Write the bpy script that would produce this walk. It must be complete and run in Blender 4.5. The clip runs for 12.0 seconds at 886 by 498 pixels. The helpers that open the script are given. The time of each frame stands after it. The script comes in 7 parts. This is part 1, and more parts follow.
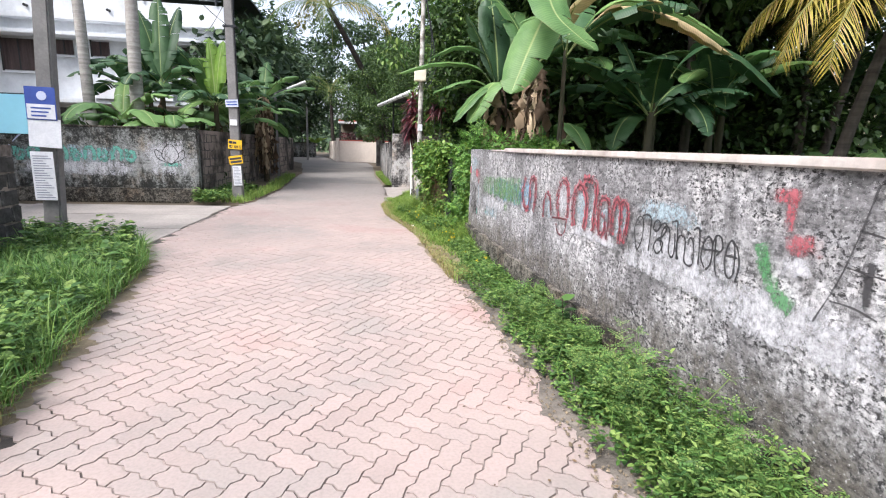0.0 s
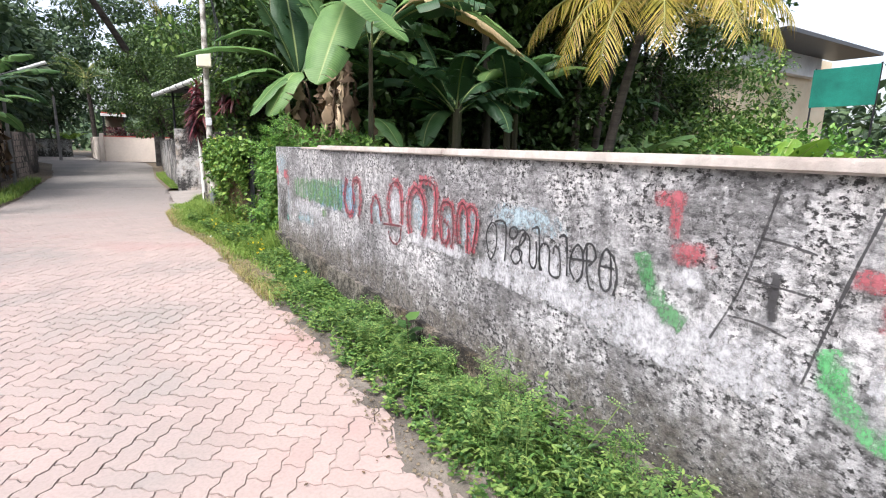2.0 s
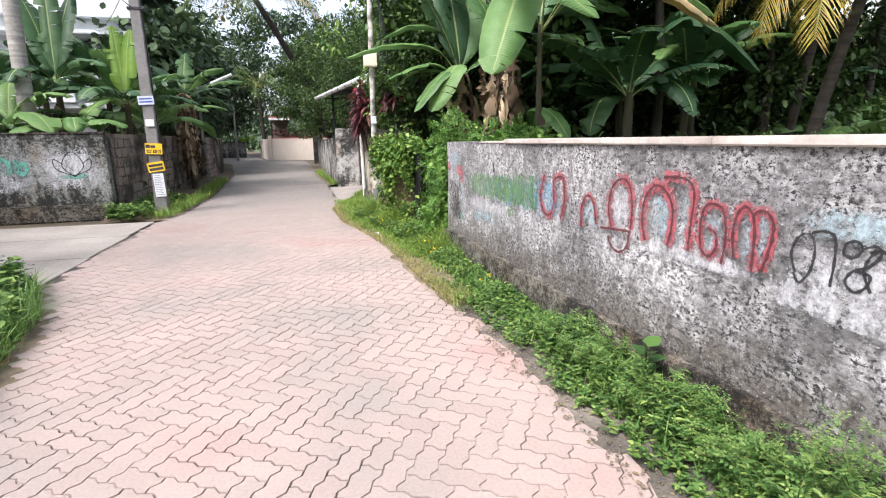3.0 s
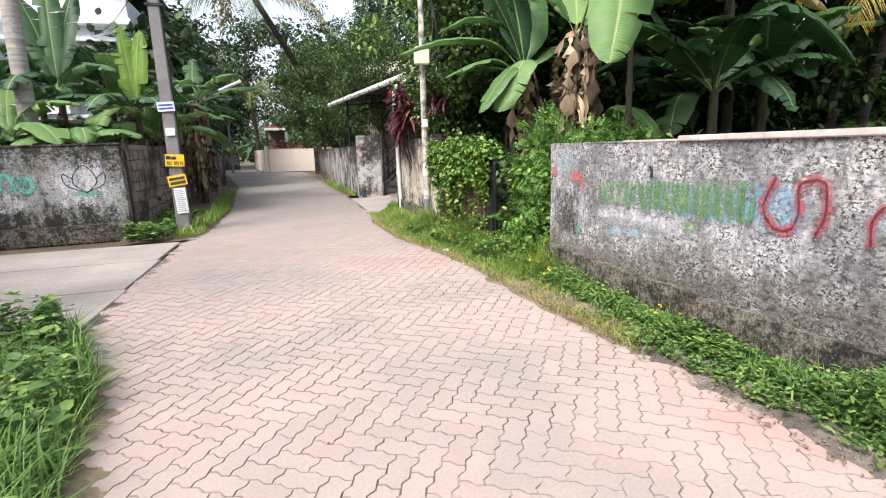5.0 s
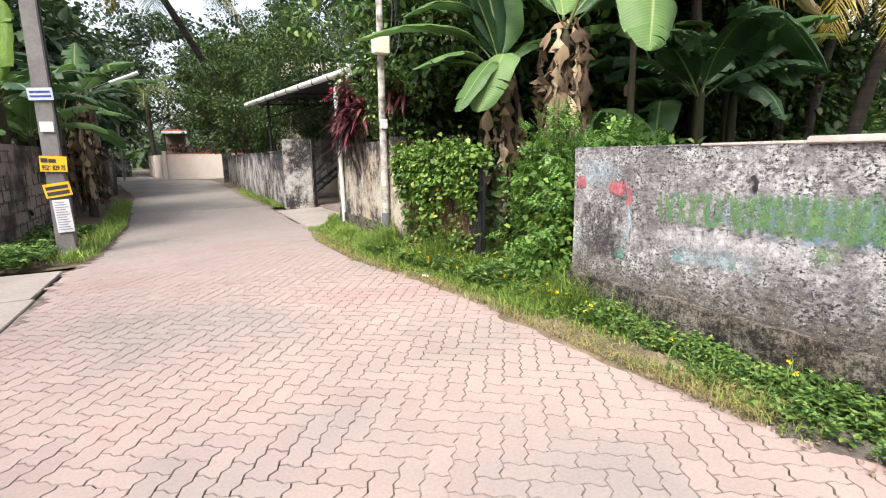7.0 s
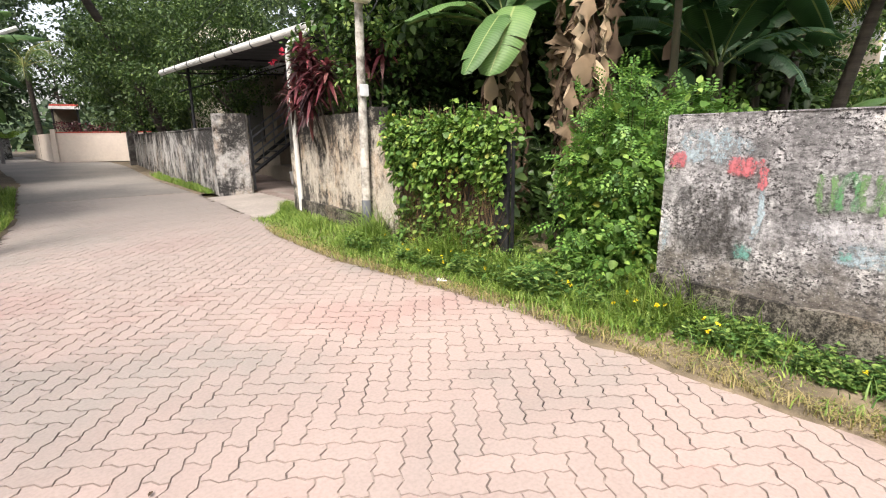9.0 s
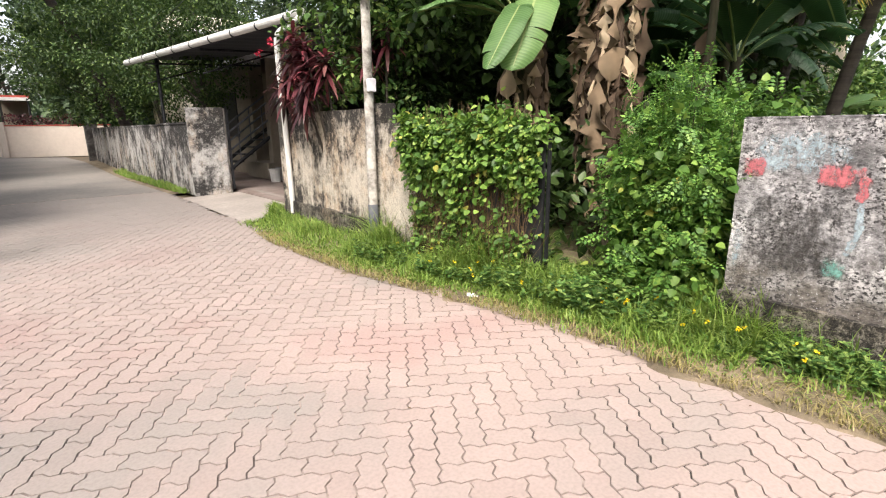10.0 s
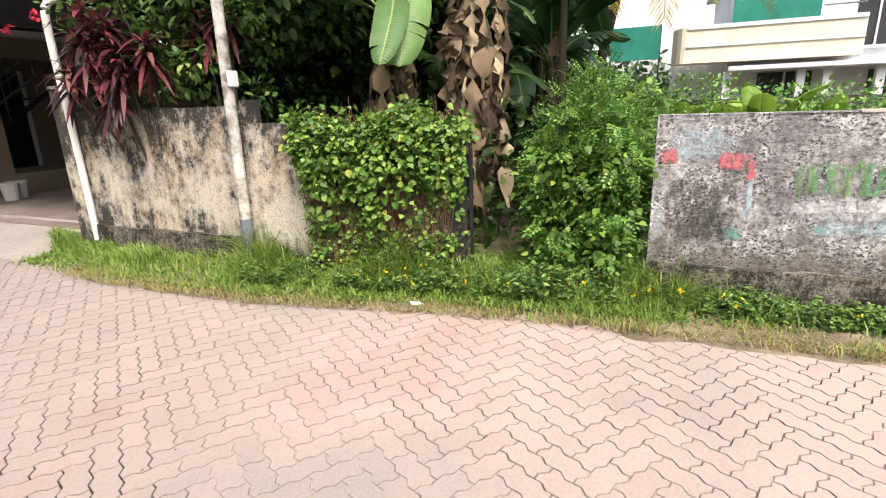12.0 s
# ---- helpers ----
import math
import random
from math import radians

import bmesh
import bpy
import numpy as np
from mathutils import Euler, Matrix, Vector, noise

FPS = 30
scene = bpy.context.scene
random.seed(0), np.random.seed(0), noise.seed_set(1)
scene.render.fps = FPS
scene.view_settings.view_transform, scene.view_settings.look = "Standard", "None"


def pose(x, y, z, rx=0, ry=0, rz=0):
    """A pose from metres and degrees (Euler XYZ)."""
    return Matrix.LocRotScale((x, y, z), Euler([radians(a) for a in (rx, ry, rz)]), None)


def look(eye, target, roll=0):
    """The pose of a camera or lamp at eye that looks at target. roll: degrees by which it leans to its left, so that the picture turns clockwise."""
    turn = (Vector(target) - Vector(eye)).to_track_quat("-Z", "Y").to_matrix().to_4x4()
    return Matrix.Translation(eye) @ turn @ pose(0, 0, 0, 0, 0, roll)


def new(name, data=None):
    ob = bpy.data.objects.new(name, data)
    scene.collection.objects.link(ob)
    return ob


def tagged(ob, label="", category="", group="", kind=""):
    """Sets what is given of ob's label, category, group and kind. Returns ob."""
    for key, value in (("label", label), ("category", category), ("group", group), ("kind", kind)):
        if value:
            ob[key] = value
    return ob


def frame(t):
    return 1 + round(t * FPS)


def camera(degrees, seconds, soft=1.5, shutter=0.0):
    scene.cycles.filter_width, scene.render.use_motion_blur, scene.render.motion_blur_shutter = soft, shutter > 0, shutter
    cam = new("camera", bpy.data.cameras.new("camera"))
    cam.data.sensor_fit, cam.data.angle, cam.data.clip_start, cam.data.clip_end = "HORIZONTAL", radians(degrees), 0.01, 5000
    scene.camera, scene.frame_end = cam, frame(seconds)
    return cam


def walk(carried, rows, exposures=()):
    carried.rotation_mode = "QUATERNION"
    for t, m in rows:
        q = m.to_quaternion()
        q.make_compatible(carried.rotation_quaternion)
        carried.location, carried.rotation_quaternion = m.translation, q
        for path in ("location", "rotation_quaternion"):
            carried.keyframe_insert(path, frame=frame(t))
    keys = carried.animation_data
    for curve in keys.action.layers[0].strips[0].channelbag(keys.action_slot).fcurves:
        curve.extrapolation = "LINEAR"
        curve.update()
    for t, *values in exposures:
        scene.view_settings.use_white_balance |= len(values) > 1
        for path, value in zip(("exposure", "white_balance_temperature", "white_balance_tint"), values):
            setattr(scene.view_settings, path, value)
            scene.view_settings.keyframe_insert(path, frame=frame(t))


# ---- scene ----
cam = camera(82.9, 12.0, soft=1.1)
PATH = [
    (0, (1.402, 1.452, 1.462), (1.717, 3.386, 1.063), 1.7),
    (0.5, (1.357, 1.526, 1.462), (1.395, 3.491, 1.088), 0.4),
    (1, (1.459, 1.71, 1.467), (1.732, 3.657, 1.104), 0.8),
    (1.5, (1.51, 1.87, 1.449), (2.285, 3.675, 1.073), 2.1),
    (2, (1.458, 2.063, 1.467), (2.47, 3.743, 1.074), 1.4),
    (2.5, (1.325, 2.374, 1.45), (2.123, 4.159, 1.029), -0.2),
    (3, (1.137, 2.695, 1.474), (1.676, 4.573, 1.046), -0.9),
    (3.5, (0.828, 2.878, 1.489), (1.271, 4.786, 1.085), -1.1),
    (5.5, (0.082, 4.401, 1.425), (0.779, 6.233, 1.031), -2.0),
    (6, (0.014, 4.749, 1.415), (0.832, 6.534, 1.03), -1.6),
    (6.5, (-0.054, 5.082, 1.427), (0.837, 6.833, 1.052), -1.2),
    (7, (-0.132, 5.474, 1.409), (0.78, 7.214, 1.036), -1.1),
    (9, (-0.316, 7.0, 1.331), (0.842, 8.569, 0.886), -0.8),
    (9.5, (-0.422, 7.299, 1.388), (0.811, 8.807, 0.932), -0.6),
    (10, (-0.452, 7.672, 1.411), (0.797, 9.16, 0.935), -0.8),
    (10.5, (-0.644, 7.985, 1.379), (0.592, 9.477, 0.881), -1.3),
    (11, (-0.91, 8.309, 1.424), (0.319, 9.792, 0.885), -2.4),
    (11.5, (-1.037, 8.69, 1.408), (0.356, 10.004, 0.829), -3.3),
    (12, (-1.096, 8.913, 1.533), (0.679, 9.66, 0.994), -1.8),
]
# the picture warms a little along the way
EXPOSURES = ((0, 1.42, 6150, 13), (3.5, 1.42, 6300, 13), (6.5, 1.42, 6550, 13), (9.5, 1.42, 6850, 13), (12, 1.42, 6850, 13))
walk(cam, [(t, look(eye, target, roll)) for t, eye, target, roll in PATH], EXPOSURES)

# ---- light ----
SUN_EL, SUN_AZ = radians(55), radians(230)
world = bpy.data.worlds.new("sky_world")
scene.world = world
world.use_nodes = True
wn = world.node_tree
sky = wn.nodes.new("ShaderNodeTexSky")
sky.sky_type, sky.sun_disc = "NISHITA", False
sky.sun_elevation, sky.sun_rotation = SUN_EL, SUN_AZ
sky.air_density, sky.dust_density, sky.ozone_density = 1.0, 4.0, 1.0
haze = wn.nodes.new("ShaderNodeHueSaturation")  # thin bright cloud takes most of the blue away
haze.inputs["Saturation"].default_value, haze.inputs["Value"].default_value = 0.5, 1.0
wn.links.new(sky.outputs[0], haze.inputs["Color"])
wn.links.new(haze.outputs[0], wn.nodes["Background"].inputs[0])
wn.nodes["Background"].inputs[1].default_value = 0.15
sun = new("sun", bpy.data.lights.new("sun", "SUN"))
sun.data.energy, sun.data.angle, sun.data.color = 1.7, radians(22), (1.0, 0.96, 0.91)
sun.matrix_world = look((0, 0, 0), (-math.sin(SUN_AZ) * math.cos(SUN_EL), -math.cos(SUN_AZ) * math.cos(SUN_EL), -math.sin(SUN_EL)))

rng = np.random.default_rng(7)


# ---- materials ----
def ramp_node(nt, stops):
    r = nt.nodes.new("ShaderNodeValToRGB")
    r.color_ramp.elements[0].position, r.color_ramp.elements[0].color = stops[0][0], (*stops[0][1], 1)
    r.color_ramp.elements[1].position, r.color_ramp.elements[1].color = stops[-1][0], (*stops[-1][1], 1)
    for p, c in stops[1:-1]:
        e = r.color_ramp.elements.new(p)
        e.color = (*c, 1)
    return r


def tex_noise(nt, scale, detail=4.0, rough=0.55, stretch=None):
    co = nt.nodes.new("ShaderNodeTexCoord")
    n = nt.nodes.new("ShaderNodeTexNoise")
    n.inputs["Scale"].default_value, n.inputs["Detail"].default_value, n.inputs["Roughness"].default_value = scale, detail, rough
    if stretch:
        mp = nt.nodes.new("ShaderNodeMapping")
        mp.inputs["Scale"].default_value = stretch
        nt.links.new(co.outputs["Object"], mp.inputs[0])
        nt.links.new(mp.outputs[0], n.inputs["Vector"])
    else:
        nt.links.new(co.outputs["Object"], n.inputs["Vector"])
    return n


def blend(nt, a, b, fac, mode="MIX"):
    m = nt.nodes.new("ShaderNodeMix")
    m.data_type, m.blend_type = "RGBA", mode
    for sock, v in ((m.inputs[0], fac), (m.inputs[6], a), (m.inputs[7], b)):
        if isinstance(v, (int, float)):
            sock.default_value = v
        elif isinstance(v, tuple):
            sock.default_value = (*v, 1)
        else:
            nt.links.new(v, sock)
    return m.outputs[2]


def fresh(name):
    m = bpy.data.materials.new(name)
    m.use_nodes = True
    nt = m.node_tree
    return m, nt, nt.nodes["Principled BSDF"]


def bumped(nt, bsdf, height, strength, dist):
    b = nt.nodes.new("ShaderNodeBump")
    b.inputs["Strength"].default_value, b.inputs["Distance"].default_value = strength, dist
    nt.links.new(height, b.inputs["Height"])
    nt.links.new(b.outputs[0], bsdf.inputs["Normal"])


def weathered(name, stops, big=0.8, fine=14.0, fine_stops=None, fine_amt=0.5, rough=0.9, bump=0.5, dist=0.01, stretch=None, metal=0.0):
    """A surface with patches at one scale and grain at another."""
    m, nt, bsdf = fresh(name)
    n1 = tex_noise(nt, big, 6, 0.65, stretch)
    r1 = ramp_node(nt, stops)
    nt.links.new(n1.outputs[0], r1.inputs[0])
    n2 = tex_noise(nt, fine, 6, 0.7)
    r2 = ramp_node(nt, fine_stops or [(0.35, (0.55, 0.55, 0.55)), (0.65, (1.0, 1.0, 1.0))])
    nt.links.new(n2.outputs[0], r2.inputs[0])
    col = blend(nt, r1.outputs[0], r2.outputs[0], fine_amt, "MULTIPLY")
    nt.links.new(col, bsdf.inputs["Base Color"])
    bsdf.inputs["Roughness"].default_value, bsdf.inputs["Metallic"].default_value = rough, metal
    bumped(nt, bsdf, n2.outputs[0], bump, dist)
    return m


def leafy(name, stops, rough=0.5, trans=0.25, big=0.6, island=True, spec=0.35):
    """Foliage: each leaf takes its own tint; light shines through."""
    m, nt, bsdf = fresh(name)
    geo = nt.nodes.new("ShaderNodeNewGeometry")
    info = nt.nodes.new("ShaderNodeObjectInfo")
    add = nt.nodes.new("ShaderNodeMath")
    add.operation = "ADD"
    if island:
        nt.links.new(geo.outputs["Random Per Island"], add.inputs[0])
    nt.links.new(info.outputs["Random"], add.inputs[1])
    fr = nt.nodes.new("ShaderNodeMath")
    fr.operation = "FRACT"
    nt.links.new(add.outputs[0], fr.inputs[0])
    r = ramp_node(nt, stops)
    nt.links.new(fr.outputs[0], r.inputs[0])
    n = tex_noise(nt, big * 12, 3)
    r2 = ramp_node(nt, [(0.3, (0.6, 0.65, 0.6)), (0.7, (1.15, 1.1, 1.0))])
    nt.links.new(n.outputs[0], r2.inputs[0])
    col = blend(nt, r.outputs[0], r2.outputs[0], 0.6, "MULTIPLY")
    nt.links.new(col, bsdf.inputs["Base Color"])
    bsdf.inputs["Roughness"].default_value = rough
    bsdf.inputs["Specular IOR Level"].default_value = spec
    tr = nt.nodes.new("ShaderNodeBsdfTranslucent")
    nt.links.new(col, tr.inputs[0])
    mix = nt.nodes.new("ShaderNodeMixShader")
    mix.inputs[0].default_value = trans
    nt.links.new(bsdf.outputs[0], mix.inputs[1])
    nt.links.new(tr.outputs[0], mix.inputs[2])
    nt.links.new(mix.outputs[0], nt.nodes["Material Output"].inputs[0])
    return m


def paint(name, color, wear=0.5, scale=9.0, dark=0.35):
    """Old brushed paint that has flaked: the wall shows through the holes."""
    m, nt, bsdf = fresh(name)
    n = tex_noise(nt, scale, 8, 0.75, (1, 1, 0.45))
    at = nt.nodes.new("ShaderNodeAttribute")
    at.attribute_name = "cover"
    ma = nt.nodes.new("ShaderNodeMath")
    ma.operation = "MULTIPLY_ADD"
    nt.links.new(at.outputs["Fac"], ma.inputs[0])
    ma.inputs[1].default_value = 0.34
    grain = tex_noise(nt, 38, 6, 0.75)
    both = nt.nodes.new("ShaderNodeMix")
    both.data_type = "FLOAT"
    both.inputs[0].default_value = 0.5
    nt.links.new(n.outputs[0], both.inputs[2])
    nt.links.new(grain.outputs[0], both.inputs[3])
    nt.links.new(both.outputs[0], ma.inputs[2])
    r = ramp_node(nt, [(wear + 0.27, (0, 0, 0)), (wear + 0.34, (0.5, 0.5, 0.5)), (wear + 0.43, (0.9, 0.9, 0.9))])
    nt.links.new(ma.outputs[0], r.inputs[0])
    n2 = tex_noise(nt, 50, 5, 0.65)
    r2 = ramp_node(nt, [(0.36, tuple(c * (0.35 + 0.65 * dark) for c in color)), (0.50, color)])
    nt.links.new(n2.outputs[0], r2.inputs[0])
    nt.links.new(r2.outputs[0], bsdf.inputs["Base Color"])
    bsdf.inputs["Roughness"].default_value = 0.85
    clear = nt.nodes.new("ShaderNodeBsdfTransparent")
    mix = nt.nodes.new("ShaderNodeMixShader")
    nt.links.new(r.outputs[0], mix.inputs[0])
    nt.links.new(clear.outputs[0], mix.inputs[1])
    nt.links.new(bsdf.outputs[0], mix.inputs[2])
    nt.links.new(mix.outputs[0], nt.nodes["Material Output"].inputs[0])
    return m


def old_plaster(name, pale, grey, black, lean=0.5, weights=(1.0, 0.6, 1.2, 0.9), pits=0.6, height_tone=((0.0, 0.5), (1.0, 0.5)), soft=1.0):
    """Rain-streaked lime plaster: pale coat, grey growth and black mould, pitted all over."""
    m, nt, bsdf = fresh(name)
    w_big, w_streak, w_fine, w_mid = weights
    big = tex_noise(nt, 1.5, 8, 0.7, (1, 1, 0.8))
    streak = tex_noise(nt, 3.4, 7, 0.72, (1.0, 1.0, 0.24))
    fine = tex_noise(nt, 22, 9, 0.85)
    pit = tex_noise(nt, 70, 7, 0.72)
    a = nt.nodes.new("ShaderNodeMath")
    a.operation = "MULTIPLY_ADD"
    nt.links.new(streak.outputs[0], a.inputs[0])
    a.inputs[1].default_value = w_streak / w_big
    nt.links.new(big.outputs[0], a.inputs[2])
    b = nt.nodes.new("ShaderNodeMath")
    b.operation = "MULTIPLY_ADD"
    nt.links.new(fine.outputs[0], b.inputs[0])
    b.inputs[1].default_value = w_fine / w_big
    nt.links.new(a.outputs[0], b.inputs[2])
    mid = tex_noise(nt, 7.0, 8, 0.75)
    c = nt.nodes.new("ShaderNodeMath")
    c.operation = "MULTIPLY_ADD"
    nt.links.new(mid.outputs[0], c.inputs[0])
    c.inputs[1].default_value = w_mid / w_big
    nt.links.new(b.outputs[0], c.inputs[2])
    half = nt.nodes.new("ShaderNodeMath")
    half.operation = "MULTIPLY"
    nt.links.new(c.outputs[0], half.inputs[0])
    half.inputs[1].default_value = w_big / sum(weights)
    # the coat darkens by height towards the top and the ground, with a wandering limit
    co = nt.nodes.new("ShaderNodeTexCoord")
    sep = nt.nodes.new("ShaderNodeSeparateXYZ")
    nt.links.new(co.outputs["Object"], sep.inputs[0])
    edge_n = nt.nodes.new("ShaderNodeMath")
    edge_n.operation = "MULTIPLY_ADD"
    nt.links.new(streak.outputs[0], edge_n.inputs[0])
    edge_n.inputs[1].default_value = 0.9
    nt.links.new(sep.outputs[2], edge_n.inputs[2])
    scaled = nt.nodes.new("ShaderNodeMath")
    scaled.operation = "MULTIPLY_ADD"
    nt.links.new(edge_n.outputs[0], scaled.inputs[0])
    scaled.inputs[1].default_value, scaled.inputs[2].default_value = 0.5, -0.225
    rz = ramp_node(nt, [(p, (g, g, g)) for p, g in height_tone])
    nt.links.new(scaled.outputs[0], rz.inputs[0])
    toned = nt.nodes.new("ShaderNodeMath")
    toned.operation = "MULTIPLY_ADD"
    nt.links.new(rz.outputs[0], toned.inputs[0])
    toned.inputs[1].default_value = 0.16
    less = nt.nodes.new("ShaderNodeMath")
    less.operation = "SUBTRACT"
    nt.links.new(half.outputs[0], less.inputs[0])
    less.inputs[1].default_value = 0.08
    nt.links.new(less.outputs[0], toned.inputs[2])
    half = toned
    r = ramp_node(nt, [(lean - 0.042 * soft, black), (lean - 0.01 * soft, grey), (lean + 0.012 * soft, tuple(0.5 * (p + g) for p, g in zip(pale, grey))), (lean + 0.04 * soft, pale)])
    nt.links.new(half.outputs[0], r.inputs[0])
    r2 = ramp_node(nt, [(0.42, (0.12, 0.12, 0.12)), (0.51, (1, 1, 1))])
    nt.links.new(pit.outputs[0], r2.inputs[0])
    col = blend(nt, r.outputs[0], r2.outputs[0], pits, "MULTIPLY")
    nt.links.new(col, bsdf.inputs["Base Color"])
    rust = tex_noise(nt, 2.3, 7, 0.75, (1, 1, 0.6))
    rr = ramp_node(nt, [(0.5, (1, 1, 1)), (0.64, (0.92, 0.74, 0.58))])
    nt.links.new(rust.outputs[0], rr.inputs[0])
    fleck = tex_noise(nt, 70, 5, 0.7)
    rf = ramp_node(nt, [(0.61, (0, 0, 0)), (0.68, (0.8, 0.8, 0.8))])
    nt.links.new(fleck.outputs[0], rf.inputs[0])
    col = blend(nt, blend(nt, col, rr.outputs[0], 0.8, "MULTIPLY"), tuple(min(1.0, 1.25 * q) for q in pale), rf.outputs[0])
    nt.links.new(col, bsdf.inputs["Base Color"])
    bsdf.inputs["Roughness"].default_value = 0.95
    bumped(nt, bsdf, pit.outputs[0], 0.9, 0.016)
    return m


def slogan_plaster(name):
    """Grey rendered wall: drips from the top, crumbled grain in level bands, brown growth from the ground, clustered black specks."""
    m, nt, bsdf = fresh(name)

    def mask(noise_out, lo, hi):
        r = ramp_node(nt, [(lo, (0, 0, 0)), (hi, (1, 1, 1))])
        nt.links.new(noise_out, r.inputs[0])
        return r.outputs[0]

    def calc(op, a, b, c=None):
        n = nt.nodes.new("ShaderNodeMath")
        n.operation = op
        for sock, v in zip(n.inputs, (a, b, c)):
            if v is None:
                continue
            if isinstance(v, (int, float)):
                sock.default_value = v
            else:
                nt.links.new(v, sock)
        return n.outputs[0]
    co = nt.nodes.new("ShaderNodeTexCoord")
    sep = nt.nodes.new("ShaderNodeSeparateXYZ")
    nt.links.new(co.outputs["Object"], sep.inputs[0])
    z = sep.outputs[2]
    broad = tex_noise(nt, 1.3, 6, 0.65, (1, 1, 1.1)).outputs[0]
    drip = tex_noise(nt, 7.0, 6, 0.7, (1.0, 1.0, 0.09)).outputs[0]
    crumb = tex_noise(nt, 24.0, 8, 0.78, (1.0, 0.75, 1.25)).outputs[0]
    mid = tex_noise(nt, 6.0, 7, 0.72, (1.0, 0.9, 0.8)).outputs[0]
    mould = tex_noise(nt, 13.0, 8, 0.8, (1.0, 1.0, 0.5)).outputs[0]
    speck = tex_noise(nt, 52.0, 6, 0.7, (1.0, 0.8, 1.1)).outputs[0]
    col = ramp_node(nt, [(0.42, (0.15, 0.147, 0.148)), (0.47, (0.25, 0.245, 0.247)), (0.51, (0.38, 0.374, 0.378)), (0.57, (0.56, 0.548, 0.545))])
    nt.links.new(calc("MULTIPLY_ADD", mid, 0.5, calc("MULTIPLY", broad, 0.5)), col.inputs[0])
    col = col.outputs[0]
    # a paler brushed coat at mid height, its limits wandering
    coat = calc("MULTIPLY", mask(calc("MULTIPLY_ADD", mid, 0.5, z), 0.80, 1.0), mask(calc("MULTIPLY_ADD", mid, -0.5, calc("SUBTRACT", 1.5, z)), 0.12, 0.36))
    col = blend(nt, col, (0.60, 0.595, 0.605), calc("MULTIPLY", calc("MULTIPLY", coat, mask(broad, 0.42, 0.56)), 0.5))
    # dark drips hanging from the coping
    top = mask(calc("MULTIPLY_ADD", drip, 0.9, z), 1.30, 1.80)
    drips = calc("MULTIPLY", mask(drip, 0.45, 0.55), top)
    col = blend(nt, col, (0.075, 0.072, 0.072), calc("MULTIPLY", drips, 0.85))
    col = blend(nt, col, (0.11, 0.106, 0.106), calc("MULTIPLY", calc("MULTIPLY", mask(mould, 0.49, 0.56), mask(broad, 0.40, 0.55)), calc("MULTIPLY_ADD", top, 0.35, 0.6)))
    # brown growth creeping up from the ground
    low = mask(calc("MULTIPLY_ADD", mid, -0.75, calc("SUBTRACT", 1.06, z)), 0.02, 0.30)
    col = blend(nt, col, (0.10, 0.085, 0.065), calc("MULTIPLY", low, 0.8))
    # level crumbling and clustered black specks
    col = blend(nt, col, ramp_out(nt, crumb, [(0.40, (0.25, 0.25, 0.25)), (0.49, (0.95, 0.95, 0.95)), (0.58, (1.35, 1.35, 1.35))]), 0.9, "MULTIPLY")
    col = blend(nt, col, (0.03, 0.029, 0.029), calc("MULTIPLY", mask(speck, 0.51, 0.56), mask(mid, 0.44, 0.54)))
    col = blend(nt, col, (0.66, 0.65, 0.65), calc("MULTIPLY", mask(tex_noise(nt, 64, 5, 0.7).outputs[0], 0.60, 0.66), 0.7))
    nt.links.new(col, bsdf.inputs["Base Color"])
    bsdf.inputs["Roughness"].default_value = 0.95
    bumped(nt, bsdf, calc("MULTIPLY_ADD", speck, 0.5, crumb), 0.9, 0.014)
    return m


def ramp_out(nt, value, stops):
    r = ramp_node(nt, stops)
    nt.links.new(value, r.inputs[0])
    return r.outputs[0]


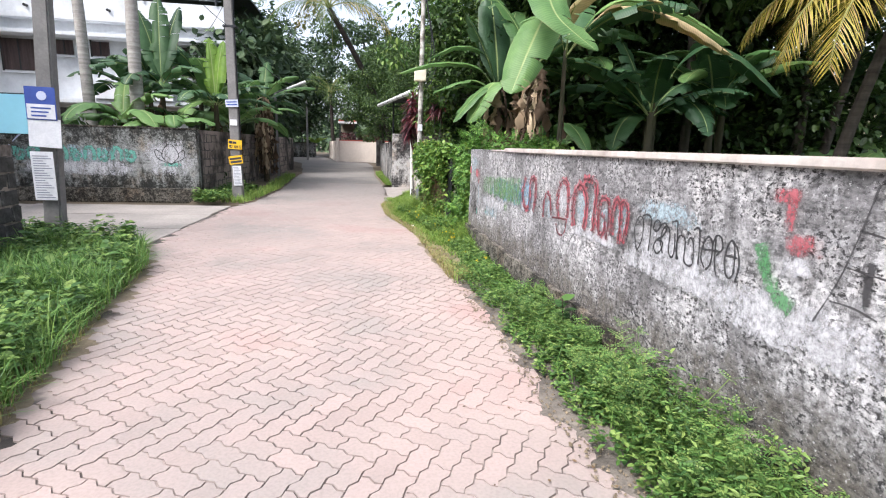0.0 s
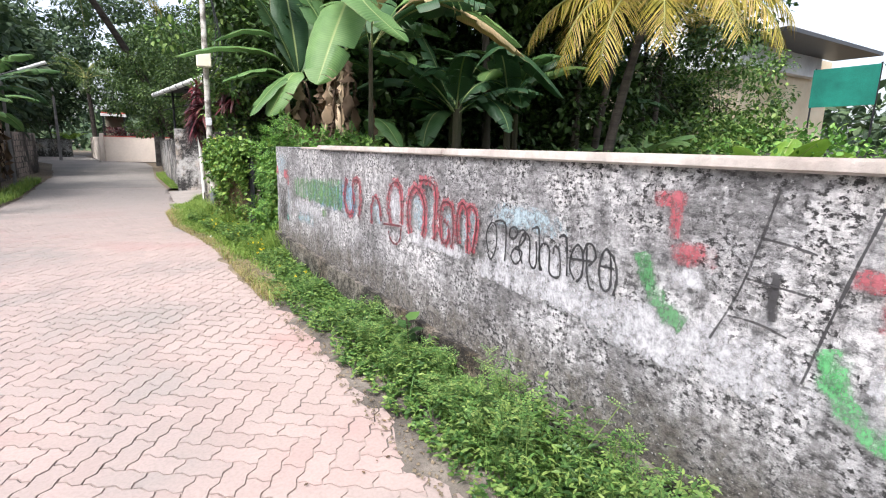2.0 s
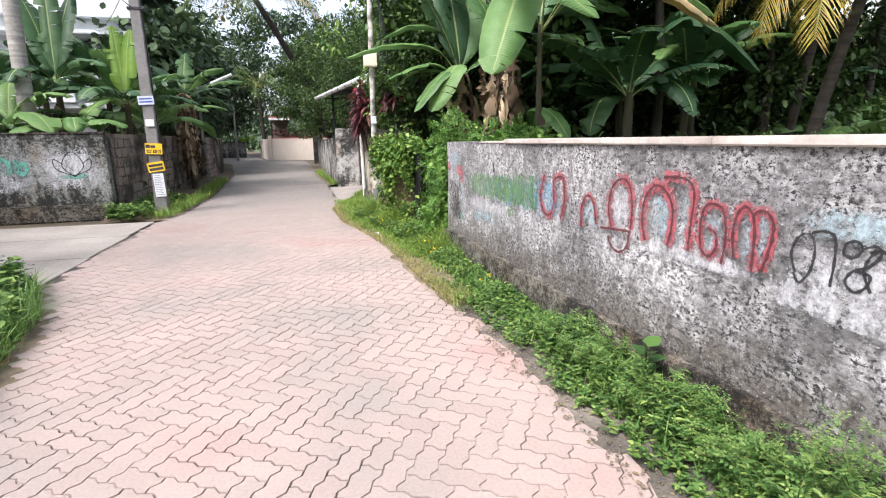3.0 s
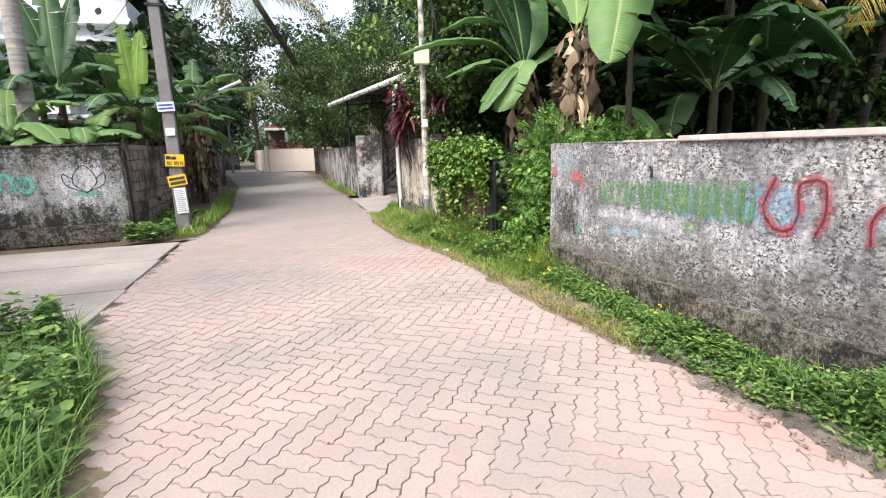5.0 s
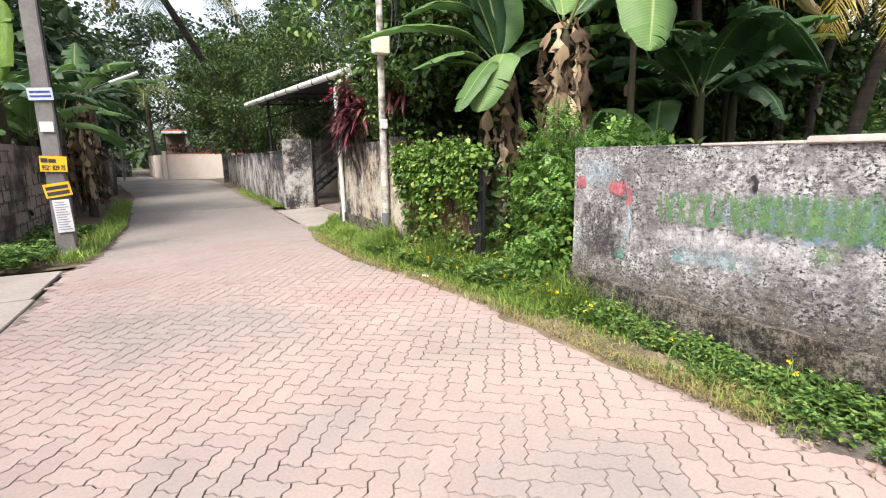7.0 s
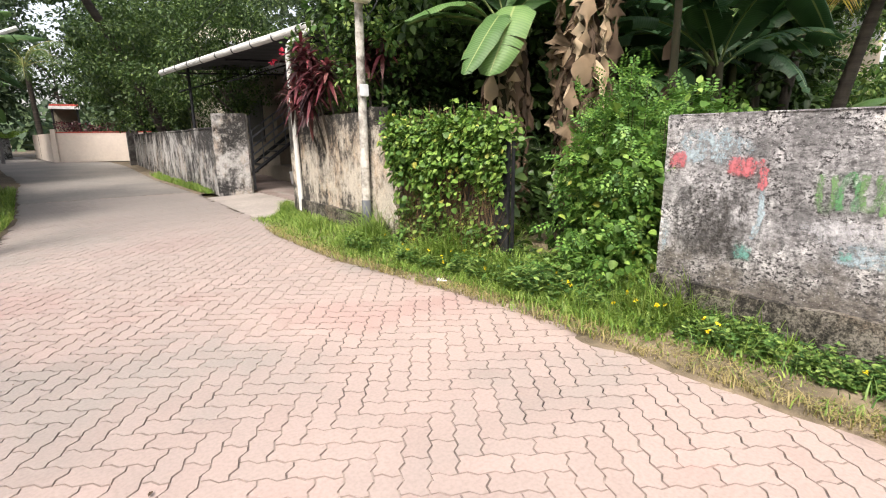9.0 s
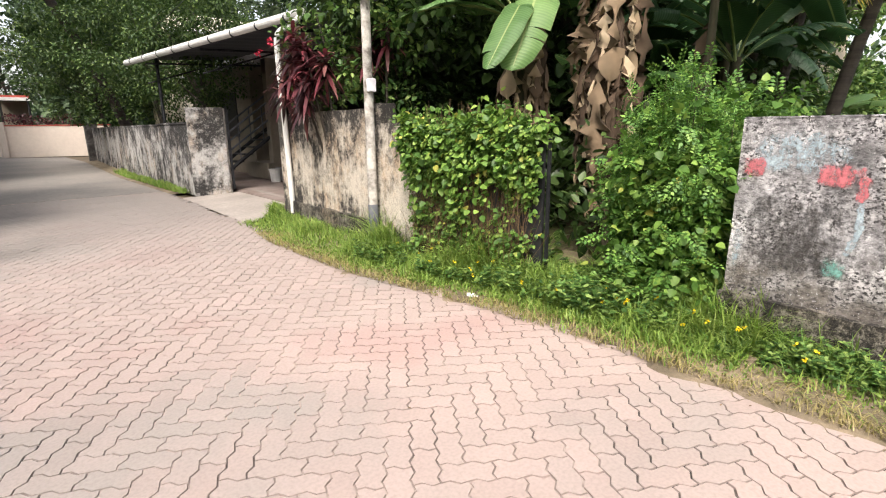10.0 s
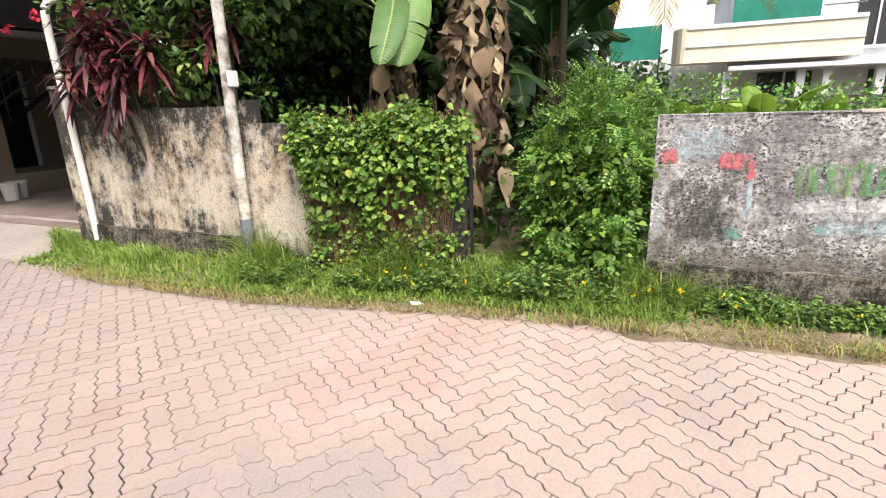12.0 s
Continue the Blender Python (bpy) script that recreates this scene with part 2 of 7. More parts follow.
def banana_leaf_material(name, stops, trans, tip=(0.30, 0.24, 0.09)):
    """A paddle leaf: pale midrib, fine veins across the blade, a waxy bloom and dry margins."""
    m, nt, bsdf = fresh(name)

    def attr(key):
        a = nt.nodes.new("ShaderNodeAttribute")
        a.attribute_name = key
        return a.outputs["Fac"]
    info = nt.nodes.new("ShaderNodeObjectInfo")
    tone = ramp_out(nt, info.outputs["Random"], stops)
    patch_n = tex_noise(nt, 2.6, 5, 0.65).outputs[0]
    col = blend(nt, tone, ramp_out(nt, patch_n, [(0.35, (0.72, 0.78, 0.72)), (0.65, (1.25, 1.15, 1.1))]), 0.8, "MULTIPLY")
    wave = nt.nodes.new("ShaderNodeTexWave")
    wave.inputs["Scale"].default_value, wave.inputs["Distortion"].default_value, wave.inputs["Detail"].default_value = 9.0, 0.6, 2.0
    vec = nt.nodes.new("ShaderNodeCombineXYZ")
    nt.links.new(attr("vein"), vec.inputs[0])
    nt.links.new(vec.outputs[0], wave.inputs["Vector"])
    col = blend(nt, col, ramp_out(nt, wave.outputs["Fac"], [(0.0, (0.80, 0.83, 0.78)), (0.5, (1.08, 1.06, 1.04))]), 0.75, "MULTIPLY")
    rim = attr("across")
    dry = nt.nodes.new("ShaderNodeMath")
    dry.operation = "MULTIPLY_ADD"
    nt.links.new(patch_n, dry.inputs[0])
    dry.inputs[1].default_value = 0.28
    nt.links.new(rim, dry.inputs[2])
    half = nt.nodes.new("ShaderNodeMath")
    half.operation = "MULTIPLY"
    half.inputs[1].default_value = 0.5
    nt.links.new(dry.outputs[0], half.inputs[0])
    col = blend(nt, col, tip, ramp_out(nt, half.outputs[0], [(0.555, (0, 0, 0)), (0.60, (0.8, 0.8, 0.8))]))
    col = blend(nt, col, (0.34, 0.40, 0.16), ramp_out(nt, rim, [(0.02, (0.8, 0.8, 0.8)), (0.07, (0, 0, 0))]))
    nt.links.new(col, bsdf.inputs["Base Color"])
    bsdf.inputs["Roughness"].default_value, bsdf.inputs["Specular IOR Level"].default_value = 0.5, 0.4
    bumped(nt, bsdf, wave.outputs["Fac"], 0.35, 0.006)
    tr = nt.nodes.new("ShaderNodeBsdfTranslucent")
    nt.links.new(col, tr.inputs[0])
    mix = nt.nodes.new("ShaderNodeMixShader")
    mix.inputs[0].default_value = trans
    nt.links.new(bsdf.outputs[0], mix.inputs[1])
    nt.links.new(tr.outputs[0], mix.inputs[2])
    nt.links.new(mix.outputs[0], nt.nodes["Material Output"].inputs[0])
    return m


def paver_material():
    m, nt, bsdf = fresh("paver_block")
    geo = nt.nodes.new("ShaderNodeNewGeometry")
    info = nt.nodes.new("ShaderNodeObjectInfo")
    add = nt.nodes.new("ShaderNodeMath")
    add.operation = "ADD"
    nt.links.new(geo.outputs["Random Per Island"], add.inputs[0])
    nt.links.new(info.outputs["Random"], add.inputs[1])
    fr = nt.nodes.new("ShaderNodeMath")
    fr.operation = "FRACT"
    nt.links.new(add.outputs[0], fr.inputs[0])
    r = ramp_node(nt, [(0.0, (0.273, 0.211, 0.189)), (0.35, (0.334, 0.264, 0.236)), (0.7, (0.290, 0.242, 0.220)), (1.0, (0.40, 0.30, 0.27))])
    nt.links.new(fr.outputs[0], r.inputs[0])

    def world_noise(scale, detail):
        n = nt.nodes.new("ShaderNodeTexNoise")
        n.inputs["Scale"].default_value, n.inputs["Detail"].default_value = scale, detail
        nt.links.new(geo.outputs["Position"], n.inputs["Vector"])
        return n
    dust = world_noise(0.55, 5)
    rd = ramp_node(nt, [(0.36, (0.246, 0.229, 0.207)), (0.47, (0.334, 0.268, 0.239)), (0.56, (0.378, 0.299, 0.264)), (0.66, (0.387, 0.251, 0.224))])
    nt.links.new(dust.outputs[0], rd.inputs[0])
    col = blend(nt, r.outputs[0], rd.outputs[0], 0.6)
    # blocks painted greyer along the far lane, for tree shade and dust there
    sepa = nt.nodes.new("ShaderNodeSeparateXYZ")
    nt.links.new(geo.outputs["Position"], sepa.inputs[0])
    shade_dust = nt.nodes.new("ShaderNodeMath")
    shade_dust.operation = "MULTIPLY_ADD"
    nt.links.new(dust.outputs[0], shade_dust.inputs[0])
    shade_dust.inputs[1].default_value = 9.0
    nt.links.new(sepa.outputs[1], shade_dust.inputs[2])
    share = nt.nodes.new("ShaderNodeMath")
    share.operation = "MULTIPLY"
    nt.links.new(shade_dust.outputs[0], share.inputs[0])
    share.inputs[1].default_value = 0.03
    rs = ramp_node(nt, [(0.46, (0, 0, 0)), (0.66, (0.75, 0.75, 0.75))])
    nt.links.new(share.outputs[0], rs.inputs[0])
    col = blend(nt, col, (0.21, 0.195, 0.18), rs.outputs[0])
    grain = world_noise(60, 6)
    rg = ramp_node(nt, [(0.3, (0.720, 0.720, 0.720)), (0.6, (1, 1, 1))])
    nt.links.new(grain.outputs[0], rg.inputs[0])
    col = blend(nt, col, rg.outputs[0], 0.5, "MULTIPLY")
    nt.links.new(col, bsdf.inputs["Base Color"])
    bsdf.inputs["Roughness"].default_value = 0.8
    bumped(nt, bsdf, grain.outputs[0], 0.3, 0.004)
    return m


PAVER = paver_material()
JOINT = weathered("joint_sand", [(0.40, (0.035, 0.029, 0.025)), (0.47, (0.12, 0.096, 0.084)), (0.53, (0.31, 0.255, 0.225)), (0.6, (0.36, 0.29, 0.255))], 0.75, 30, fine_amt=0.35)
FAR_ROAD = weathered("dusty_road", [(0.35, (0.19, 0.178, 0.166)), (0.65, (0.26, 0.235, 0.212))], 0.5, 9)
SOIL = weathered("soil", [(0.35, (0.07, 0.055, 0.035)), (0.65, (0.16, 0.12, 0.075))], 0.5, 12, bump=0.8, dist=0.03)
DRY = weathered("dry_verge", [(0.35, (0.12, 0.095, 0.06)), (0.65, (0.28, 0.22, 0.145))], 2.5, 24, bump=0.8, dist=0.02)
GUTTER = weathered("gutter_concrete", [(0.35, (0.06, 0.052, 0.043)), (0.62, (0.21, 0.183, 0.152))], 2.5, 22, bump=0.8, dist=0.015)
SLAB = weathered("lane_concrete", [(0.35, (0.26, 0.235, 0.21)), (0.65, (0.38, 0.34, 0.305))], 0.7, 20, bump=0.4, dist=0.006)
PLASTER = slogan_plaster("stained_plaster")
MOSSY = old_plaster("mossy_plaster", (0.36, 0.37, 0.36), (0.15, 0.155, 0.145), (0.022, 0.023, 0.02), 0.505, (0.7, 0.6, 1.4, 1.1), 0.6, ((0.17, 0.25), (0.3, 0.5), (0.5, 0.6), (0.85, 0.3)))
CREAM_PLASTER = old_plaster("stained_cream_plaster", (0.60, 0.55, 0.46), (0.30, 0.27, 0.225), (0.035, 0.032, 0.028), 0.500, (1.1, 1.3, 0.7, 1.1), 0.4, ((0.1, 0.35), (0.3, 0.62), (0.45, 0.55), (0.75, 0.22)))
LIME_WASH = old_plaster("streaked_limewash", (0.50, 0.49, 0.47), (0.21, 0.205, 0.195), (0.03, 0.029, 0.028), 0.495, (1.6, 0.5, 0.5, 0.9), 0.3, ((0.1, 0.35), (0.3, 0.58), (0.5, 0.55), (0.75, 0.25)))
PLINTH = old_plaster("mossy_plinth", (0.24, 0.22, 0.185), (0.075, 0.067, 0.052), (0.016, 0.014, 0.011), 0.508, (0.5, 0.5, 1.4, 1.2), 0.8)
COPING = weathered("pale_coping", [(0.3, (0.42, 0.36, 0.32)), (0.6, (0.66, 0.60, 0.55))], 2.0, 18, bump=0.4)
BLOCK = weathered("laterite_block", [(0.40, (0.035, 0.032, 0.03)), (0.53, (0.09, 0.084, 0.08)), (0.64, (0.21, 0.20, 0.19))], 2.2, 18, bump=0.9, dist=0.02)
PALE_WALL = weathered("pale_painted_wall", [(0.3, (0.60, 0.52, 0.45)), (0.7, (0.70, 0.62, 0.54))], 0.5, 6, fine_amt=0.2, bump=0.1)
WHITE = weathered("white_wall_paint", [(0.3, (0.52, 0.54, 0.57)), (0.6, (0.72, 0.74, 0.76))], 0.6, 5, fine_amt=0.25, bump=0.1)
CREAM = weathered("cream_wall_paint", [(0.3, (0.66, 0.6, 0.45)), (0.6, (0.80, 0.75, 0.62))], 0.4, 5, fine_amt=0.25, bump=0.1)
# wall paint darkened so that its colour holds the shade under the carport
SHADE_DIM_WALL = weathered("shade_dimmed_wall", [(0.3, (0.20, 0.17, 0.13)), (0.6, (0.31, 0.27, 0.21))], 0.6, 6, fine_amt=0.3, bump=0.2)
YELLOW_WALL = weathered("ochre_wall_paint", [(0.3, (0.48, 0.40, 0.27)), (0.6, (0.60, 0.52, 0.38))], 0.4, 5, fine_amt=0.2, bump=0.1)
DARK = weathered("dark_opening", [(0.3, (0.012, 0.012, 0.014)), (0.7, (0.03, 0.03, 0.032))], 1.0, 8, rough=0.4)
CURTAIN = weathered("brown_curtain", [(0.3, (0.05, 0.035, 0.035)), (0.7, (0.12, 0.085, 0.08))], 3.0, 20, stretch=(4, 4, 0.2))
STEEL_DARK = weathered("dark_steel", [(0.3, (0.026, 0.029, 0.033)), (0.7, (0.065, 0.065, 0.072))], 3.0, 20, rough=0.5, metal=0.6, bump=0.1)
CONC_POLE = weathered("pole_concrete", [(0.35, (0.14, 0.135, 0.13)), (0.65, (0.27, 0.26, 0.25))], 1.2, 25, bump=0.5, dist=0.006)
WHITE_POLE = weathered("worn_white_paint", [(0.42, (0.15, 0.135, 0.115)), (0.50, (0.40, 0.38, 0.34)), (0.58, (0.62, 0.60, 0.55))], 3.5, 20, bump=0.3, dist=0.003)
PIPE_GREY = weathered("grey_pipe", [(0.35, (0.10, 0.11, 0.13)), (0.65, (0.22, 0.23, 0.25))], 4.0, 20, bump=0.2, dist=0.003)
PVC = weathered("white_pvc", [(0.3, (0.6, 0.6, 0.57)), (0.6, (0.8, 0.8, 0.77))], 2.0, 12, rough=0.45, fine_amt=0.25, bump=0.1)
# set darker than grey sheet, to put the carport's underside shade in the colour
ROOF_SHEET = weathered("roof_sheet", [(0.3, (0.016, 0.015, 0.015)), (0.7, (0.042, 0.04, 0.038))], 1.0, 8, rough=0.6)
RED_ROOF = weathered("red_roof_sheet", [(0.3, (0.35, 0.06, 0.045)), (0.7, (0.5, 0.1, 0.07))], 1.0, 8, rough=0.6)
GREEN_NET = weathered("green_shade_net", [(0.3, (0.0, 0.12, 0.09)), (0.7, (0.01, 0.25, 0.18))], 1.0, 30, rough=0.8)
SKYBLUE = weathered("pale_blue_sheet", [(0.3, (0.24, 0.55, 0.68)), (0.7, (0.30, 0.62, 0.74))], 0.8, 6, rough=0.5, fine_amt=0.15, bump=0.05)
BLUE_INK = weathered("blue_print", [(0.3, (0.03, 0.06, 0.28)), (0.7, (0.05, 0.10, 0.38))], 3, 20, rough=0.5, fine_amt=0.2, bump=0.05)
PAPER = weathered("weathered_paper", [(0.3, (0.62, 0.63, 0.66)), (0.6, (0.78, 0.78, 0.80))], 5, 30, fine_amt=0.25, bump=0.2, dist=0.003)
PALE_BLUE = weathered("lilac_paper", [(0.3, (0.50, 0.54, 0.72)), (0.6, (0.62, 0.66, 0.80))], 5, 30, fine_amt=0.2, bump=0.2, dist=0.003)
SIGN_YELLOW = weathered("yellow_sign_paint", [(0.3, (0.72, 0.42, 0.01)), (0.6, (0.85, 0.53, 0.02))], 4, 20, rough=0.5, fine_amt=0.2, bump=0.05)
INK = weathered("black_ink", [(0.3, (0.02, 0.02, 0.022)), (0.6, (0.05, 0.05, 0.055))], 4, 20, rough=0.7)
FLOOR_RED = weathered("oxide_floor", [(0.35, (0.16, 0.11, 0.095)), (0.65, (0.32, 0.27, 0.245))], 0.9, 12, rough=0.6, bump=0.2)
BARK = weathered("bark", [(0.35, (0.035, 0.03, 0.024)), (0.65, (0.10, 0.08, 0.062))], 2.0, 20, bump=1.0, dist=0.02, stretch=(1, 1, 0.3))
PALM_BARK = weathered("palm_bark", [(0.35, (0.024, 0.019, 0.015)), (0.65, (0.065, 0.052, 0.042))], 2.0, 18, bump=0.9, dist=0.02, stretch=(0.4, 0.4, 5))
PALE_BARK = weathered("pale_palm_bark", [(0.35, (0.26, 0.24, 0.22)), (0.65, (0.50, 0.47, 0.43))], 2.0, 18, bump=0.9, dist=0.02, stretch=(0.4, 0.4, 5))
STEM = weathered("banana_stem", [(0.3, (0.03, 0.025, 0.017)), (0.5, (0.06, 0.055, 0.028)), (0.7, (0.10, 0.065, 0.042))], 3.0, 12, stretch=(2, 2, 0.3))
RACHIS = weathered("frond_rib", [(0.3, (0.18, 0.2, 0.06)), (0.7, (0.32, 0.3, 0.1))], 2, 12)
PRINT = weathered("faded_print", [(0.3, (0.20, 0.21, 0.27)), (0.6, (0.32, 0.33, 0.38))], 4, 20, rough=0.7)
BLUE_CLOTH = weathered("blue_plastic", [(0.3, (0.03, 0.06, 0.25)), (0.7, (0.06, 0.12, 0.4))], 3, 10, rough=0.5)

L_GRASS = leafy("grass_blade", [(0, (0.065, 0.155, 0.035)), (0.5, (0.12, 0.24, 0.055)), (1, (0.23, 0.35, 0.095))])
L_LIGHT = leafy("light_grass", [(0, (0.11, 0.21, 0.035)), (0.5, (0.19, 0.31, 0.055)), (1, (0.31, 0.40, 0.10))])
L_STRAW = leafy("dry_grass", [(0, (0.26, 0.22, 0.09)), (1, (0.40, 0.34, 0.16))])
L_WEED = leafy("weed_leaf", [(0, (0.035, 0.09, 0.024)), (0.5, (0.095, 0.195, 0.044)), (1, (0.26, 0.36, 0.10))])
L_PALE_WEED = leafy("pale_weed_leaf", [(0, (0.07, 0.16, 0.045)), (0.5, (0.13, 0.25, 0.065)), (1, (0.27, 0.36, 0.11))])
L_VINE = leafy("vine_leaf", [(0, (0.045, 0.11, 0.02)), (0.5, (0.115, 0.235, 0.04)), (0.95, (0.25, 0.38, 0.08)), (1, (0.44, 0.42, 0.09))])
L_SHRUB = leafy("shrub_leaf", [(0, (0.055, 0.15, 0.03)), (0.6, (0.13, 0.28, 0.055)), (1, (0.26, 0.43, 0.095))])
# very dark leaf colour that also carries the shade deep in the grove
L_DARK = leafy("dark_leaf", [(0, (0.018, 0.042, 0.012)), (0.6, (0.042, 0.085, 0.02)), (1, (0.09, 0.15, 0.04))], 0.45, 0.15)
L_TREE = leafy("tree_leaf", [(0, (0.025, 0.056, 0.015)), (0.6, (0.056, 0.105, 0.025)), (1, (0.111, 0.172, 0.043))], 0.45, 0.2)
L_DEEP = leafy("deep_green_leaf", [(0, (0.022, 0.052, 0.015)), (0.6, (0.058, 0.112, 0.028)), (1, (0.14, 0.21, 0.055))], 0.5, 0.22)
L_FAR = leafy("far_leaf", [(0, (0.03, 0.06, 0.03)), (0.6, (0.055, 0.095, 0.045)), (1, (0.10, 0.15, 0.065))], 0.6, 0.2)
L_BANANA = banana_leaf_material("banana_leaf", [(0, (0.07, 0.155, 0.05)), (0.5, (0.11, 0.22, 0.07)), (1, (0.17, 0.30, 0.10))], 0.3)
# shaded copy of banana_leaf: the shade is put into the leaf colour
L_BANANA_SHADED = banana_leaf_material("shaded_banana_leaf", [(0, (0.026, 0.07, 0.03)), (0.5, (0.042, 0.10, 0.042)), (1, (0.065, 0.14, 0.055))], 0.2)
L_BANANA_DRY = banana_leaf_material("half_dry_banana_leaf", [(0, (0.30, 0.25, 0.12)), (1, (0.42, 0.33, 0.19))], 0.25)
L_BANANA_NEW = banana_leaf_material("young_banana_leaf", [(0, (0.15, 0.28, 0.035)), (1, (0.22, 0.36, 0.06))], 0.35)
L_DEAD = leafy("dead_banana_leaf", [(0, (0.045, 0.03, 0.021)), (0.45, (0.12, 0.08, 0.054)), (0.75, (0.30, 0.22, 0.145)), (1, (0.52, 0.41, 0.29))], 0.9, 0.1, 0.45, False)
L_LITTER = leafy("dry_leaf_litter", [(0, (0.07, 0.045, 0.03)), (1, (0.24, 0.16, 0.09))], 0.9, 0.1)
L_PALM = leafy("palm_leaflet", [(0, (0.04, 0.085, 0.018)), (1, (0.10, 0.16, 0.035))], 0.45, 0.25)
L_PALM_YELLOW = leafy("yellowing_palm_leaflet", [(0, (0.30, 0.27, 0.04)), (0.6, (0.46, 0.37, 0.07)), (1, (0.42, 0.28, 0.12))], 0.5, 0.3)
L_RED = leafy("crimson_leaf", [(0, (0.03, 0.014, 0.016)), (0.6, (0.08, 0.024, 0.03)), (0.9, (0.20, 0.045, 0.06)), (1, (0.26, 0.12, 0.11))], 0.4, 0.25)
L_YELLOW = leafy("yellow_petal", [(0, (0.75, 0.55, 0.01)), (1, (0.85, 0.68, 0.03))], 0.6, 0.2)
L_PINK = leafy("pink_petal", [(0, (0.6, 0.03, 0.08)), (1, (0.7, 0.06, 0.12))], 0.6, 0.2)


# ---- building helpers ----
def link(name, me, mat, parent=None, label=""):
    ob = new(name, me)
    me.materials.append(mat)
    if parent is not None:
        ob.parent = parent
    if label:
        ob["label"] = label
    return ob


def part(name, bm, mat, parent=None, label="", smooth=False):
    me = bpy.data.meshes.new(name)
    bm.normal_update()
    bm.to_mesh(me)
    bm.free()
    if smooth:
        me.shade_smooth()
    return link(name, me, mat, parent, label)


def soup(name, verts, faces, mat, parent=None, label="", smooth=False):
    """A mesh object from arrays: verts (n, 3), faces (m, k)."""
    verts, faces = np.asarray(verts, np.float32), np.asarray(faces, np.int32)
    me = bpy.data.meshes.new(name)
    k = faces.shape[1]
    me.vertices.add(len(verts))
    me.vertices.foreach_set("co", verts.ravel())
    me.loops.add(faces.size)
    me.loops.foreach_set("vertex_index", faces.ravel())
    me.polygons.add(len(faces))
    me.polygons.foreach_set("loop_start", np.arange(len(faces), dtype=np.int32) * k)
    me.update(calc_edges=True)
    me.validate()
    if smooth:
        me.shade_smooth()
    return link(name, me, mat, parent, label)


def thing(name, label, category, at=(0, 0, 0), group="", kind=""):
    e = new(name)
    e.location = at
    return tagged(e, label, category, group, kind)


def box_bm(x0, x1, y0, y1, z0, z1, bevel=0.0):
    bm = bmesh.new()
    bmesh.ops.create_cube(bm, size=1.0)
    for v in bm.verts:
        v.co = ((x0 + x1) / 2 + v.co.x * (x1 - x0), (y0 + y1) / 2 + v.co.y * (y1 - y0), (z0 + z1) / 2 + v.co.z * (z1 - z0))
    if bevel:
        bmesh.ops.bevel(bm, geom=bm.edges[:], offset=bevel, segments=2, affect="EDGES")
    return bm


def beam_bm(a, b, width, z0, z1, bevel=0.0):
    """An upright slab from a to b in plan (x, y), of that thickness to the right of the way a to b."""
    a, b = Vector(a), Vector(b)
    d = (b - a).normalized()
    n = Vector((d.y, -d.x)) * width
    bm = bmesh.new()
    plan = [a, b, b + n, a + n]
    low = [bm.verts.new((p.x, p.y, z0)) for p in plan]
    top = [bm.verts.new((p.x, p.y, z1)) for p in plan]
    bm.faces.new(low[::-1]), bm.faces.new(top)
    for i in range(4):
        bm.faces.new((low[i], low[(i + 1) % 4], top[(i + 1) % 4], top[i]))
    bmesh.ops.recalc_face_normals(bm, faces=bm.faces[:])
    if bevel:
        bmesh.ops.bevel(bm, geom=bm.edges[:], offset=bevel, segments=2, affect="EDGES")
    return bm


def tube_bm(points, radii, sides=10, flat=False):
    """A round pipe along points; radii one or one a point."""
    pts = [Vector(p) for p in points]
    if not hasattr(radii, "__len__"):
        radii = [radii] * len(pts)
    radii = [float(r) for r in radii]
    bm = bmesh.new()
    rings = []
    for i, p in enumerate(pts):
        d = (pts[min(i + 1, len(pts) - 1)] - pts[max(i - 1, 0)]).normalized()
        side = d.cross(Vector((0, 0, 1))) if abs(d.z) < 0.95 else d.cross(Vector((1, 0, 0)))
        side.normalize()
        up = side.cross(d)
        rings.append([bm.verts.new(p + radii[i] * (math.cos(2 * math.pi * k / sides) * side + math.sin(2 * math.pi * k / sides) * up)) for k in range(sides)])
    for r, q in zip(rings, rings[1:]):
        for k in range(sides):
            bm.faces.new((r[k], r[(k + 1) % sides], q[(k + 1) % sides], q[k]))
    bm.faces.new(rings[0][::-1]), bm.faces.new(rings[-1])
    bmesh.ops.recalc_face_normals(bm, faces=bm.faces[:])
    return bm


def smooth_line(pts, steps=6):
    """A Catmull-Rom curve through the points."""
    p = np.array([pts[0], *pts, pts[-1]], float)
    out = []
    for i in range(1, len(p) - 2):
        for s in np.linspace(0, 1, steps, endpoint=False):
            out.append(0.5 * (2 * p[i] + (p[i + 1] - p[i - 1]) * s + (2 * p[i - 1] - 5 * p[i] + 4 * p[i + 1] - p[i + 2]) * s**2 + (3 * p[i] - p[i - 1] - 3 * p[i + 1] + p[i + 2]) * s**3))
    out.append(p[-2])
    return np.array(out)


LEAF = (np.array([(0, 0, 0), (0.27, 0.28, 0.06), (0.24, 0.65, 0.05), (0, 1, -0.08), (-0.24, 0.65, 0.05), (-0.27, 0.28, 0.06)]), np.array([(0, 1, 2, 3), (0, 3, 4, 5)]))
BROAD = (np.array([(0, 0, 0), (0.42, 0.2, 0.08), (0.36, 0.6, 0.06), (0, 1, -0.1), (-0.36, 0.6, 0.06), (-0.42, 0.2, 0.08)]), np.array([(0, 1, 2, 3), (0, 3, 4, 5)]))
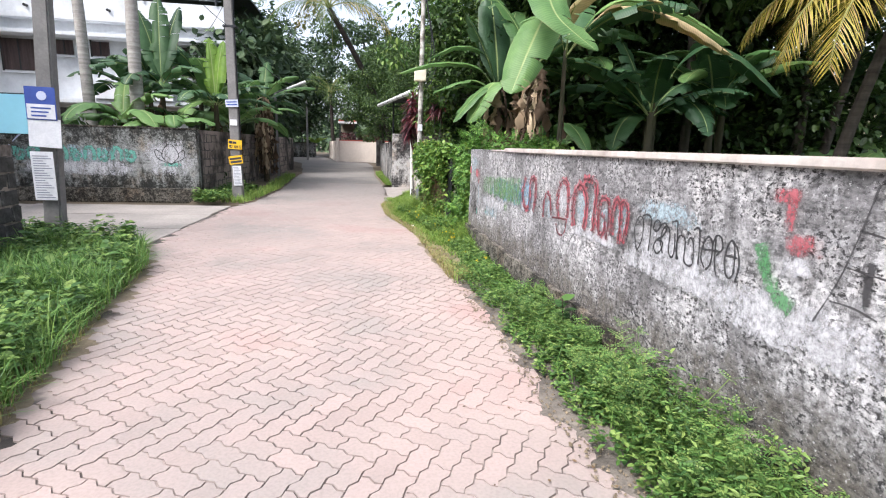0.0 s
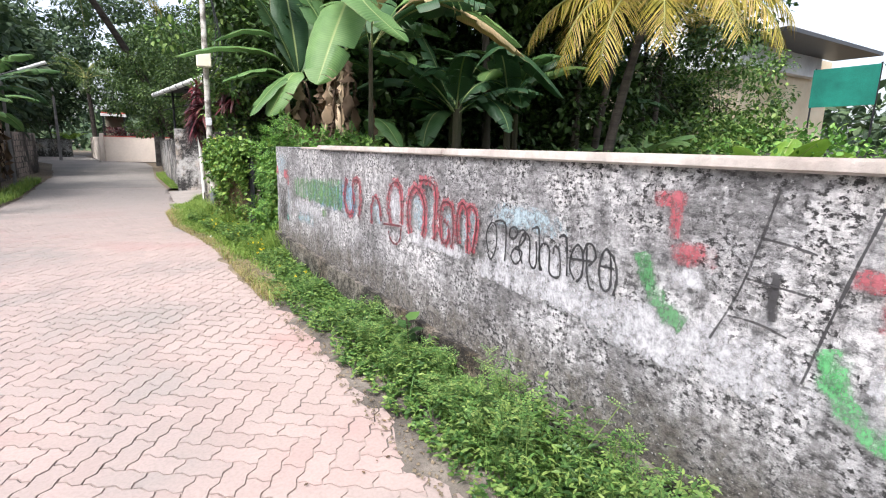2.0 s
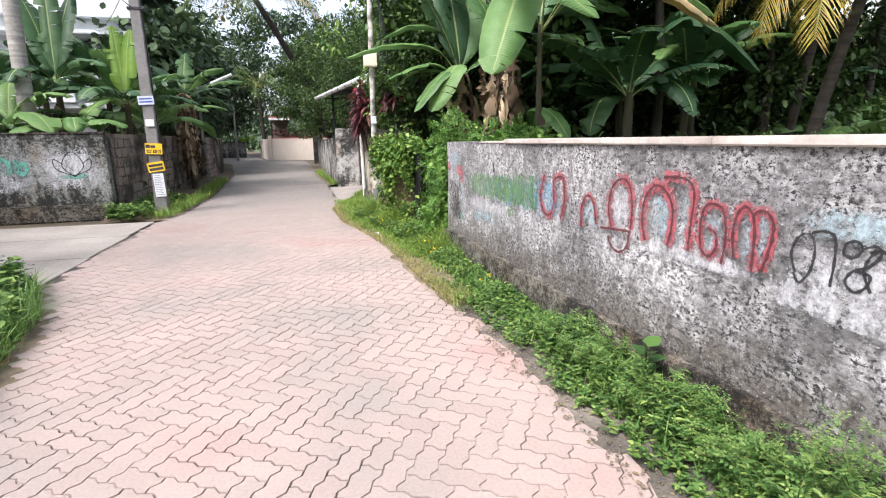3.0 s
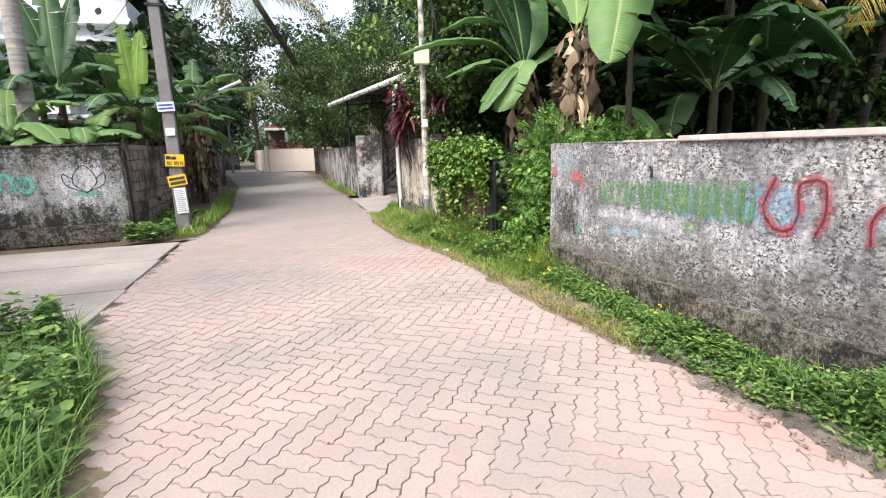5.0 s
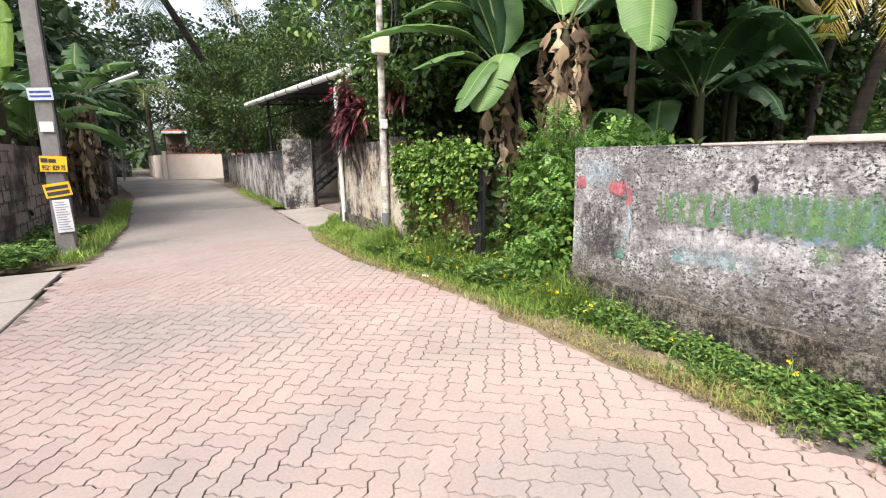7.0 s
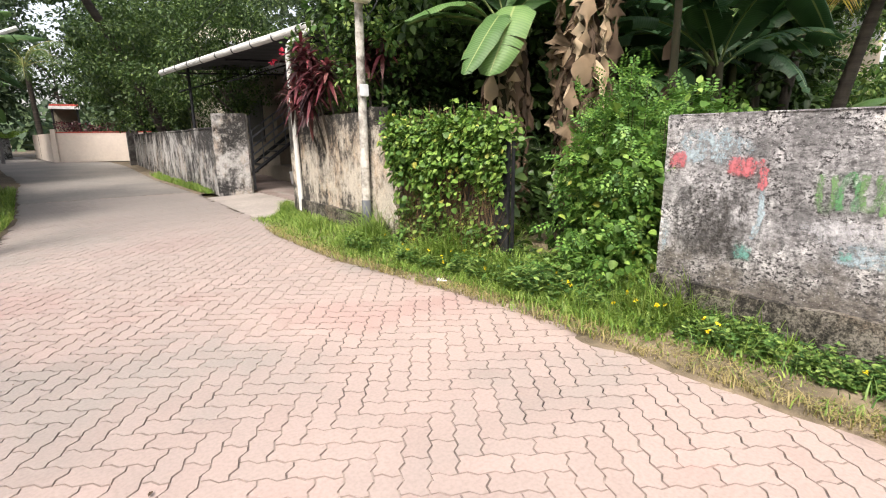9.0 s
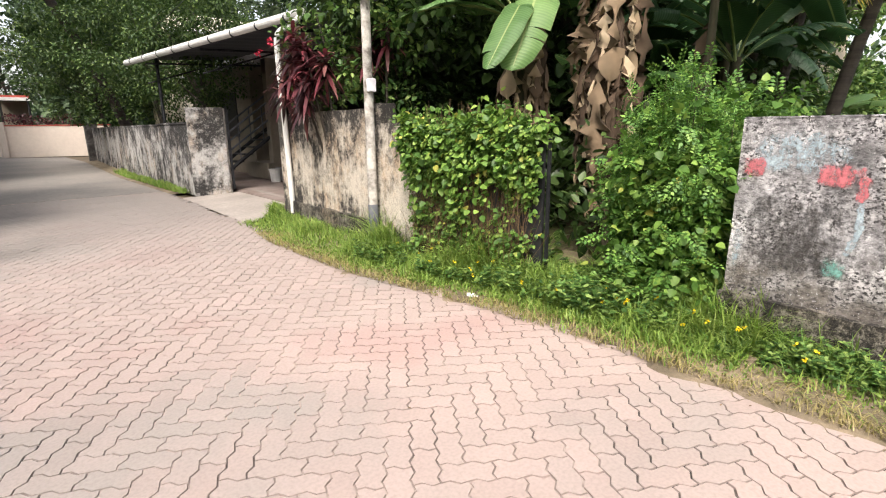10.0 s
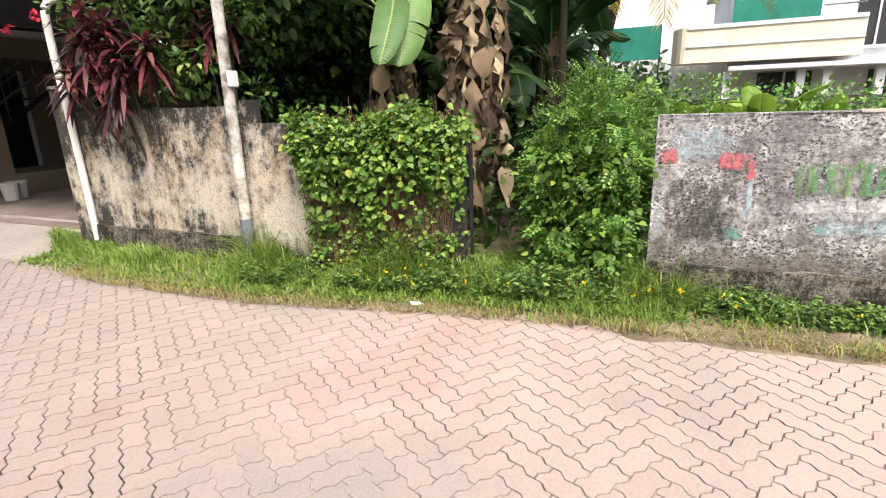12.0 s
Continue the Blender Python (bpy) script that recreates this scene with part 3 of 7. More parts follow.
SLIM = (np.array([(0, 0, 0), (0.11, 0.35, 0.03), (0.10, 0.7, 0.0), (0, 1, -0.12), (-0.10, 0.7, 0.0), (-0.11, 0.35, 0.03)]), np.array([(0, 1, 2, 3), (0, 3, 4, 5)]))


LEAFLETS = [(s * 0.05, 0.12 + 0.2 * k, s) for k in range(4) for s in (-1, 1)]
COMPOUND = (np.concatenate([np.array([(x, y, 0), (x + s * 0.10, y + 0.10, 0.03), (x + s * 0.26, y + 0.09, -0.02), (x + s * 0.14, y - 0.06, 0.03)]) for x, y, s in LEAFLETS] + [np.array([(0, 0.86, 0), (0.09, 0.96, 0.03), (0, 1.16, -0.04), (-0.09, 0.96, 0.03)]), np.array([(0.008, 0, 0), (0.004, 0.9, 0), (-0.004, 0.9, 0), (-0.008, 0, 0)])]), np.arange(40).reshape(10, 4))
STALK = (np.array([(0.006, 0, 0), (0.003, 1, 0), (-0.003, 1, 0), (-0.006, 0, 0)]), np.array([(0, 1, 2, 3)]))
SPEAR = (np.array([(0, 0, 0), (0.17, 0.25, 0.05), (0.15, 0.6, 0.02), (0, 1, -0.2), (-0.15, 0.6, 0.02), (-0.17, 0.25, 0.05)]), np.array([(0, 1, 2, 3), (0, 3, 4, 5)]))
ROCK = (np.array([(0.5, -0.3, 0), (0.4, 0.5, 0), (-0.5, 0.35, 0), (-0.4, -0.5, 0), (0.2, 0.1, 0.5), (-0.15, -0.05, 0.45)]), np.array([(0, 1, 4, 4), (1, 2, 5, 4), (2, 3, 5, 5), (3, 0, 4, 5)]))


def unit(v):
    return v / np.maximum(np.linalg.norm(v, axis=-1, keepdims=True), 1e-9)


def leaf_arrays(shape, pos, along, up, size):
    """Places a leaf shape at pos, pointing along, face turned towards up."""
    v, f = shape
    y = unit(np.asarray(along, float))
    x = unit(np.cross(y, up))
    z = np.cross(x, y)
    size = np.broadcast_to(np.asarray(size, float).reshape(-1, 1, 1), (len(pos), 1, 1))
    verts = pos[:, None] + size * (v[None, :, 0:1] * x[:, None] + v[None, :, 1:2] * y[:, None] + v[None, :, 2:3] * z[:, None])
    faces = f[None] + (np.arange(len(pos)) * len(v))[:, None, None]
    return verts.reshape(-1, 3), faces.reshape(-1, f.shape[1])


def joined(parts):
    vs, fs, n = [], [], 0
    for v, f in parts:
        vs.append(v), fs.append(f + n)
        n += len(v)
    return np.concatenate(vs), np.concatenate(fs)


def rand_dirs(n, up=0.0):
    d = unit(rng.normal(size=(n, 3)))
    d[:, 2] += up
    return unit(d)


def clump_leaves(centres, radii, per, size, shape=LEAF, squash=0.8, droop=0.0):
    """Leaves in loose clumps round the centres, facing mostly upwards and outwards."""
    n = len(centres) * per
    d = rand_dirs(n)
    r = np.repeat(np.broadcast_to(radii, len(centres)), per) * rng.uniform(0.25, 1.0, n) ** 0.6
    off = d * r[:, None]
    off[:, 2] *= squash
    pos = np.repeat(centres, per, axis=0) + off
    along = unit(d + rng.normal(scale=0.6, size=(n, 3)) + np.array([0, 0, -droop]))
    up = unit(d * 0.5 + np.array([0, 0, 1.0]) + rng.normal(scale=0.35, size=(n, 3)))
    return leaf_arrays(shape, pos, along, up, size * rng.uniform(0.65, 1.3, n))


def blades(base, height, lean=0.5, width=0.008, edge=0.0):
    """Grass blades as bent, tapering strips."""
    n = len(base)
    az = rng.uniform(0, 2 * math.pi, n)
    h = height * rng.uniform(0.5, 1.25, n) * np.array([0.85 + 0.8 * noise.noise((q[0] * 1.5, q[1] * 1.5, 13.0)) for q in base]).clip(0.35, 1.5)
    if edge:
        h = h * np.clip((base[:, 0] - road_right(base[:, 1])) / edge, 0.25, 1.15)
    out = np.stack([np.cos(az), np.sin(az), np.zeros(n)], 1)
    side = np.stack([-np.sin(az), np.cos(az), np.zeros(n)], 1)
    bend = lean * rng.uniform(0.2, 1.3, n)
    w = width * rng.uniform(0.6, 1.4, n)
    rows = []
    for s, k in ((0, 1.0), (0.45, 0.85), (0.8, 0.5), (1.0, 0.05)):
        p = base + out * (h * bend * s**2)[:, None] + np.array([0, 0, 1.0]) * (h * s * (1 - 0.35 * np.minimum(bend, 1.2) * s))[:, None]
        rows += [p - side * (w * k)[:, None], p + side * (w * k)[:, None]]
    v = np.stack(rows, 1).reshape(-1, 3)
    f = np.array([(0, 1, 3, 2), (2, 3, 5, 4), (4, 5, 7, 6)])
    return v, (f[None] + (np.arange(n) * 8)[:, None, None]).reshape(-1, 4)


def weed_plants(base, height, leaf, shape=LEAF, pairs=5):
    """Small upright weeds: leaf whorls up a leaning stem (the stem is a slim leaf)."""
    n = len(base)
    lean = rng.normal(scale=0.28, size=(n, 3))
    lean[:, 2] = 1
    lean = unit(lean)
    h = height * rng.uniform(0.45, 1.2, n) * np.array([0.75 + 0.8 * noise.noise((q[0] * 1.3, q[1] * 1.6, 11.0)) for q in base]).clip(0.3, 1.4)
    parts = [leaf_arrays(STALK, base, lean, np.tile([1.0, 0.2, 0.1], (n, 1)), h)]
    for k in range(pairs):
        at = base + lean * (h * (0.25 + 0.75 * k / max(1, pairs - 1)))[:, None]
        a0 = rng.uniform(0, 2 * math.pi, n)
        for j in range(3):
            a = a0 + j * 2.1 + k * 1.3 + rng.normal(scale=0.3, size=n)
            al = np.stack([np.cos(a), np.sin(a), rng.uniform(-0.2, 0.6, n)], 1)
            parts.append(leaf_arrays(shape, at, al, np.tile([0, 0, 1.0], (n, 1)) + rng.normal(scale=0.25, size=(n, 3)), leaf * rng.uniform(0.6, 1.25, n) * (1.1 - 0.4 * k / pairs)))
    return joined(parts)


# ---- plan ----
LEFT_Y = (-3, 3.5, 4.7, 5.9, 7.6, 8.7, 10.4, 13.3, 14.5, 18, 28, 40, 46, 60, 75)
LEFT_X = (-0.35, -0.35, -0.55, -0.78, -1.08, -1.57, -1.58, -1.5, -1.3, -1.2, -1.7, -3.0, -5.0, -12, -22)
RIGHT_Y = (-3, 6, 8.4, 9.4, 10.5, 12, 13.7, 15.1, 17.5, 20, 26, 37, 43, 46, 60, 75)
RIGHT_X = (2.6, 2.5, 2.42, 2.38, 2.26, 2.0, 1.95, 2.1, 2.07, 2.15, 1.95, 2.1, 1.8, -0.7, -3.0, -10)


def road_left(y):
    return np.interp(y, LEFT_Y, LEFT_X)


def road_right(y):
    return np.interp(y, RIGHT_Y, RIGHT_X)


def strip(name, ys, xa, xb, za, zb, mat, across=6, rough=0.0, parent=None, ease=0.0):
    """A sheet between two lines in plan, xa(y) to xb(y), rising from za to zb."""
    u = np.linspace(0, 1, across + 1)
    rows = []
    for y in ys:
        x = xa(y) + (xb(y) - xa(y)) * u
        z = za + (zb - za) * u
        if ease:
            z = -0.02 + (z + 0.02) * min(1.0, (y - ys[0]) / ease)
        if rough:
            z = z + np.array([rough * noise.noise((xx * 2.3, y * 2.3, 0)) for xx in x])
        rows.append(np.stack([x, np.full_like(x, y), z], 1))
    v = np.concatenate(rows)
    w = across + 1
    f = [(r * w + c, r * w + c + 1, (r + 1) * w + c + 1, (r + 1) * w + c) for r in range(len(ys) - 1) for c in range(across)]
    return soup(name, v, f, mat, parent, smooth=rough > 0)


def ragged(x, y, amp=0.07):
    """A line in plan that wanders as broken edges do."""
    return x + amp * noise.noise((y * 1.7, x, 5.0)) + 0.5 * amp * noise.noise((y * 6.0, x, 9.0))


# ground to the horizon
bm = bmesh.new()
bmesh.ops.create_grid(bm, x_segments=40, y_segments=40, size=600)
for v in bm.verts:
    v.co.z = -0.05
tagged(part("ground", bm, SOIL), "brown earth with leaf litter around the lane", "ground", kind="structure")

road = tagged(strip("road", list(np.linspace(-3, 21, 240)), road_left, road_right, -0.0082, -0.0082, JOINT, 40, 0.004), "lane paved with dusty pink interlocking concrete blocks", "road", kind="structure")
far_road = tagged(strip("road", list(np.linspace(21, 75, 55)), road_left, road_right, -0.004, -0.004, FAR_ROAD), "dusty grey far stretch of the lane", "road", kind="structure")
gutter = tagged(strip("pavement", list(np.linspace(-3, 7.4, 160)), lambda y: ragged(road_right(y) - 0.09, y, 0.05), lambda y: road_right(y) + 0.3, -0.010, 0.035, GUTTER, 8, 0.014), "cracked dark concrete margin beside the lane", "margin", kind="structure")
verge_r = tagged(strip("ground", list(np.linspace(-3, 12.6, 200)), lambda y: ragged(road_right(y), y) + (0.26 if y < 6.6 else -0.2 if y > 7.4 else 0.26 - 0.575 * (y - 6.6)), lambda y: 3.05 if y < 9 else 3.9, -0.012, 0.10, DRY, 12, 0.018), "earth verge with dry trodden edge", "verge", kind="structure")
verge_g = tagged(strip("ground", list(np.linspace(12.55, 16.2, 20)), lambda y: ragged(road_right(y) - 0.08, y) + max(0, y - 14.9) * 0.75, lambda y: 3.0, -0.012, 0.12, DRY, 8, 0.018), "grassy verge below the cream wall", "verge", kind="structure")
verge_f = tagged(strip("ground", list(np.linspace(20.2, 37, 40)), road_right, lambda y: 2.7, 0.0, 0.05, DRY, 4, 0.04), "narrow grassy verge under the far wall", "verge", kind="structure")
verge_l = tagged(strip("ground", list(np.linspace(-3, 8.9, 60)), lambda y: -3.4, lambda y: ragged(road_left(y) + 0.2, y, 0.1), 0.12, -0.012, DRY, 12, 0.018), "earth bank under tall grass", "verge", kind="structure")
verge_l2 = tagged(strip("ground", list(np.linspace(13.7, 32, 50)), lambda y: -2.6, lambda y: ragged(road_left(y) + 0.08, y, 0.1), 0.10, 0.006, SOIL, 6, 0.015, ease=0.9), "weedy strip along the block wall", "verge", kind="structure")

# side lane of cast concrete slabs
lane = thing("pavement", "pale cast concrete slabs of the side lane", "pavement", kind="structure")
for y0, y1 in ((8.85, 10.36), (10.375, 12.03), (12.045, 13.55)):
    for a, b in ((-9.5, -5.62), (-5.6, -1.6)):
        part("slab", beam_bm((a, y0), (b, y0 - 0.12), -(y1 - y0), -0.04, 0.006, 0.008), SLAB, lane)
# ramp to the gate
ramp = bmesh.new()
q = [ramp.verts.new(p) for p in ((2.12, 15.5, -0.002), (2.15, 19.4, -0.002), (3.2, 19.1, 0.055), (3.0, 15.4, 0.055), (3.6, 15.4, 0.085), (3.6, 19.1, 0.085))]
ramp.faces.new((q[0], q[3], q[2], q[1])), ramp.faces.new((q[3], q[4], q[5], q[2]))
tagged(part("pavement", ramp, SLAB), "stained concrete ramp up to the gate", "ramp", kind="structure")

# ---- right wall with painted letters ----
WX = 3.0
wall_r = thing("wall_right", "mould-stained grey compound wall with faded painted slogans", "wall", (WX, 0, 0), kind="structure")


def rough_slab(x0, x1, y0, y1, z0, z1, mat, parent, name, amp=0.008, step=0.12):
    """A wall with an uneven face and worn top edge towards -x, at its own origin x."""
    ys = np.arange(y0, y1 + 1e-6, (y1 - y0) / max(2, round((y1 - y0) / step)))
    zs = np.linspace(z0, z1, max(2, round((z1 - z0) / step)) + 1)
    bm = bmesh.new()
    grid = [[bm.verts.new((x0 + amp * noise.noise((y * 3, z * 3, 1.7)) + amp * 0.6 * noise.noise((y * 9, z * 9, 4.1)), y, z + (amp * 1.2 * noise.noise((y * 5, 7.7, z)) if z > z1 - 0.01 else 0))) for z in zs] for y in ys]
    for r, s in zip(grid, grid[1:]):
        for a in range(len(zs) - 1):
            bm.faces.new((r[a], r[a + 1], s[a + 1], s[a]))
    back = [[bm.verts.new((x1, r[0].co.y, z)) for z in (z0, z1)] for r in grid]
    for r, s, b, c in zip(grid, grid[1:], back, back[1:]):
        bm.faces.new((r[-1], b[1], c[1], s[-1]))
        bm.faces.new((b[1], b[0], c[0], c[1]))
        bm.faces.new((b[0], r[0], s[0], c[0]))
    for r, b, flip in ((grid[0], back[0], 1), (grid[-1], back[-1], 0)):
        loop = [*r, b[1], b[0]]
        bm.faces.new(loop if flip else loop[::-1])
    bmesh.ops.recalc_face_normals(bm, faces=bm.faces[:])
    return part(name, bm, mat, parent)


rough_slab(0.0, 0.19, -4.0, 8.9, 0.30, 1.43, PLASTER, wall_r, "wall_face", 0.007, 0.08)
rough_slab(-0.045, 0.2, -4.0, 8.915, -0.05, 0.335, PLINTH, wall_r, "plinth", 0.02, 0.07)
for a, b in ((-4.0, -1.2), (-1.2, 1.9), (1.9, 4.62), (4.625, 7.05)):
    part("coping", box_bm(-0.022, 0.21, a, b - 0.004, 1.425, 1.468, 0.008), COPING, wall_r, "pale cement coping")
part("coping", box_bm(-0.006, 0.2, 7.06, 7.7, 1.425, 1.446, 0.006), COPING, wall_r, "chipped pale coping")
part("coping", box_bm(-0.004, 0.195, 7.71, 8.9, 1.425, 1.44, 0.006), PLASTER, wall_r)

P_RED = paint("faded_red_paint", (0.42, 0.10, 0.12), 0.478, 12)
P_DARKRED = paint("dark_red_line", (0.10, 0.022, 0.028), 0.35, 14)
P_BLACK = paint("black_line", (0.018, 0.018, 0.02), 0.36, 14)
P_FADED = paint("faded_black_line", (0.045, 0.043, 0.045), 0.40, 14)
P_GREEN = paint("green_paint", (0.10, 0.27, 0.115), 0.482, 12)
P_BRIGHT = paint("bright_green_paint", (0.12, 0.42, 0.16), 0.48, 12)
P_OLIVE = paint("faded_green_paint", (0.15, 0.28, 0.11), 0.49, 12)
P_WHITE = paint("whitewash", (0.58, 0.58, 0.60), 0.472, 7, 0.6)
P_PALE = paint("pale_blue_wash", (0.42, 0.53, 0.58), 0.50, 6, 0.6)
P_BLUE = paint("sky_blue_paint", (0.25, 0.42, 0.56), 0.49, 8, 0.6)
P_PINK = paint("coral_paint", (0.58, 0.16, 0.18), 0.46, 12)
P_TEAL = paint("teal_paint", (0.17, 0.38, 0.33), 0.495, 12)
P_TEAL_WORD = paint("solid_teal_paint", (0.15, 0.42, 0.34), 0.455, 12)
P_MOULD = paint("black_mould", (0.05, 0.046, 0.042), 0.485, 9)


def ribbon(pts, width, mat, parent, depth, name="painted_stroke", axis="y", steps=7):
    """A brushed stroke on a wall: pts are (along, height); depth is how far it lies off the wall."""
    line = smooth_line(pts, steps) if len(pts) > 2 else np.array(pts, float)
    d = np.gradient(line, axis=0)
    nrm = unit(np.stack([-d[:, 1], d[:, 0]], 1))
    w = width * (0.62 + 0.12 * np.sin(np.arange(len(line)) * 1.3))[:, None]
    both = np.stack([line - nrm * w, line - nrm * w * 0.45, line + nrm * w * 0.45, line + nrm * w], 1).reshape(-1, 2)
    v = np.zeros((len(both), 3))
    if axis == "y":
        v[:, 0], v[:, 1], v[:, 2] = -depth, both[:, 0], both[:, 1]
    else:
        v[:, 0], v[:, 1], v[:, 2] = both[:, 0], -depth, both[:, 1]
    f = [(4 * i + k, 4 * i + k + 1, 4 * i + k + 5, 4 * i + k + 4) for i in range(len(line) - 1) for k in range(3)]
    ob = soup(name, v, f, mat, parent)
    covered(ob, np.tile([0.35, 1.0, 1.0, 0.35], len(line)))
    return ob


def covered(ob, values):
    """How thickly the paint lies at each corner of a stroke."""
    ob.data.attributes.new("cover", "FLOAT", "POINT").data.foreach_set("value", np.asarray(values, np.float32))


def patch(y0, y1, z0, z1, mat, parent, depth, name="painted_patch", axis="y", skew=0.0):
    """A brushed patch with a wavy outline."""
    cy, cz, ry, rz = (y0 + y1) / 2, (z0 + z1) / 2, (y1 - y0) / 2, (z1 - z0) / 2
    pts = []
    for k in range(40):
        a = 2 * math.pi * k / 40
        c, s = math.cos(a), math.sin(a)
        e = 0.55
        x, z = math.copysign(abs(c) ** e, c), math.copysign(abs(s) ** e, s)
        r = 1 + 0.14 * noise.noise((c * 2 + y0 * 3, s * 2 + z0 * 5, 3.0))
        pts.append((cy + x * ry * r + skew * z * rz, cz + z * rz * r))
    ring = np.array(pts)
    mid = np.array([cy, cz])
    rings = np.concatenate([mid + (ring - mid) * k for k in (0.02, 0.5, 0.88, 1.28)])
    v = np.zeros((len(rings), 3))
    v[:, 0], v[:, 1], v[:, 2] = (-depth, rings[:, 0], rings[:, 1]) if axis == "y" else (rings[:, 0], -depth, rings[:, 1])
    f = [(40 * r + k, 40 * r + (k + 1) % 40, 40 * r + 40 + (k + 1) % 40, 40 * r + 40 + k) for r in range(3) for k in range(40)]
    ob = soup(name, v, f, mat, parent)
    covered(ob, np.repeat([1.0, 0.97, 0.8, 0.0], 40))
    return ob


D1, D2, D3 = 0.011, 0.014, 0.017
# washes under the letters
patch(3.55, 4.2, 1.08, 1.22, P_PALE, wall_r, D1)
patch(3.3, 4.2, 0.86, 1.06, P_WHITE, wall_r, D1 + 0.001)
patch(2.6, 3.5, 0.72, 0.95, P_WHITE, wall_r, D1)
patch(3.3, 4.3, 0.78, 0.92, P_WHITE, wall_r, D1 + 0.0005)
patch(4.25, 5.1, 0.84, 0.93, P_WHITE, wall_r, D1)
patch(4.7, 5.02, 0.92, 1.2, P_PALE, wall_r, D1 + 0.0007)
patch(5.16, 5.36, 0.93, 1.2, P_WHITE, wall_r, D1 + 0.001)
patch(5.1, 5.2, 0.84, 1.22, P_WHITE, wall_r, D1)
patch(4.5, 4.62, 0.92, 1.12, P_PALE, wall_r, D1)
patch(4.27, 4.42, 0.92, 1.15, P_PALE, wall_r, D1)
patch(6.0, 6.45, 0.84, 1.2, P_BLUE, wall_r, D1)
patch(5.5, 5.75, 0.86, 1.08, P_PALE, wall_r, D1)
patch(6.2, 7.6, 0.86, 1.14, P_BLUE, wall_r, D1 + 0.0012)
patch(6.9, 8.1, 0.7, 0.86, P_WHITE, wall_r, D1)
patch(7.2, 7.9, 0.6, 0.76, P_PALE, wall_r, D1)
# red letters: broad strokes with a dark line along each
def red_stroke(i, width, pts):
    ribbon(pts, width * 1.15, P_RED, wall_r, D2 + 0.0004 * i, "painted_letter")
    ribbon(pts, 0.0125, P_DARKRED, wall_r, D3 + 0.001 + 0.0004 * i, "letter_line")


red_stroke(0, 0.075, [(6.237, 1.196), (6.305, 1.02), (6.229, 0.901), (6.126, 0.903), (6.081, 1.004), (6.093, 1.145), (6.046, 1.189), (5.953, 1.184), (5.93, 1.081), (5.935, 0.982), (5.976, 0.889)])
red_stroke(1, 0.05, [(5.69, 0.875), (5.696, 1.008), (5.629, 1.094), (5.553, 1.055), (5.51, 0.917)])
red_stroke(2, 0.075, [(5.345, 0.926), (5.384, 1.041), (5.36, 1.163), (5.286, 1.225), (5.203, 1.209), (5.159, 1.103), (5.159, 0.942)])
red_stroke(3, 0.02, [(5.463, 0.906), (5.308, 0.919), (5.157, 0.929)])
red_stroke(4, 0.022, [(5.376, 0.868), (5.332, 0.807), (5.253, 0.789), (5.185, 0.838), (5.166, 0.924)])
red_stroke(5, 0.085, [(5.025, 0.903), (5.061, 1.022), (5.042, 1.147), (4.968, 1.214), (4.889, 1.192), (4.831, 1.114), (4.828, 1.0), (4.853, 0.907)])
red_stroke(6, 0.07, [(4.909, 1.262), (4.809, 1.269), (4.722, 1.249), (4.688, 1.186), (4.696, 1.05), (4.701, 0.911)])
red_stroke(7, 0.05, [(4.592, 1.047), (4.538, 1.025), (4.53, 0.962), (4.568, 0.914), (4.618, 0.943), (4.633, 1.061), (4.614, 1.142), (4.557, 1.162), (4.502, 1.132), (4.48, 1.011), (4.492, 0.893)])
red_stroke(8, 0.06, [(4.424, 0.936), (4.444, 1.043), (4.43, 1.13), (4.393, 1.171), (4.352, 1.142), (4.333, 1.063), (4.329, 0.898)])
red_stroke(9, 0.05, [(4.345, 1.143), (4.313, 1.163), (4.273, 1.153), (4.247, 1.102), (4.256, 1.01), (4.281, 0.911)])


# black word, stroke by stroke
def black_stroke(i, pts):
    ribbon(pts, 0.0105, P_BLACK, wall_r, D2 + 0.0004 * i, "painted_letter")


black_stroke(0, [(4.139, 0.943), (4.165, 1.02), (4.135, 1.091), (4.093, 1.097), (4.074, 1.048), (4.08, 0.968), (4.118, 0.907), (4.147, 0.942)])
black_stroke(1, [(4.0, 0.922), (3.997, 1.023), (4.006, 1.104), (4.047, 1.121), (4.094, 1.107)])
black_stroke(2, [(3.971, 1.052), (3.965, 1.09), (3.93, 1.105), (3.909, 1.08), (3.936, 1.046), (3.971, 1.052)])
black_stroke(3, [(3.909, 1.08), (3.869, 1.1), (3.849, 1.073), (3.882, 1.026), (3.93, 0.998), (3.951, 0.956), (3.917, 0.926), (3.88, 0.954), (3.875, 0.996), (3.924, 0.999)])
black_stroke(4, [(3.863, 0.938), (3.894, 1.005), (3.877, 1.068), (3.844, 1.085), (3.818, 1.054), (3.813, 0.961), (3.782, 0.933), (3.765, 0.972), (3.775, 1.062)])
black_stroke(5, [(3.738, 0.932), (3.755, 1.077), (3.766, 1.125), (3.808, 1.114)])
black_stroke(6, [(3.725, 0.935), (3.75, 0.987), (3.741, 1.043), (3.712, 1.062), (3.683, 1.034), (3.674, 0.936), (3.613, 0.936), (3.621, 1.036), (3.652, 1.06), (3.66, 1.024)])
black_stroke(7, [(3.568, 0.945), (3.578, 1.066), (3.594, 1.117), (3.629, 1.103)])
black_stroke(8, [(3.523, 0.942), (3.555, 0.987), (3.546, 1.056), (3.516, 1.09), (3.487, 1.059), (3.484, 0.973), (3.513, 0.934)])
black_stroke(9, [(3.487, 1.059), (3.465, 1.104), (3.433, 1.098), (3.419, 1.054), (3.453, 1.015)])
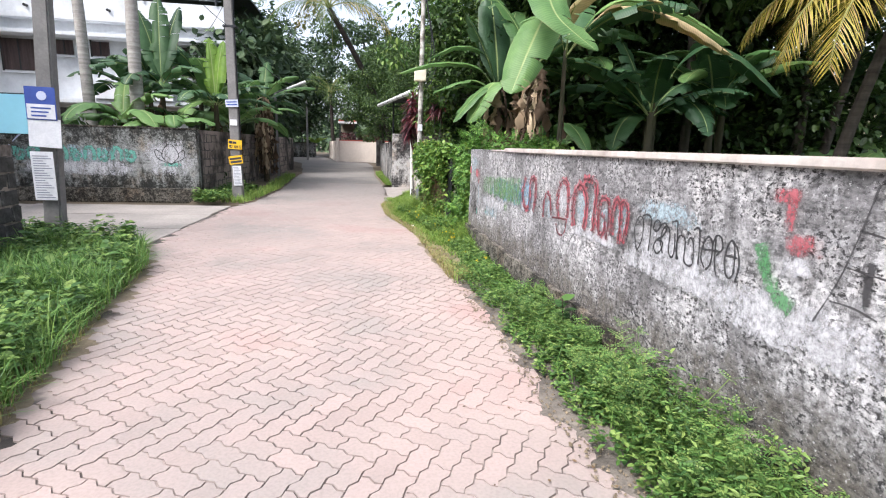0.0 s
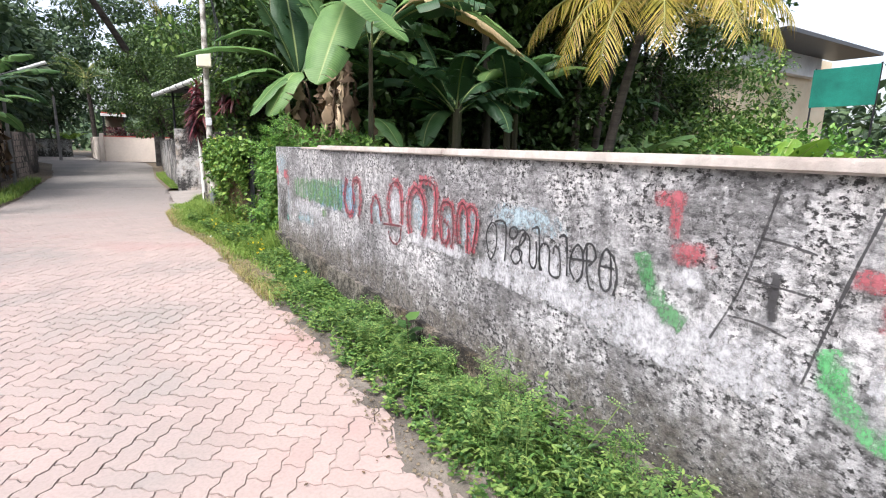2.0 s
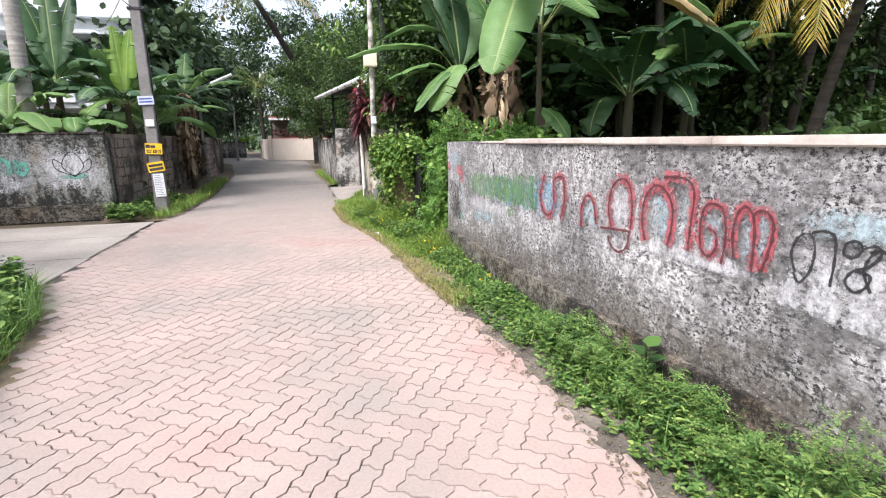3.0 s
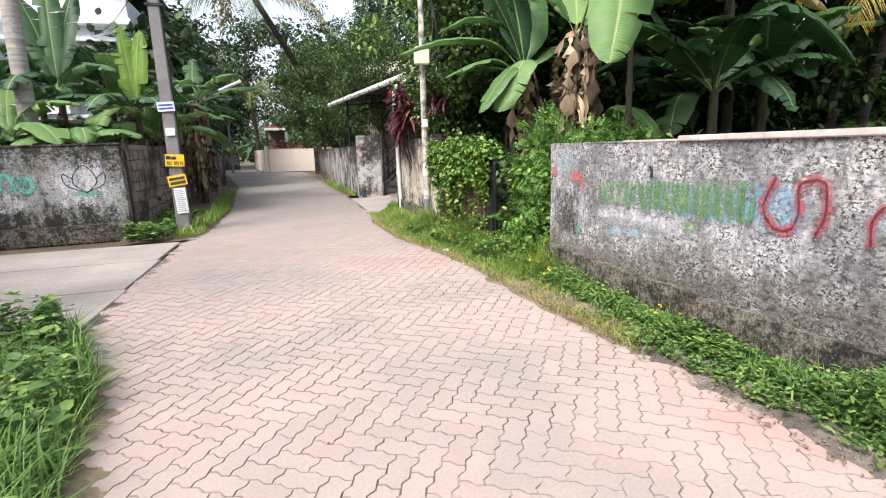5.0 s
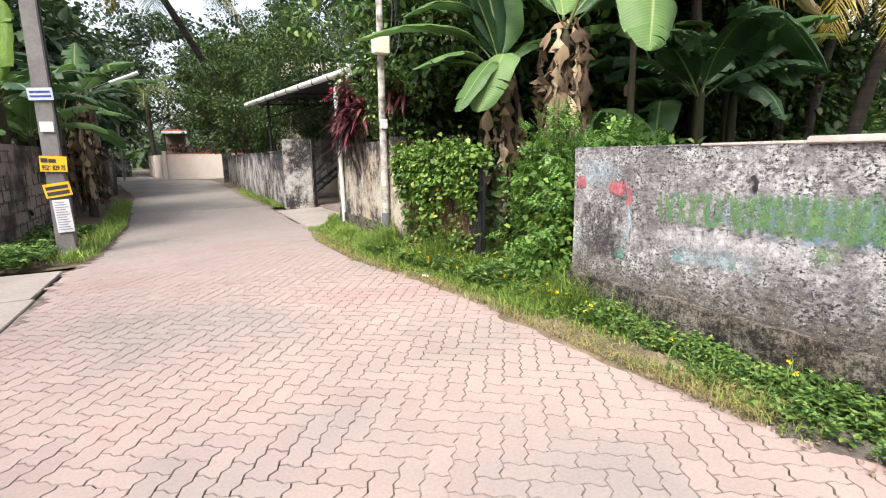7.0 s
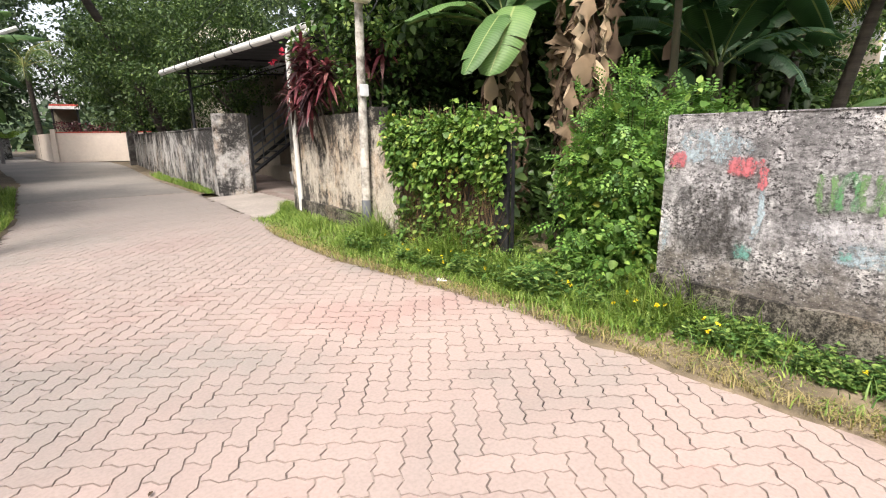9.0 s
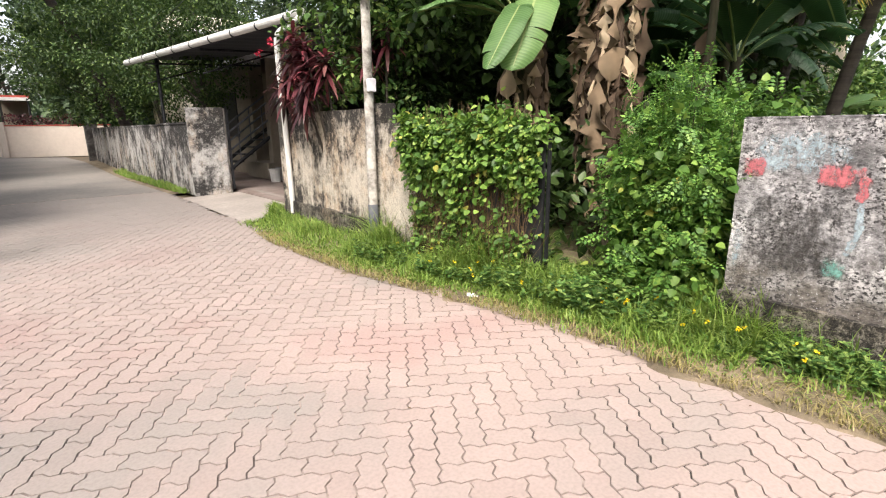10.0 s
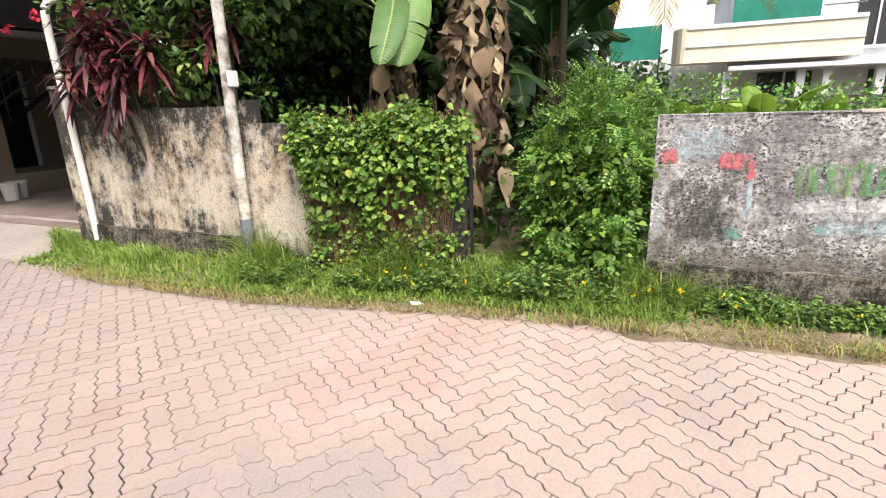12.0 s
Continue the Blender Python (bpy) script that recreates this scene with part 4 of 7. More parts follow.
black_stroke(10, [(3.555, 1.025), (3.486, 1.032), (3.432, 1.036)])
black_stroke(11, [(3.467, 1.091), (3.458, 0.99), (3.438, 0.931), (3.413, 0.925)])
black_stroke(12, [(3.378, 0.947), (3.395, 1.005), (3.387, 1.069), (3.366, 1.1), (3.344, 1.07), (3.334, 0.968), (3.354, 0.935), (3.378, 0.947)])
black_stroke(13, [(3.4, 1.027), (3.36, 1.031), (3.321, 1.031)])
black_stroke(14, [(3.359, 1.097), (3.325, 1.067), (3.305, 0.998), (3.317, 0.927)])
# worn green word
for i, y in enumerate(np.linspace(7.95, 6.42, 17)):
    z0, z1 = 0.89 + 0.012 * (i % 3), 1.09 + 0.005 * i
    s = [(y + 0.03, z0), (y + 0.035, (z0 + z1) / 2), (y, z1), (y - 0.04, (z0 + z1) / 2 + 0.03), (y - 0.035, z0)] if i % 2 else [(y + 0.03, z1), (y + 0.03, z0 + 0.05), (y, z0), (y - 0.035, z0 + 0.06), (y - 0.03, z1)]
    ribbon(s, 0.045, (P_OLIVE, P_GREEN, P_OLIVE)[i % 3], wall_r, D2 + 0.0004 * (i % 5), "painted_letter")
patch(6.8, 6.96, 0.76, 0.88, P_OLIVE, wall_r, D2 + 0.003)
patch(6.4, 7.6, 0.9, 1.13, P_OLIVE, wall_r, D2 + 0.0035)
# marks at the wall's end
patch(8.74, 8.87, 1.08, 1.21, P_PINK, wall_r, D2)
patch(8.30, 8.49, 1.05, 1.19, P_PINK, wall_r, D2)
ribbon([(8.30, 1.16), (8.27, 1.08), (8.28, 0.98)], 0.06, P_PINK, wall_r, D2 + 0.001)
patch(8.3, 8.86, 1.1, 1.36, P_PALE, wall_r, D1)
patch(8.3, 8.84, 0.5, 1.02, P_MOULD, wall_r, D1 + 0.001)
patch(8.28, 8.40, 0.53, 0.66, P_TEAL, wall_r, D2)
ribbon([(8.27, 0.98), (8.26, 0.82), (8.3, 0.68)], 0.05, P_PALE, wall_r, D2)
patch(8.82, 8.88, 0.5, 0.75, P_PALE, wall_r, D2)
for y in (7.82, 7.62, 7.4):
    patch(y - 0.04, y + 0.04, 0.63, 0.69, P_TEAL, wall_r, D2)
# hand emblems in red, white and green, and the ladder
for dy, dz, k in ((0.0, 0.0, P_GREEN), (-0.6, -0.15, P_BRIGHT), (-1.25, -0.02, P_GREEN)):
    patch(3.05 + dy, 3.19 + dy, 1.285 + dz, 1.35 + dz, P_RED, wall_r, D2)
    patch(3.06 + dy, 3.12 + dy, 1.18 + dz, 1.3 + dz, P_RED, wall_r, D2 + 0.001)
    patch(2.93 + dy, 3.1 + dy, 1.1 + dz, 1.19 + dz, P_RED, wall_r, D2 + 0.0014)
    patch(2.96 + dy, 3.12 + dy, 1.02 + dz, 1.1 + dz, P_WHITE, wall_r, D2 + 0.0018)
    ribbon([(3.21 + dy, 1.12 + dz), (3.17 + dy, 1.02 + dz), (3.1 + dy, 0.94 + dz), (3.02 + dy, 0.9 + dz)], 0.085, k, wall_r, D2 + 0.0025)
    patch(3.14 + dy, 3.23 + dy, 1.02 + dz, 1.11 + dz, k, wall_r, D2 + 0.003)
for s in ([(2.783, 1.378), (2.814, 1.227), (2.857, 1.061), (2.926, 0.89)], [(2.545, 1.34), (2.595, 1.133), (2.655, 0.85)], [(2.813, 1.235), (2.743, 1.227), (2.668, 1.212)], [(2.843, 1.109), (2.762, 1.104), (2.67, 1.097)], [(2.878, 0.982), (2.792, 0.983), (2.708, 0.966)]):
    ribbon(s, 0.008, P_FADED, wall_r, D3)
ribbon([(2.757, 1.14), (2.76, 1.08), (2.754, 1.0)], 0.03, P_FADED, wall_r, D2)
# a scar in the broken render, its dark hollow drawn as a flat black stroke
ribbon([(7.33, 1.24), (7.3, 1.2), (7.31, 1.15)], 0.03, P_BLACK, wall_r, D2)

# ---- cream wall, vine-grown gate ----
wall_c = thing("wall_cream", "old cream plaster wall streaked with black mould", "wall", (2.74, 0, 0), kind="structure")
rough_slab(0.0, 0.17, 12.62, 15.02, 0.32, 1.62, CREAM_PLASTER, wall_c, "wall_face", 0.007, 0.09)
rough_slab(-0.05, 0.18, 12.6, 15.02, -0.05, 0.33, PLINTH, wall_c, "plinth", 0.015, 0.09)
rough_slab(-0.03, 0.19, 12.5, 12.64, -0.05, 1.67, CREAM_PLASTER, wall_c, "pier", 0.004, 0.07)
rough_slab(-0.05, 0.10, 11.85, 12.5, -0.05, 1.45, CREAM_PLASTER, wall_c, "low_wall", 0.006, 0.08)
pillar = thing("gate_pillar", "slim whitewashed gate pillar with mould stains", "pillar", (2.82, 15.15, 0), "gate pillars", "structure")
part("shaft", box_bm(-0.13, 0.13, -0.12, 0.12, 0, 1.86, 0.012), CREAM_PLASTER, pillar)
part("cap", box_bm(-0.14, 0.14, -0.13, 0.13, 1.862, 1.91, 0.012), CREAM_PLASTER, pillar)
pillar2 = thing("gate_pillar", "broad plastered gate pillar with a black stain", "pillar", (2.78, 19.3, 0), "gate pillars", "structure")
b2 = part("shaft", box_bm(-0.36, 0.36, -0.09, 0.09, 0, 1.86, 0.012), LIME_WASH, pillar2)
pillar2.rotation_euler = (0, 0, radians(-17))
gate = thing("iron_gate", "dark iron gate swung open behind its pillar", "gate", (3.2, 19.2, 0.12))
part("stile", box_bm(-0.02, 0.02, -0.02, 0.02, 0, 1.7, 0.004), STEEL_DARK, gate)
part("post", box_bm(-0.1, -0.05, -0.03, 0.03, -0.1, 1.72, 0.004), WHITE_POLE, gate, "white-painted steel post")
for z in (0.05, 0.85, 1.65):
    part("rail", box_bm(0.02, 0.04, 0, 1.6, z, z + 0.04, 0.004), STEEL_DARK, gate)
for k in range(9):
    part("bar", tube_bm([(0.03, 0.1 + 0.18 * k, 0.09), (0.03, 0.1 + 0.18 * k, 1.65)], 0.009, 6), STEEL_DARK, gate)

wall_f = thing("wall_far_right", "weathered plaster wall streaked black along the lane", "wall", kind="structure")
for a, b, h in (((2.45, 19.42), (2.42, 22.0), 1.52), ((2.42, 22.0), (2.38, 26), 1.5), ((2.38, 26), (2.6, 37), 1.5)):
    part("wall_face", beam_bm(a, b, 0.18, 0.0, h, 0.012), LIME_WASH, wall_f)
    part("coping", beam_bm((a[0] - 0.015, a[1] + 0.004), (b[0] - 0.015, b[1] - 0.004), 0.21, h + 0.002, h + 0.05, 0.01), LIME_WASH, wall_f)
pillar3 = thing("wall_pier", "dark square pier at the end of the far wall", "pillar", (2.58, 37.2, 0), kind="structure")
part("shaft", box_bm(-0.25, 0.25, -0.25, 0.25, 0, 1.75, 0.02), BLOCK, pillar3)

pale = thing("wall_pale", "low pale beige painted wall across the bend", "wall", kind="structure")
part("wall_face", beam_bm((-0.65, 45.5), (4.2, 43.5), -0.2, 0, 1.72, 0.01), PALE_WALL, pale)
part("wall_side", beam_bm((-1.85, 56), (-0.68, 45.75), 0.2, 0, 1.7, 0.01), PALE_WALL, pale)
part("pier", beam_bm((-0.82, 45.35), (-0.58, 45.3), -0.3, 0, 1.95, 0.02), PALE_WALL, pale)
part("coping", beam_bm((-0.6, 45.46), (4.2, 43.46), -0.26, 1.724, 1.79, 0.01), RED_ROOF, pale, "dark red tiled coping")

wall_x = thing("wall_bend", "grey mossy garden wall beyond the bend", "wall", kind="structure")
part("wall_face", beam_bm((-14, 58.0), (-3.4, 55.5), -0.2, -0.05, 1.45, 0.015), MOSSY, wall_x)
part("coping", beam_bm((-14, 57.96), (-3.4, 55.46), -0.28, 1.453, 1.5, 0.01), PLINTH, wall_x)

# ---- left walls ----
wall_l = thing("wall_left", "grey mossy compound wall with worn painted emblem", "wall", (0, 14.5, 0), kind="structure")
bm = beam_bm((-9.5, 0.0), (-2.52, 0.0), -0.2, 0.28, 1.68, 0.015)
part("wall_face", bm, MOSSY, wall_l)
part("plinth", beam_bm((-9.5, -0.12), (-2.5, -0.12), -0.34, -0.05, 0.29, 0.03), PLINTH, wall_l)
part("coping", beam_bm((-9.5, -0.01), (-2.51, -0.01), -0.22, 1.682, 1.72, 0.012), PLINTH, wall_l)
patch(-3.75, -2.62, 0.55, 1.45, P_WHITE, wall_l, 0.006, axis="x")
patch(-6.5, -3.8, 0.55, 0.95, P_WHITE, wall_l, 0.006, axis="x")
patch(-6.6, -3.9, 0.85, 1.3, P_PALE, wall_l, 0.007, axis="x")
for i, x in enumerate(np.linspace(-6.35, -4.0, 9)):
    s = [(x - 0.1, 0.93), (x - 0.09, 1.15), (x, 1.22), (x + 0.09, 1.12), (x + 0.08, 0.92)] if i % 2 else [(x - 0.09, 1.2), (x - 0.08, 1.0), (x, 0.92), (x + 0.08, 1.02), (x + 0.02, 1.14), (x - 0.05, 1.05)]
    ribbon(s, 0.115, P_TEAL_WORD, wall_l, 0.009 + 0.0005 * i, "painted_letter", "x")
for s in ([(-3.13, 0.85), (-3.32, 1.05), (-3.25, 1.25), (-3.13, 1.34), (-3.02, 1.25), (-2.95, 1.05), (-3.13, 0.85)], [(-3.13, 0.87), (-3.42, 1.0), (-3.46, 1.2), (-3.3, 1.1)], [(-3.13, 0.87), (-2.85, 1.0), (-2.82, 1.2), (-2.97, 1.1)]):
    ribbon(s, 0.016, P_BLACK, wall_l, 0.013, "painted_petal", "x")
patch(-3.4, -2.88, 0.8, 0.9, P_TEAL_WORD, wall_l, 0.012, axis="x")


def block_wall(name, label, a, b, height, thick, course=0.2, length=0.4):
    """A wall of rough blocks laid in courses, each its own piece."""
    a, b = Vector(a), Vector(b)
    d = b - a
    run = d.length
    w = thing(name, label, "wall", (a.x, a.y, 0), kind="structure")
    w.rotation_euler = (0, 0, math.atan2(d.y, d.x))
    part("core", box_bm(0.01, run - 0.01, -thick + 0.012, -0.012, -0.05, height - 0.01), JOINT, w)
    shapes = []
    for k in range(5):
        bm = box_bm(0, length - 0.009, -thick, 0.0, 0, course - 0.009, 0.014)
        for v in bm.verts:
            v.co += Vector(noise.noise_vector(v.co * 6 + Vector((k * 9, 0, 0)))) * 0.02
        me = bpy.data.meshes.new("block")
        bm.to_mesh(me)
        bm.free()
        me.materials.append(BLOCK)
        shapes.append(me)
    for r in range(int(height / course)):
        x = 0.0 if r % 2 else -length / 2
        while x < run - 0.05:
            x0, x1 = max(x, 0), min(x + length, run)
            if x1 - x0 > 0.08:
                ob = new("block", shapes[int(rng.integers(5))])
                ob.parent = w
                ob.location = (x0, rng.normal(scale=0.004), r * course)
                ob.scale = ((x1 - x0) / length, 1, 1)
            x += length
    return w


block_wall("wall_left_side", "dark laterite block wall running along the lane", (-2.5, 14.72), (-2.25, 29.5), 1.7, -0.2)
near_wall = block_wall("wall_near_left", "blackened laterite block wall beside the grass", (-2.86, 8.5), (-2.2, 2.2), 1.34, 0.2)
part("coping", box_bm(0, 6.33, -0.215, 0.015, 1.40 - 0.062, 1.405, 0.01), PLINTH, near_wall)


# ---- poles and signs ----
def sign(parent, name, x0, x1, z0, z1, y, mat, label, tilt=0.0, lines=(), ink=None, frame_mat=None):
    """A flat notice on a pole, facing -y, with bars for its writing."""
    ob = part(name, box_bm(-(x1 - x0) / 2, (x1 - x0) / 2, -0.006, 0.0, -(z1 - z0) / 2, (z1 - z0) / 2, 0.002), mat, parent, label)
    ob.location, ob.rotation_euler = ((x0 + x1) / 2, y, (z0 + z1) / 2), (0, radians(tilt), 0)
    w, h = x1 - x0, z1 - z0
    for u0, u1, v0, v1 in lines:
        part("writing", box_bm(-w / 2 + u0 * w, -w / 2 + u1 * w, -0.010, -0.0065, -h / 2 + v0 * h, -h / 2 + v1 * h), ink or INK, ob)
    return ob


pole2 = thing("utility_pole", "square grey concrete utility pole with pasted notices", "utility pole", (-1.67, 14.66, 0))
bm = bmesh.new()
bmesh.ops.create_cube(bm, size=1)
for v in bm.verts:
    k = 0.12 if v.co.z < 0 else 0.075
    v.co = (math.copysign(k, v.co.x), math.copysign(k, v.co.y), -0.2 if v.co.z < 0 else 7.6)
bmesh.ops.bevel(bm, geom=bm.edges[:], offset=0.015, segments=2, affect="EDGES")
part("shaft", bm, CONC_POLE, pole2)
part("crossarm", box_bm(-0.14, 0.16, -0.11, 0.11, 4.05, 4.10, 0.008), STEEL_DARK, pole2)
part("conduit", tube_bm([(0.13, -0.05, 1.2), (0.11, -0.05, 4.0), (0.12, -0.05, 6.0)], 0.012, 6), STEEL_DARK, pole2)
sign(pole2, "notice", -0.16, 0.13, 2.25, 2.42, -0.125, PALE_BLUE, "lilac paper notice", -3, [(0.08, 0.92, 0.25, 0.4), (0.08, 0.9, 0.6, 0.75)], BLUE_INK)
sign(pole2, "notice", -0.08, 0.08, 1.82, 1.96, -0.128, PAPER, "white paper notice")
plate = sign(pole2, "plate", -0.15, 0.17, 1.26, 1.48, -0.135, SIGN_YELLOW, "yellow painted number plate", 3, [(0.05, 0.3, 0.58, 0.86), (0.33, 0.6, 0.58, 0.82)])
fc = bpy.data.curves.new("writing", "FONT")
fc.body, fc.size, fc.offset, fc.align_x = "9526 829 75", 0.075, 0.0025, "CENTER"
fo = bpy.data.objects.new("writing", fc)
number = link("writing", bpy.data.meshes.new_from_object(fo), INK, plate)
bpy.data.objects.remove(fo)
number.location, number.rotation_euler, number.scale = (0.0, -0.0095, -0.085), (radians(90), 0, 0), (0.72, 1.25, 1)
sign(pole2, "plate", -0.15, 0.17, 0.90, 1.10, -0.135, SIGN_YELLOW, "yellow painted plate, hung askew", -8, [(0.08, 0.92, 0.55, 0.8), (0.08, 0.92, 0.15, 0.42)])
sign(pole2, "notice", -0.07, 0.13, 0.38, 0.86, -0.132, PAPER, "white paper notice with print", -2, [(0.1, 0.9 - 0.1 * (k % 3), 0.08 + 0.075 * k, 0.105 + 0.075 * k) for k in range(12)], PRINT)

pole1 = thing("utility_pole", "tall square concrete pole with a blue placard", "utility pole", (-2.93, 9.3, 0))
bm = bmesh.new()
bmesh.ops.create_cube(bm, size=1)
for v in bm.verts:
    k = 0.115 if v.co.z < 0 else 0.075
    v.co = (math.copysign(k, v.co.x), math.copysign(k * 0.8, v.co.y), -0.2 if v.co.z < 0 else 7.8)
bmesh.ops.bevel(bm, geom=bm.edges[:], offset=0.02, segments=2, affect="EDGES")
part("shaft", bm, CONC_POLE, pole1)
pole1.rotation_euler = (0, radians(3.2), 0)
pl = sign(pole1, "placard", -0.20, 0.17, 1.66, 2.09, -0.15, BLUE_INK, "blue and white printed placard", -2)
part("panel", box_bm(-0.17, 0.17, -0.0095, -0.0065, -0.2, -0.01), PAPER, pl)
part("emblem", tube_bm([(0.02, -0.012, 0.1), (0.02, -0.0065, 0.1)], 0.06, 12), PALE_BLUE, pl)
for k in range(3):
    part("writing", box_bm(-0.12, 0.12 - 0.03 * k, -0.013, -0.0098, -0.07 - 0.05 * k, -0.05 - 0.05 * k), BLUE_INK, pl)
sign(pole1, "board", -0.19, 0.21, 1.30, 1.68, -0.142, PAPER, "white backing board")
no = sign(pole1, "notice", -0.17, 0.11, 0.58, 1.24, -0.15, PAPER, "long white paper notice with print", -3, [(0.1, 0.9 - 0.12 * (k % 4), 0.05 + 0.05 * k, 0.068 + 0.05 * k) for k in range(18)], PRINT)

board = thing("sign_board", "plain pale blue sheet board on bent legs", "sign board", (-3.95, 9.9, 0))
part("sheet", box_bm(-0.45, 0.5, -0.012, 0.012, 1.47, 2.03, 0.004), SKYBLUE, board)
for x in (-0.4, 0.45):
    part("frame_bar", box_bm(x - 0.015, x + 0.015, 0.013, 0.035, 1.45, 2.05, 0.003), STEEL_DARK, board)
for z in (1.45, 2.02):
    part("frame_bar", box_bm(-0.46, 0.51, 0.036, 0.055, z, z + 0.03, 0.003), STEEL_DARK, board)
for x, dx in ((0.38, -0.25), (-0.3, 0.2), (0.0, 0.0)):
    part("leg", tube_bm([(x, 0.03, 1.5), (x + dx, 0.03, 1.25), (x + dx, 0.03, -0.06)], 0.018, 8), PALE_BLUE, board)

wpole = thing("lamp_pole", "slim white-painted steel pole with grey foot and meter box", "pole", (2.62, 12.57, 0))
part("foot", tube_bm([(0, 0, -0.1), (0, 0, 0.55)], 0.058, 14), PIPE_GREY, wpole, "grey unpainted foot")
part("shaft", tube_bm([(0, 0, 0.551), (0.01, 0, 2.0), (0.03, 0, 4.2), (0.04, 0, 7.0)], [0.055, 0.052, 0.046, 0.042], 14), WHITE_POLE, wpole)
part("meter_box", box_bm(-0.14, 0.10, -0.17, -0.05, 2.80, 3.08, 0.015), CREAM, wpole, "small cream meter box")
part("clip_box", box_bm(-0.05, 0.05, -0.10, -0.05, 1.78, 1.92, 0.008), PAPER, wpole)
for k in range(3):
    part("cable", tube_bm(smooth_line([(0.05, -0.03 * k, 4.6), (0.22 + 0.05 * k, 0.0, 3.6 - 0.2 * k), (0.12, -0.05, 2.9 - 0.1 * k), (0.03, -0.05, 3.0)], 8), 0.008, 6), STEEL_DARK, wpole)


def cable(a, b, sag, r=0.008):
    p = [Vector(a).lerp(Vector(b), s) - Vector((0, 0, sag * 4 * s * (1 - s))) for s in np.linspace(0, 1, 24)]
    return tagged(part("overhead_cable", tube_bm(p, r, 5), STEEL_DARK), "thin black overhead cable between the poles", "cable", "overhead cables")


cable((-1.7, 14.66, 4.08), (-2.9, 9.3, 6.0), 0.3)
cable((-1.7, 14.66, 4.9), (2.64, 12.57, 6.6), 0.3)
cable((-1.7, 14.66, 4.08), (-1.4, 30, 4.6), 0.6)
cable((2.64, 12.57, 4.7), (3.0, 34, 5.0), 0.9)
cable((-6.0, 26.9, 6.0), (-1.76, 14.66, 4.6), 0.25)
lamp = thing("street_lamp", "tube street lamp on a slim pole", "street lamp", (-1.9, 22.3, 0))
part("post", tube_bm([(0, 0, -0.1), (0, 0, 3.5)], [0.05, 0.04], 8), CONC_POLE, lamp)
part("arm", tube_bm([(0, 0, 3.3), (0.5, -0.1, 3.5)], 0.02, 6), STEEL_DARK, lamp)
part("lamp_head", tube_bm([(0.45, -0.1, 3.46), (1.15, -0.2, 3.75)], 0.05, 8), PVC, lamp)
pole4 = thing("utility_pole", "distant slim pole by the bend", "utility pole", (-3.3, 47, 0))
part("shaft", tube_bm([(0, 0, -0.1), (0, 0, 5.5)], [0.1, 0.07], 8), CONC_POLE, pole4)

# ---- carport, gate house ----
port = thing("carport", "sheet-roofed carport with a white gutter and steel posts", "carport", (0, 0, 0))
bm = bmesh.new()
rows = []
for s in np.linspace(0, 1, 30):
    x, y = 2.1 + 1.05 * s, 22.6 - 7.5 * s
    rows.append([bm.verts.new(p) for p in ((x, y, 3.1 + 0.012 * (len(rows) % 2)), (x + 7.5, y + 0.9, 3.6 + 0.012 * (len(rows) % 2)))])
for r, s in zip(rows, rows[1:]):
    bm.faces.new((r[0], r[1], s[1], s[0]))
bmesh.ops.solidify(bm, geom=bm.faces[:], thickness=0.02)
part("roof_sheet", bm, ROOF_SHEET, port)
part("gutter", tube_bm([(2.06, 22.75, 3.03), (3.12, 15.05, 3.05)], 0.068, 12), PVC, port, "white round gutter pipe")
for k in range(9):
    s = (k + 0.5) / 9
    part("clip", tube_bm([(2.06 + 1.06 * s, 22.75 - 7.7 * s, 3.035), (2.06 + 1.06 * (s + 0.004), 22.75 - 7.7 * (s + 0.004), 3.035)], 0.075, 12), STEEL_DARK, port)
part("downpipe", tube_bm(smooth_line([(3.1, 15.1, 3.0), (2.85, 15.0, 2.82), (2.70, 14.98, 2.72), (2.66, 14.98, 2.5), (2.68, 14.98, 1.5), (2.70, 14.98, 0.15)], 5), 0.04, 10), PVC, port, "white bent downpipe")
for x, y in ((2.62, 22.2), (3.35, 15.6)):
    part("post", tube_bm([(x, y, 0), (x, y, 3.2)], 0.04, 8), STEEL_DARK, port)
for s in (0.1, 0.5, 0.9):
    x, y = 2.1 + 1.05 * s, 22.6 - 7.5 * s
    part("truss", tube_bm([(x + 0.1, y, 2.95), (x + 4.8, y + 0.55, 3.2)], 0.025, 6), STEEL_DARK, port)
    part("brace", tube_bm([(x + 0.1, y, 2.5), (x + 1.8, y + 0.2, 3.05)], 0.02, 6), STEEL_DARK, port)
floor_p = thing("floor", "worn oxide-red and grey carport floor", "floor", kind="structure")
part("floor_slab", box_bm(3.25, 12, 12.8, 26, -0.04, 0.08), FLOOR_RED, floor_p)

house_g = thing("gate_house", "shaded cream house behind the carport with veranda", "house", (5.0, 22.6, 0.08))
part("wall", box_bm(0, 7.5, 0, 6, 0, 3.1), SHADE_DIM_WALL, house_g)
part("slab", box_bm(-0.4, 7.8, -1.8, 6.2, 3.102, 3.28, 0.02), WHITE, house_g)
part("column", box_bm(-0.1, 0.18, -1.5, -1.22, 0, 3.1, 0.01), SHADE_DIM_WALL, house_g)
part("beam", box_bm(-0.1, 7.5, -1.52, -1.2, 2.72, 3.1, 0.01), SHADE_DIM_WALL, house_g)
part("veranda_step", box_bm(-0.3, 7.5, -1.6, -0.004, 0, 0.42, 0.02), SHADE_DIM_WALL, house_g)
